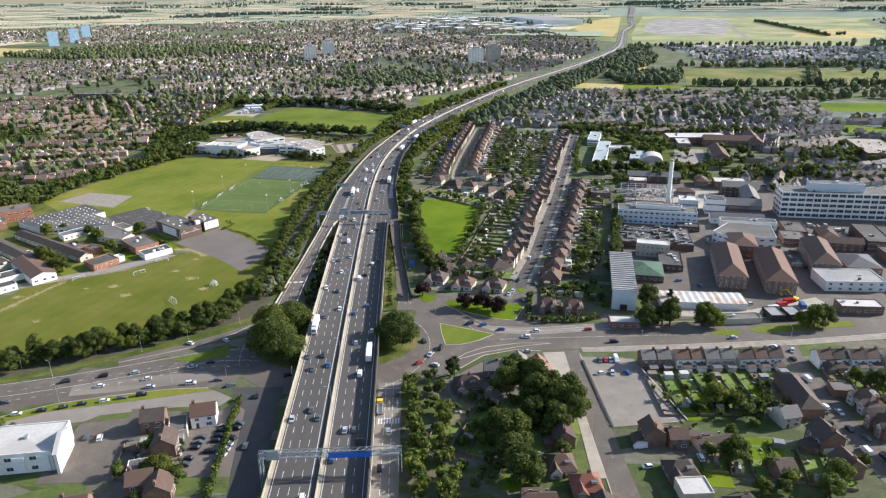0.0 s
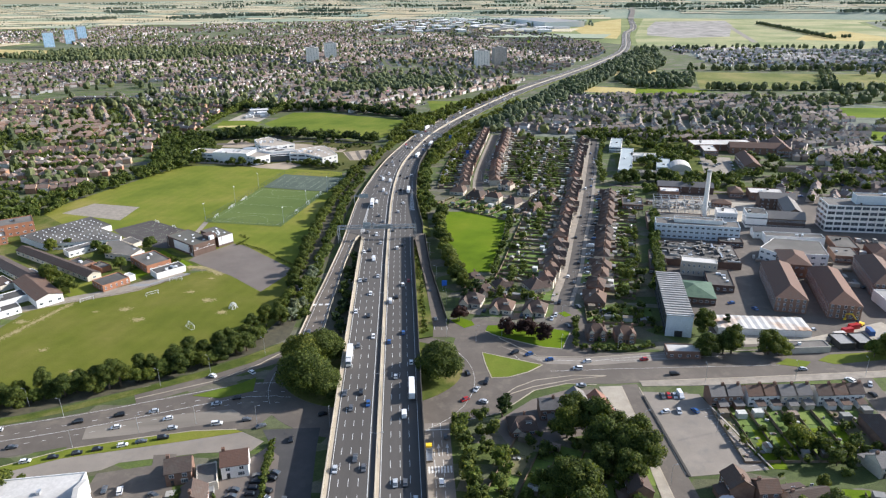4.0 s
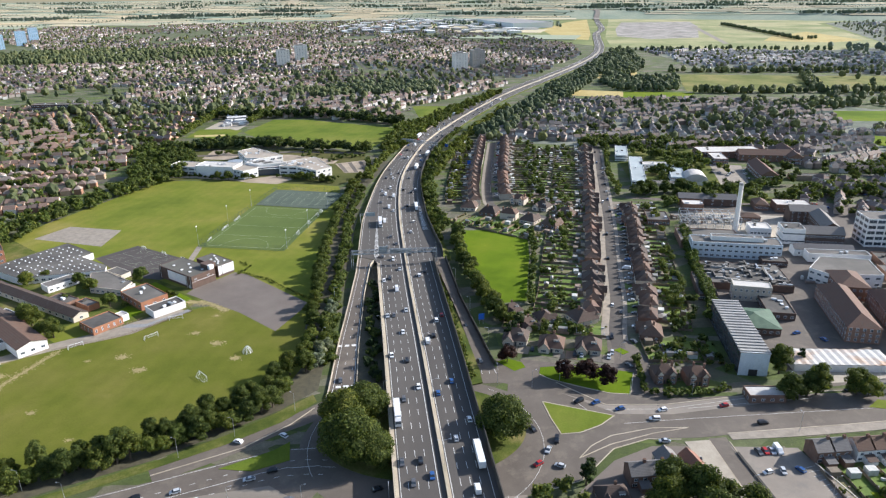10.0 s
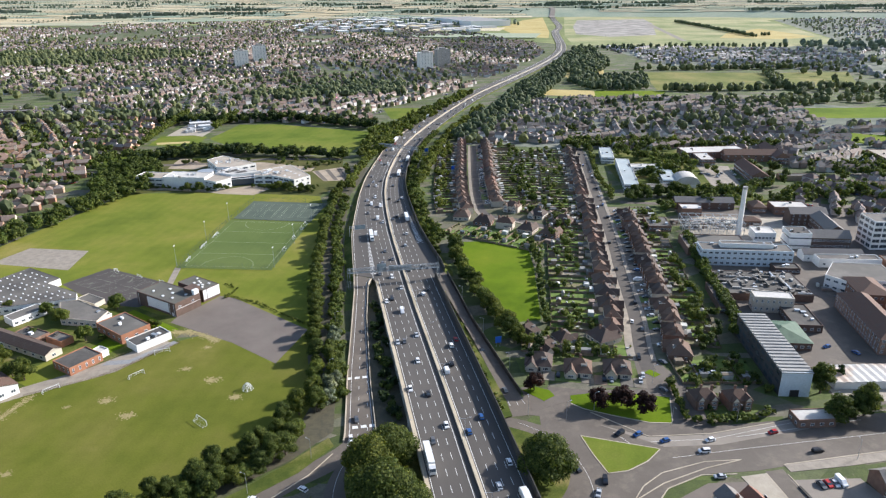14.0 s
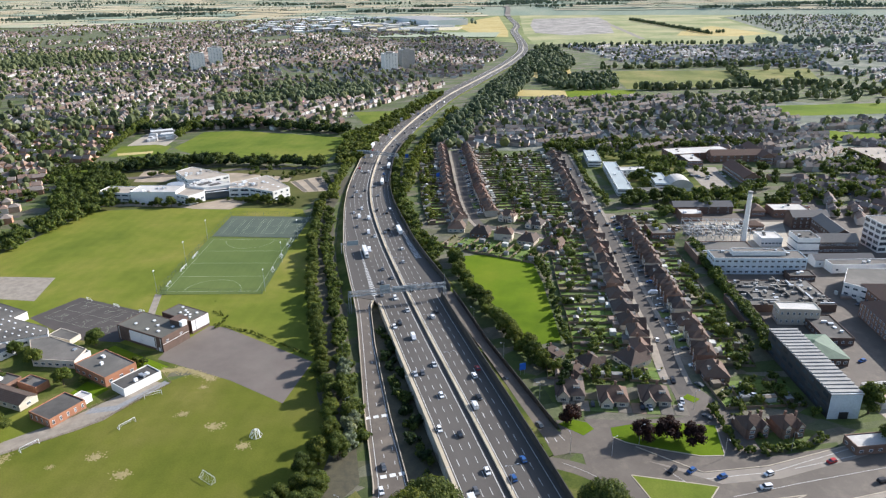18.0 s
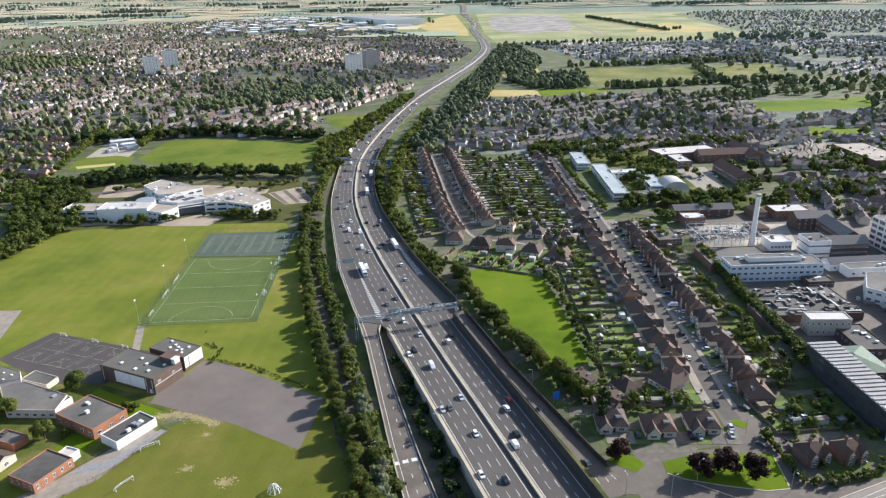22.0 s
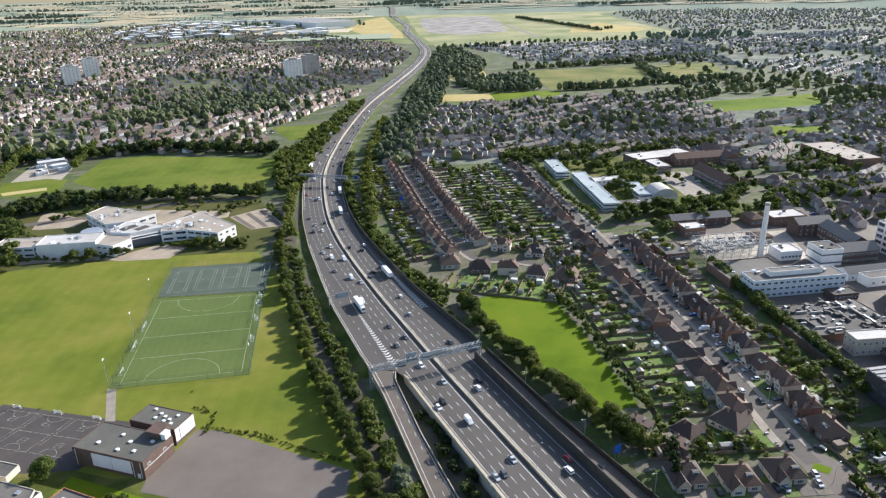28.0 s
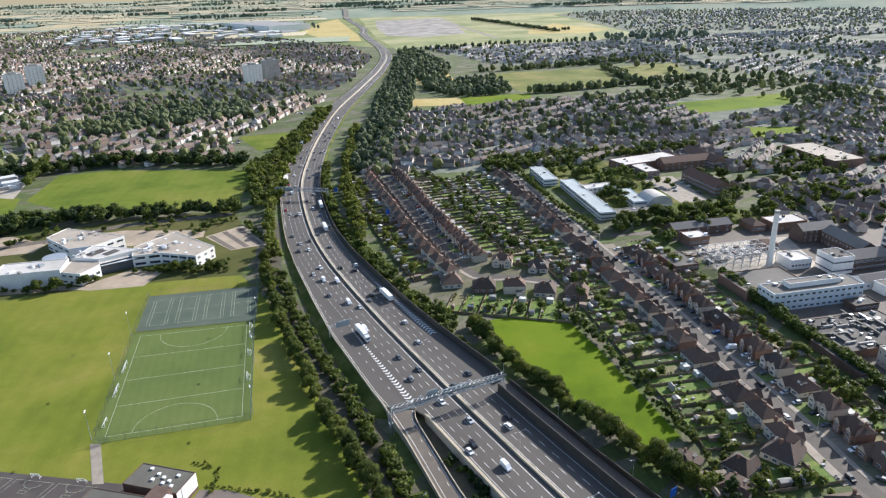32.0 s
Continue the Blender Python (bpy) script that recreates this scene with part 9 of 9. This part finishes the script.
GREENS = [[(-222, 975), (-194, 1060), (-145, 1052), (-22, 972), (-33, 926), (-64, 850), (-140, 880), (-180, 905)], [(0, 1150), (75, 1140), (70, 1055), (5, 1048)]]
EST = []
EST += far_houses("housing_estate_west", [(-345, 590), (-318, 740), (-318, 838), (-338, 912), (-298, 930), (-300, 1120), (-640, 1220), (-900, 900), (-700, 500), (-420, 480)], 25, (19, 32), 1.6, "near_red", 101, "estate of red-roofed brick houses", keep=0.95)
EST += far_houses("housing_estate_north_west", [(-300, 1120), (-40, 1020), (30, 1160), (150, 1290), (250, 1440), (-50, 1650), (-700, 1900), (-1350, 1750), (-640, 1220)], 32, (19, 34), 1.8, "far_red", 102, "wide suburb of red and brown roofs", GREENS, 0.8)
EST += far_houses("housing_estate_mid_east", [(350, 790), (372, 700), (430, 640), (470, 735), (560, 880), (430, 790)], 10, (15, 26), 2.0, "far_brown", 110, "brown-roofed houses beyond the halls", keep=0.95, block=55.0)
EST += far_houses("housing_estate_lane", [(300, 545), (420, 520), (430, 640), (340, 660), (300, 600)], 105, (16, 26), 2.0, "far_red", 111, "red-roofed houses beyond the hospital", keep=0.95, block=55.0)
EST += far_houses("housing_estate_far", [(250, 1440), (500, 1900), (560, 2200), (480, 2750), (-400, 2900), (-1300, 2700), (-700, 1920), (-50, 1660)], 38, (22, 40), 2.0, "far_red", 103, "distant suburb of red and brown roofs", keep=0.75)
EST += far_houses("housing_estate_north_east", [(60, 880), (130, 1000), (230, 1170), (330, 1165), (610, 1090), (560, 900), (430, 790), (250, 810), (200, 860)], 12, (19, 30), 1.6, "far_brown", 104, "suburb of dark brown roofs", keep=0.95, block=90.0)
EST += far_houses("housing_estate_east", [(432, 560), (432, 540), (900, 600), (860, 880), (560, 880), (450, 640), (330, 640)], 15, (15, 26), 2.0, "far_brown", 106, "suburb of brown roofs beyond the hospital", [[(440, 650), (500, 640), (530, 730), (460, 745)], [(530, 850), (600, 800), (560, 760), (510, 790)]], 0.95, 80.0)
EST += far_houses("housing_estate_far_east", [(660, 1560), (700, 2030), (1250, 1800), (2000, 1700), (2100, 1000), (1400, 800), (900, 860), (960, 1380)], 20, (26, 44), 2.5, "far_hazed_roof", 107, "distant suburb of brown roofs", keep=0.75)
EST += far_houses("housing_estate_south_east", [(212, 100), (218, 268), (420, 262), (420, 100)], 95, (16, 30), 2.5, "far_brown", 108, "streets of brown-roofed houses", keep=0.9, block=80.0)
EST += far_houses("housing_estate_horizon", [(-400, 2900), (300, 2850), (250, 3300), (300, 3900), (-400, 3920), (-1500, 3650), (-2500, 2950), (-2700, 2400), (-1500, 2450), (-1300, 2700)], 40, (40, 62), 5, "far_red", 109, "roofs of the far town", keep=0.7)
rng = random.Random(5)
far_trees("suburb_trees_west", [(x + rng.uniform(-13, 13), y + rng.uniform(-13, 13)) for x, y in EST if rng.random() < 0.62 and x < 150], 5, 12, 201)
EAST_SPOTS = [(x + rng.uniform(-13, 13), y + rng.uniform(-13, 13)) for x, y in EST if rng.random() < 0.7 and 150 <= x < 950]
tree_belt("suburb_trees_lane", [q for q in EAST_SPOTS if math.hypot(*q) < 960], 4, 9, 203, "trees among the houses beyond the hospital", ("leaf_a", "leaf_b", "leaf_a"), 0.42, 1.0, 5)
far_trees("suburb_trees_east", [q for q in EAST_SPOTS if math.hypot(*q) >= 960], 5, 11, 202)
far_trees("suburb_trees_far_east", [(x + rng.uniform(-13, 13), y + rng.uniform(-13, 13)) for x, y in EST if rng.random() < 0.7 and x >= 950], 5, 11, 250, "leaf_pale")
def clear_of(spots, gap):
    """The spots that keep a distance from the houses."""
    cell = {}
    for x, y in EST:
        cell.setdefault((x // 20, y // 20), []).append((x, y))
    return [(x, y) for x, y in spots if not any(math.hypot(x - a, y - b) < gap for i in (-1, 0, 1) for j in (-1, 0, 1) for a, b in cell.get((x // 20 + i, y // 20 + j), ()))]


tree_belt("estate_west_trees", clear_of(fill([(-345, 595), (-330, 760), (-285, 860), (-300, 1100), (-520, 1100), (-600, 700), (-420, 500)], 8.5, 260, 0.5, 0.62), 8.0), 4.5, 9.5, 261, "dark green trees crowding between the estate houses", ("leaf_a", "leaf_a", "leaf_b"), 0.45, 1.0, 5)
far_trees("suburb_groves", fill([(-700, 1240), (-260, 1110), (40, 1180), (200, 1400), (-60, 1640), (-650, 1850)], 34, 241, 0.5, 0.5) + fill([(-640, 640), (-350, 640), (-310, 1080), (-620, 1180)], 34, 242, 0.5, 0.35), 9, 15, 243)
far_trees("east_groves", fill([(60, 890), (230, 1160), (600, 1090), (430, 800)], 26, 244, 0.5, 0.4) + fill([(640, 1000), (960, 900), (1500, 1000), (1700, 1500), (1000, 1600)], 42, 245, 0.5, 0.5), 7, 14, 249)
tree_belt("hospital_groves", fill([(430, 560), (860, 620), (840, 860), (570, 860)], 28, 246, 0.5, 0.45) + fill([(230, 700), (286, 690), (290, 760), (240, 780)], 12, 247, 0.5, 0.6) + fill([(170, 600), (200, 640), (300, 612), (300, 600)], 10, 248, 0.5, 0.7), 6, 12, 249, "broad trees beyond the hospital", ("leaf_a", "leaf_b", "leaf_a"), 0.44, 1.0, 5)
tree_belt("tree_belt_west", fill([(-362, 540), (-340, 625), (-312, 690), (-275, 770), (-250, 800), (-238, 800), (-248, 745), (-287, 680), (-314, 620), (-332, 545)], 7.5, 203), 7, 12, 204, "belt of trees along the school boundary", ("leaf_a", "leaf_a", "leaf_b"), 0.42, 0.9, 6)
tree_belt("school_wood", fill([(-292.5, 748), (-300.9, 791.7), (-301.8, 841.7), (-276, 852), (-246, 826), (-247, 814), (-270, 796.4), (-268, 752)], 6.0, 231), 7, 12, 232, "dense young wood beside the white school", ("leaf_a", "leaf_b", "leaf_a"), 0.45, 0.8, 8)
tree_belt("plot_hedge", along_line([(-330, 900), (-306, 910), (-272, 904)], 4.0, 1.5, 233) + along_line([(-320, 850), (-296, 846), (-270, 852)], 4.0, 1.5, 234) + along_line([(-228, 846), (-212, 858), (-190, 862)], 6.0, 3.0, 235) + along_line([(-106, 800), (-96, 812), (-70, 822)], 6.0, 2.5, 236) + along_line([(-62, 752), (-66, 806)], 5.0, 1.5, 237) + along_line([(-255, 762), (-236, 756), (-200, 740)], 6.0, 1.0, 238), 3.0, 6.0, 239, "hedges and shrubs round the plot and school", ("leaf_a", "leaf_b"), 0.5)
tree_belt("tree_belt_field", fill([(-290, 880), (-240, 905), (-180, 900), (-140, 878), (-66, 846), (-60, 832), (-140, 858), (-190, 880), (-290, 866)], 6.5, 205), 8, 13, 206, "dark row of trees along the playing field", ("leaf_a", "leaf_a", "leaf_c"), 0.42, 0.9, 6)
tree_belt("tree_belt_field_north", fill([(-300, 1080), (-190, 1070), (-140, 1064), (-20, 985), (-15, 1010), (-130, 1090), (-190, 1095), (-300, 1110)], 8.5, 207), 8, 14, 208, "woodland edge behind the playing field", ("leaf_a", "leaf_c"), 0.45, 1.0, 5)
tree_belt("tree_belt_motorway_west", fill([(-52, 845), (-30, 830), (-5, 900), (30, 985), (85, 1090), (165, 1250), (150, 1262), (70, 1110), (10, 1010), (-22, 975)], 8.5, 209), 7, 12, 210, "belt of trees beside the motorway", ("leaf_b", "leaf_a"), 0.45, 1.0, 5)
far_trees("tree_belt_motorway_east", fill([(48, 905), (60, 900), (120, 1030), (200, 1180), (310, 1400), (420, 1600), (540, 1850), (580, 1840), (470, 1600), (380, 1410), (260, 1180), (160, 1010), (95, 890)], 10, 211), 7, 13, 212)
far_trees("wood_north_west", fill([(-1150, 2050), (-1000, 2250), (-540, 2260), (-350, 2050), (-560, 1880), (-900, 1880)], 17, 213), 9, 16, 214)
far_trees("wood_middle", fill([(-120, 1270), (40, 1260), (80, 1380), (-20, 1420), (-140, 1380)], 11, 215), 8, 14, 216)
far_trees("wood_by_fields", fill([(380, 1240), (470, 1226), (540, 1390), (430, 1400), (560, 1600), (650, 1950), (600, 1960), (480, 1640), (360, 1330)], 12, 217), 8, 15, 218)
far_trees("hedges_east", fill([(690, 1195), (705, 1195), (810, 1390), (790, 1390)], 9, 219) + fill([(480, 1200), (820, 1150), (830, 1165), (490, 1215)], 10, 220) + fill([(600, 1040), (900, 990), (950, 1100), (700, 1180)], 24, 221) + fill([(530, 1035), (620, 1015), (680, 1050), (560, 1080)], 13, 222) + fill([(700, 880), (900, 850), (900, 960), (790, 985)], 20, 231) + fill([(560, 1480), (1000, 1410), (1010, 1440), (570, 1510)], 13, 232), 8, 15, 223)
tree_belt("wood_hospital_north", fill([(270, 600), (300, 630), (360, 640), (420, 620), (400, 590)], 11, 224) + fill([(400, 690), (460, 720), (480, 660), (430, 640)], 11, 225) + fill([(170, 830), (200, 870), (420, 800), (410, 785), (240, 815)], 8, 226), 6, 11, 227, "trees north of the hospital", ("leaf_a", "leaf_a", "leaf_b"), 0.44, 1.0, 5)
far_trees("airfield_hedges", along_line([(1500, 3120), (1321, 2233)], 11, 3, 228) + [(1389, 2288), (1396, 2294), (1384, 2296), (1402, 2284)] + along_line([(880, 1985), (1190, 1885)], 14, 5, 233) + along_line([(640, 1985), (860, 1960)], 11, 12, 234), 9, 16, 229)
far_houses("housing_estate_beyond_airfield", [(1500, 2000), (2000, 3000), (2900, 3400), (3800, 2500), (2600, 1350), (2050, 1750)], 25, (40, 62), 9, "far_hazed_roof", 112, "hazy far suburb of brown roofs", keep=0.5)
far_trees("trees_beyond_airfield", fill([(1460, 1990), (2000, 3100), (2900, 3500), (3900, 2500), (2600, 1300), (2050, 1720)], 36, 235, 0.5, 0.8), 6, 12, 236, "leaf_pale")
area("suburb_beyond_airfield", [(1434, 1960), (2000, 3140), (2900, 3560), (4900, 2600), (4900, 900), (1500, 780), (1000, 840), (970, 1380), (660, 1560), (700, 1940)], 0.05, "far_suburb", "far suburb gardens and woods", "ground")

for nm, poly, mt, lb in (
        ("field_yellow_strip", [(259, 1297), (375, 1241), (351, 1174), (264, 1221)], "stubble", "strip of ripe yellow field"),
        ("field_green_strip", [(375, 1241), (491, 1209), (448, 1147), (351, 1174)], "lawn", "strip of green pasture"),
        ("field_large", [(564, 1458), (792, 1390), (686, 1195), (482, 1225)], "meadow", "large dry meadow"),
        ("field_large_east", [(803, 1388), (960, 1362), (830, 1172), (695, 1194)], "meadow", "dry meadow behind a hedge"),
        ("field_yellow_mid", [(398, 1486), (503, 1512), (466, 1414), (383, 1363)], "stubble", "ripe yellow field by the motorway"),
        ("field_park", [(552, 1018), (804, 973), (722, 906), (530, 940)], "lawn", "bright green park field"),
        ("field_park_small", [(530, 850), (600, 800), (560, 760), (510, 790)], "lawn", "small green sports field"),
        ("field_far_west", [(-897, 2588), (-564, 2434), (-554, 2271), (-784, 2279)], "far_green", "green field among far suburbs"),
        ("field_yellow_west", [(-1500, 2420), (-1071, 2257), (-1005, 2112), (-1300, 1960)], "stubble", "pale ripe field"),
        ("airfield", [(623, 2005), (700, 2089), (875, 2010), (998, 1914), (1205, 1901), (1434, 1971), (1962, 3133), (2823, 3640), (2444, 4122), (1472, 4204), (1261, 3917), (768, 2505)], "airfield", "wide dry grass airfield"),
        ("field_wedge", [(653, 2969), (900, 3500), (1090, 3760), (770, 2680), (673, 2395), (600, 2500)], "stubble", "ripe wedge of field beside the motorway")):
    area(nm, poly, 0.06, mt, lb, "field")
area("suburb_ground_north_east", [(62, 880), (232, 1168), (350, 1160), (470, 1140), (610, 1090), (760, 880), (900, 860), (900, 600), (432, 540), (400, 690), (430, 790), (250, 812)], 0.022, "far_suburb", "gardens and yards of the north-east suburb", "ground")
area("quarry", [(1158, 3435), (1492, 3419), (1360, 3050), (1067, 2418), (886, 2389), (823, 2539), (960, 2950)], 0.12, "bare", "bare pale earthworks on the airfield", "ground")
area("airfield_road", [(1330, 3054), (1352, 3054), (1042, 2161), (1024, 2161)], 0.14, "pale_asphalt", "pale road across the airfield", "road")
area("airfield_dry_patch", [(1577, 2610), (1511, 2197), (1357, 2134), (1198, 2238), (1330, 2420)], 0.12, "stubble", "ripe dry patch of the airfield", "field")
area("estate_green", [(-368, 893), (-359, 919), (-339, 884), (-357, 871)], 0.06, "lawn", "small green among the houses", "ground")
area("far_green_middle", [(-113, 1584), (-75, 1570), (-70, 1480), (-80, 1413), (-129, 1507)], 0.06, "lawn", "small green park among trees", "field")
area("far_green_north", [(288, 2388), (394, 2411), (373, 2280), (281, 2257)], 0.06, "lawn", "green field among far suburbs", "field")
dep = Shape()
drng = random.Random(71)
for k in range(26):
    x, y = -262 + drng.uniform(0, 34), 1020 + drng.uniform(0, 55)
    dep.moved(Shape().box(-1.3, -4, 0, 1.3, 4, 3.2), pose(x, y, 0.06, 0, 0, drng.choice((0, 10, 90, 100))))
for x, y, w, l in ((-245, 1062, 26, 10), (-236, 1040, 14, 9), (-252, 1078, 16, 8)):
    dep.moved(Shape().box(-w / 2, -l / 2, 0, w / 2, l / 2, 5).gable(-w / 2, -l / 2, w / 2, l / 2, 5, 1.2, 0, 0, "x", 0.2), pose(x, y, 0.06, 0, 0, 12))
thing("depot_sheds", dep, "far_shed", "white sheds and trailers in the works yard", "sheds", kind="stuff")
tree_belt("poplar_rows", along_line([(-291, 960), (-282, 1050), (-272, 1145)], 3.6, 1.0, 72) + along_line([(-221, 1024), (-203, 1125)], 3.6, 0.8, 73), 9, 14, 74, "close rows of tall poplars", ("leaf_b", "leaf_a"), 0.3, 0.8, 9)
far_trees("grove_middle", fill([(-210, 1300), (-170, 1345), (-90, 1275), (-100, 1225), (-150, 1250)], 10, 75) + fill([(-165, 1520), (-130, 1560), (-120, 1530)], 10, 76) + fill([(-100, 1410), (-60, 1420), (-66, 1460), (-104, 1450)], 10, 77) + fill([(-560, 1150), (-480, 1140), (-300, 1115), (-300, 1135), (-480, 1165)], 11, 78), 9, 15, 79)
flat_block("pink_panelled_store", "low store with bright pink panels", (-77, 1203), (-59, 1247), 6, 4, "pink", "flat_roof", None)
tree_belt("hospital_north_trees", fill([(160, 632), (178, 648), (262, 640), (280, 622), (262, 616), (200, 634)], 6.5, 81, 0.5, 0.85) + fill([(205, 674), (214, 672), (232, 712), (206, 710)], 7, 82, 0.5, 0.8) + fill([(240, 700), (262, 725), (280, 762), (236, 764)], 8, 83, 0.5, 0.7) + fill([(268, 640), (284, 634), (330, 650), (300, 655)], 7, 84, 0.5, 0.8) + fill([(318, 676), (345, 668), (352, 700), (326, 715)], 9, 85, 0.5, 0.6) + fill([(380, 640), (430, 630), (440, 690), (390, 700)], 10, 86, 0.5, 0.7) + fill([(196, 765), (260, 770), (280, 800), (230, 812)], 9, 87, 0.5, 0.6), 6, 12, 88, "broad green trees round the hospital and halls", ("leaf_a", "leaf_b", "leaf_a"), 0.42, 0.9, 6)

# far commercial sheds
sh = Shape()
rng = random.Random(12)
for x, y in fill([(-250, 2950), (500, 2760), (640, 3000), (740, 3700), (100, 4100), (-200, 3300)], 95, 301):
    w, d, h = rng.uniform(25, 75), rng.uniform(18, 40), rng.uniform(6, 11)
    sh.moved(Shape().box(-w / 2, -d / 2, 0, w / 2, d / 2, h).hip(-w / 2, -d / 2, w / 2, d / 2, h, 1.2), pose(x, y, 0, 0, 0, rng.choice((10, 12, 100))))
thing("industrial_estate", sh, "far_shed", "distant white-roofed industrial sheds", "warehouses", kind="stuff")
flat_block("great_warehouse", "vast pale warehouse by the motorway", (560, 3080), (740, 3120), 420, 22, "white_metal", "ribbed", None, units=0)

# tower blocks
for x, y, yaw, mat, h, lb in ((141, 1618, 12, "tower_pale", 36, "pale concrete tower block"), (186, 1660, 12, "tower_grey", 38, "grey concrete tower block"), (-256, 1772, 10, "tower_pale", 36, "pale concrete tower block"), (-224, 1882, 10, "tower_pale", 38, "pale concrete tower block"),
                             (-1190, 2420, 30, "tower_blue", 44, "blue-clad tower block"), (-1185, 2560, 30, "tower_blue", 46, "blue-clad tower block"), (-1240, 2780, 30, "tower_blue", 46, "blue-clad tower block")):
    t = empty("tower_block", lb + " above the suburb", "tower block", pose(x, y, 0, 0, 0, yaw))
    part("wall", Shape().box(-15, -10, -0.3, 15, 10, h), mat, t)
    part("roof_plant", Shape().box(-6, -5, h, 6, 5, h + 3.5).box(-15.2, -10.2, h, 15.2, -9.6, h + 0.8).box(-15.2, 9.6, h, 15.2, 10.2, h + 0.8), "tower_grey", t)
    for k in range(int(h // 3)):
        band = Shape()
        for sx in (-10, -3.4, 3.4, 10):
            band.moved(window_shape(1.9, 1.0, 1), pose(sx, -10.02, 1.2 + k * 2.95))
        tagged(part("window_band", band, ("white_metal", "glass"), t), kind="stuff")
# open country to the horizon, drawn in beyond four kilometres, haze painted into its colours
def drawn_in(x, y, z=0.0):
    """Keeps the direction in which a far point is seen, and brings it nearer."""
    dx, dy = x + 80, y - 130
    r = math.hypot(dx, dy)
    if r < 3900:
        return x, y, z
    k = (3900 + (r - 3900) * 0.125) / r
    return -80 + dx * k, 130 + dy * k, 174 * (1 - k) + z * k


def draw_in(ob):
    for v in ob.data.vertices:
        v.co = drawn_in(*v.co)
    return ob


AIRFIELD = [(623, 2005), (998, 1914), (1434, 1960), (2000, 3140), (2900, 3560), (2444, 4122), (1472, 4204), (1261, 3917), (768, 2505)]
TOWN_EAST = [(1434, 1960), (2000, 3140), (2900, 3560), (4900, 2600), (4900, 900), (1000, 840)]
COUNTRY = [(-9000, 2350), (-1200, 2500), (-2700, 2960), (-1500, 3700), (-380, 3960), (330, 3960), (260, 3250), (420, 2650), (640, 2120), (1250, 1830), (1750, 1500), (1450, 900), (9000, 100), (9000, 11800), (-9000, 11800)]
area("near_country", [(-5000, 2350), (-1200, 2500), (-1900, 3050), (-1200, 3750), (250, 3250), (420, 2650), (640, 2120), (1250, 1830), (1750, 1500), (1450, 900), (5000, 300), (5000, 4600), (-5000, 4600)], 0.03, "far_green", "far open country of pasture", "ground")
sheet = Shape()
for i in range(-62, 76, 2):
    for r0, r1 in ((3880, 4300), (4300, 5000), (5000, 6200), (6200, 8000), (8000, 11200)):
        sheet.face([(-80 + r * math.sin(radians(a)), 130 + r * math.cos(radians(a)), 0.0 if r > 3900 else -0.5) for r, a in ((r0, i), (r0, i + 2), (r1, i + 2), (r1, i))][::-1])
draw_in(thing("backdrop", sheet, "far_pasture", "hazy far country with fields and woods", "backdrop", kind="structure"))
crnd = random.Random(900)
fields, rims, woods = Shape(), [], []
MID_X = [(q.y, q.x) for q in CENTRE[::12]]
for gx in range(-26, 27):
    for gy in range(8, 47):
        x, y = gx * 330 + (gy % 2) * 150 + crnd.uniform(-60, 60), gy * 230 + crnd.uniform(-40, 40)
        w, l, turn = crnd.uniform(240, 470), crnd.uniform(120, 230), radians(-14 + crnd.uniform(-9, 9))
        kind = crnd.random()
        r = math.hypot(x + 80, y - 130)
        if not inside(COUNTRY, x, y) or inside(AIRFIELD, x, y) or inside(TOWN_EAST, x, y) or abs(math.atan2(x, y - 80)) > 1.15 or r > 10600:
            continue
        if abs(x - lerp_table(MID_X, y)) < 260 and y < 5100:
            continue
        c, n = math.cos(turn), math.sin(turn)
        quad = [(x + u * w * c - v * l * n, y + u * w * n + v * l * c) for u, v in ((-0.5, -0.5), (0.5, -0.5), (0.5, 0.5), (-0.5, 0.5))]
        if kind < 0.16:
            woods += [(q[0] + crnd.uniform(-14, 14), q[1] + crnd.uniform(-14, 14)) for q in fill(quad, 34 if y < 6000 else 52, gx * 50 + gy)]
            continue
        flat(quad, 0.9 + 0.5 * ((gx + 3 * gy) % 5), 0.9, 0, fields)
        for p0, p1 in zip(quad, quad[1:] + quad[:1]):
            if crnd.random() < 0.2:
                rims += along_line([p0, p1], 24 if y < 5500 else 46, 4, gx + gy * 60)
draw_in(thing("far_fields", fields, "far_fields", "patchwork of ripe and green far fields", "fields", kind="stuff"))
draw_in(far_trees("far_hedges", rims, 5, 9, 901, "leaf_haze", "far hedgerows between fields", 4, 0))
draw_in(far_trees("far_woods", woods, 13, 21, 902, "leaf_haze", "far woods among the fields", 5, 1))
far_road = [Vector((lerp_table(MID_X, y), y)) for y in range(3700, 5001, 100)] + [Vector((1560 + k * 60, 5000 + k * 180)) for k in range(1, 7)]
draw_in(thing("far_motorway", ribbon(far_road, -15, 15, 3.5, 0.5), "pale_asphalt", "motorway running on to the far hills", "road", kind="structure"))

# greenery round the white school
tree_belt("white_school_shrubs", fill([(-300, 790), (-268, 780), (-262, 800), (-215, 812), (-240, 830), (-300, 820)], 9, 401, 0.5, 0.6) + fill([(-200, 845), (-100, 800), (-70, 806), (-66, 835), (-140, 862)], 9, 402, 0.5, 0.5) + fill([(-150, 744), (-114, 722), (-98, 720), (-92, 736), (-112, 726), (-135, 745)], 5, 403), 2.0, 5.0, 404, "shrubs and small trees round the white school", ("leaf_a", "leaf_b"), 0.55, 0.6, 8)
flat_block("blue_school_slab", "long dark blue three-storey school slab", (-564, 1176), (-490, 1171), 15, 11, "dark_brick", "flat_roof", (3, 16, 4.0, 1.5), "building", 3)
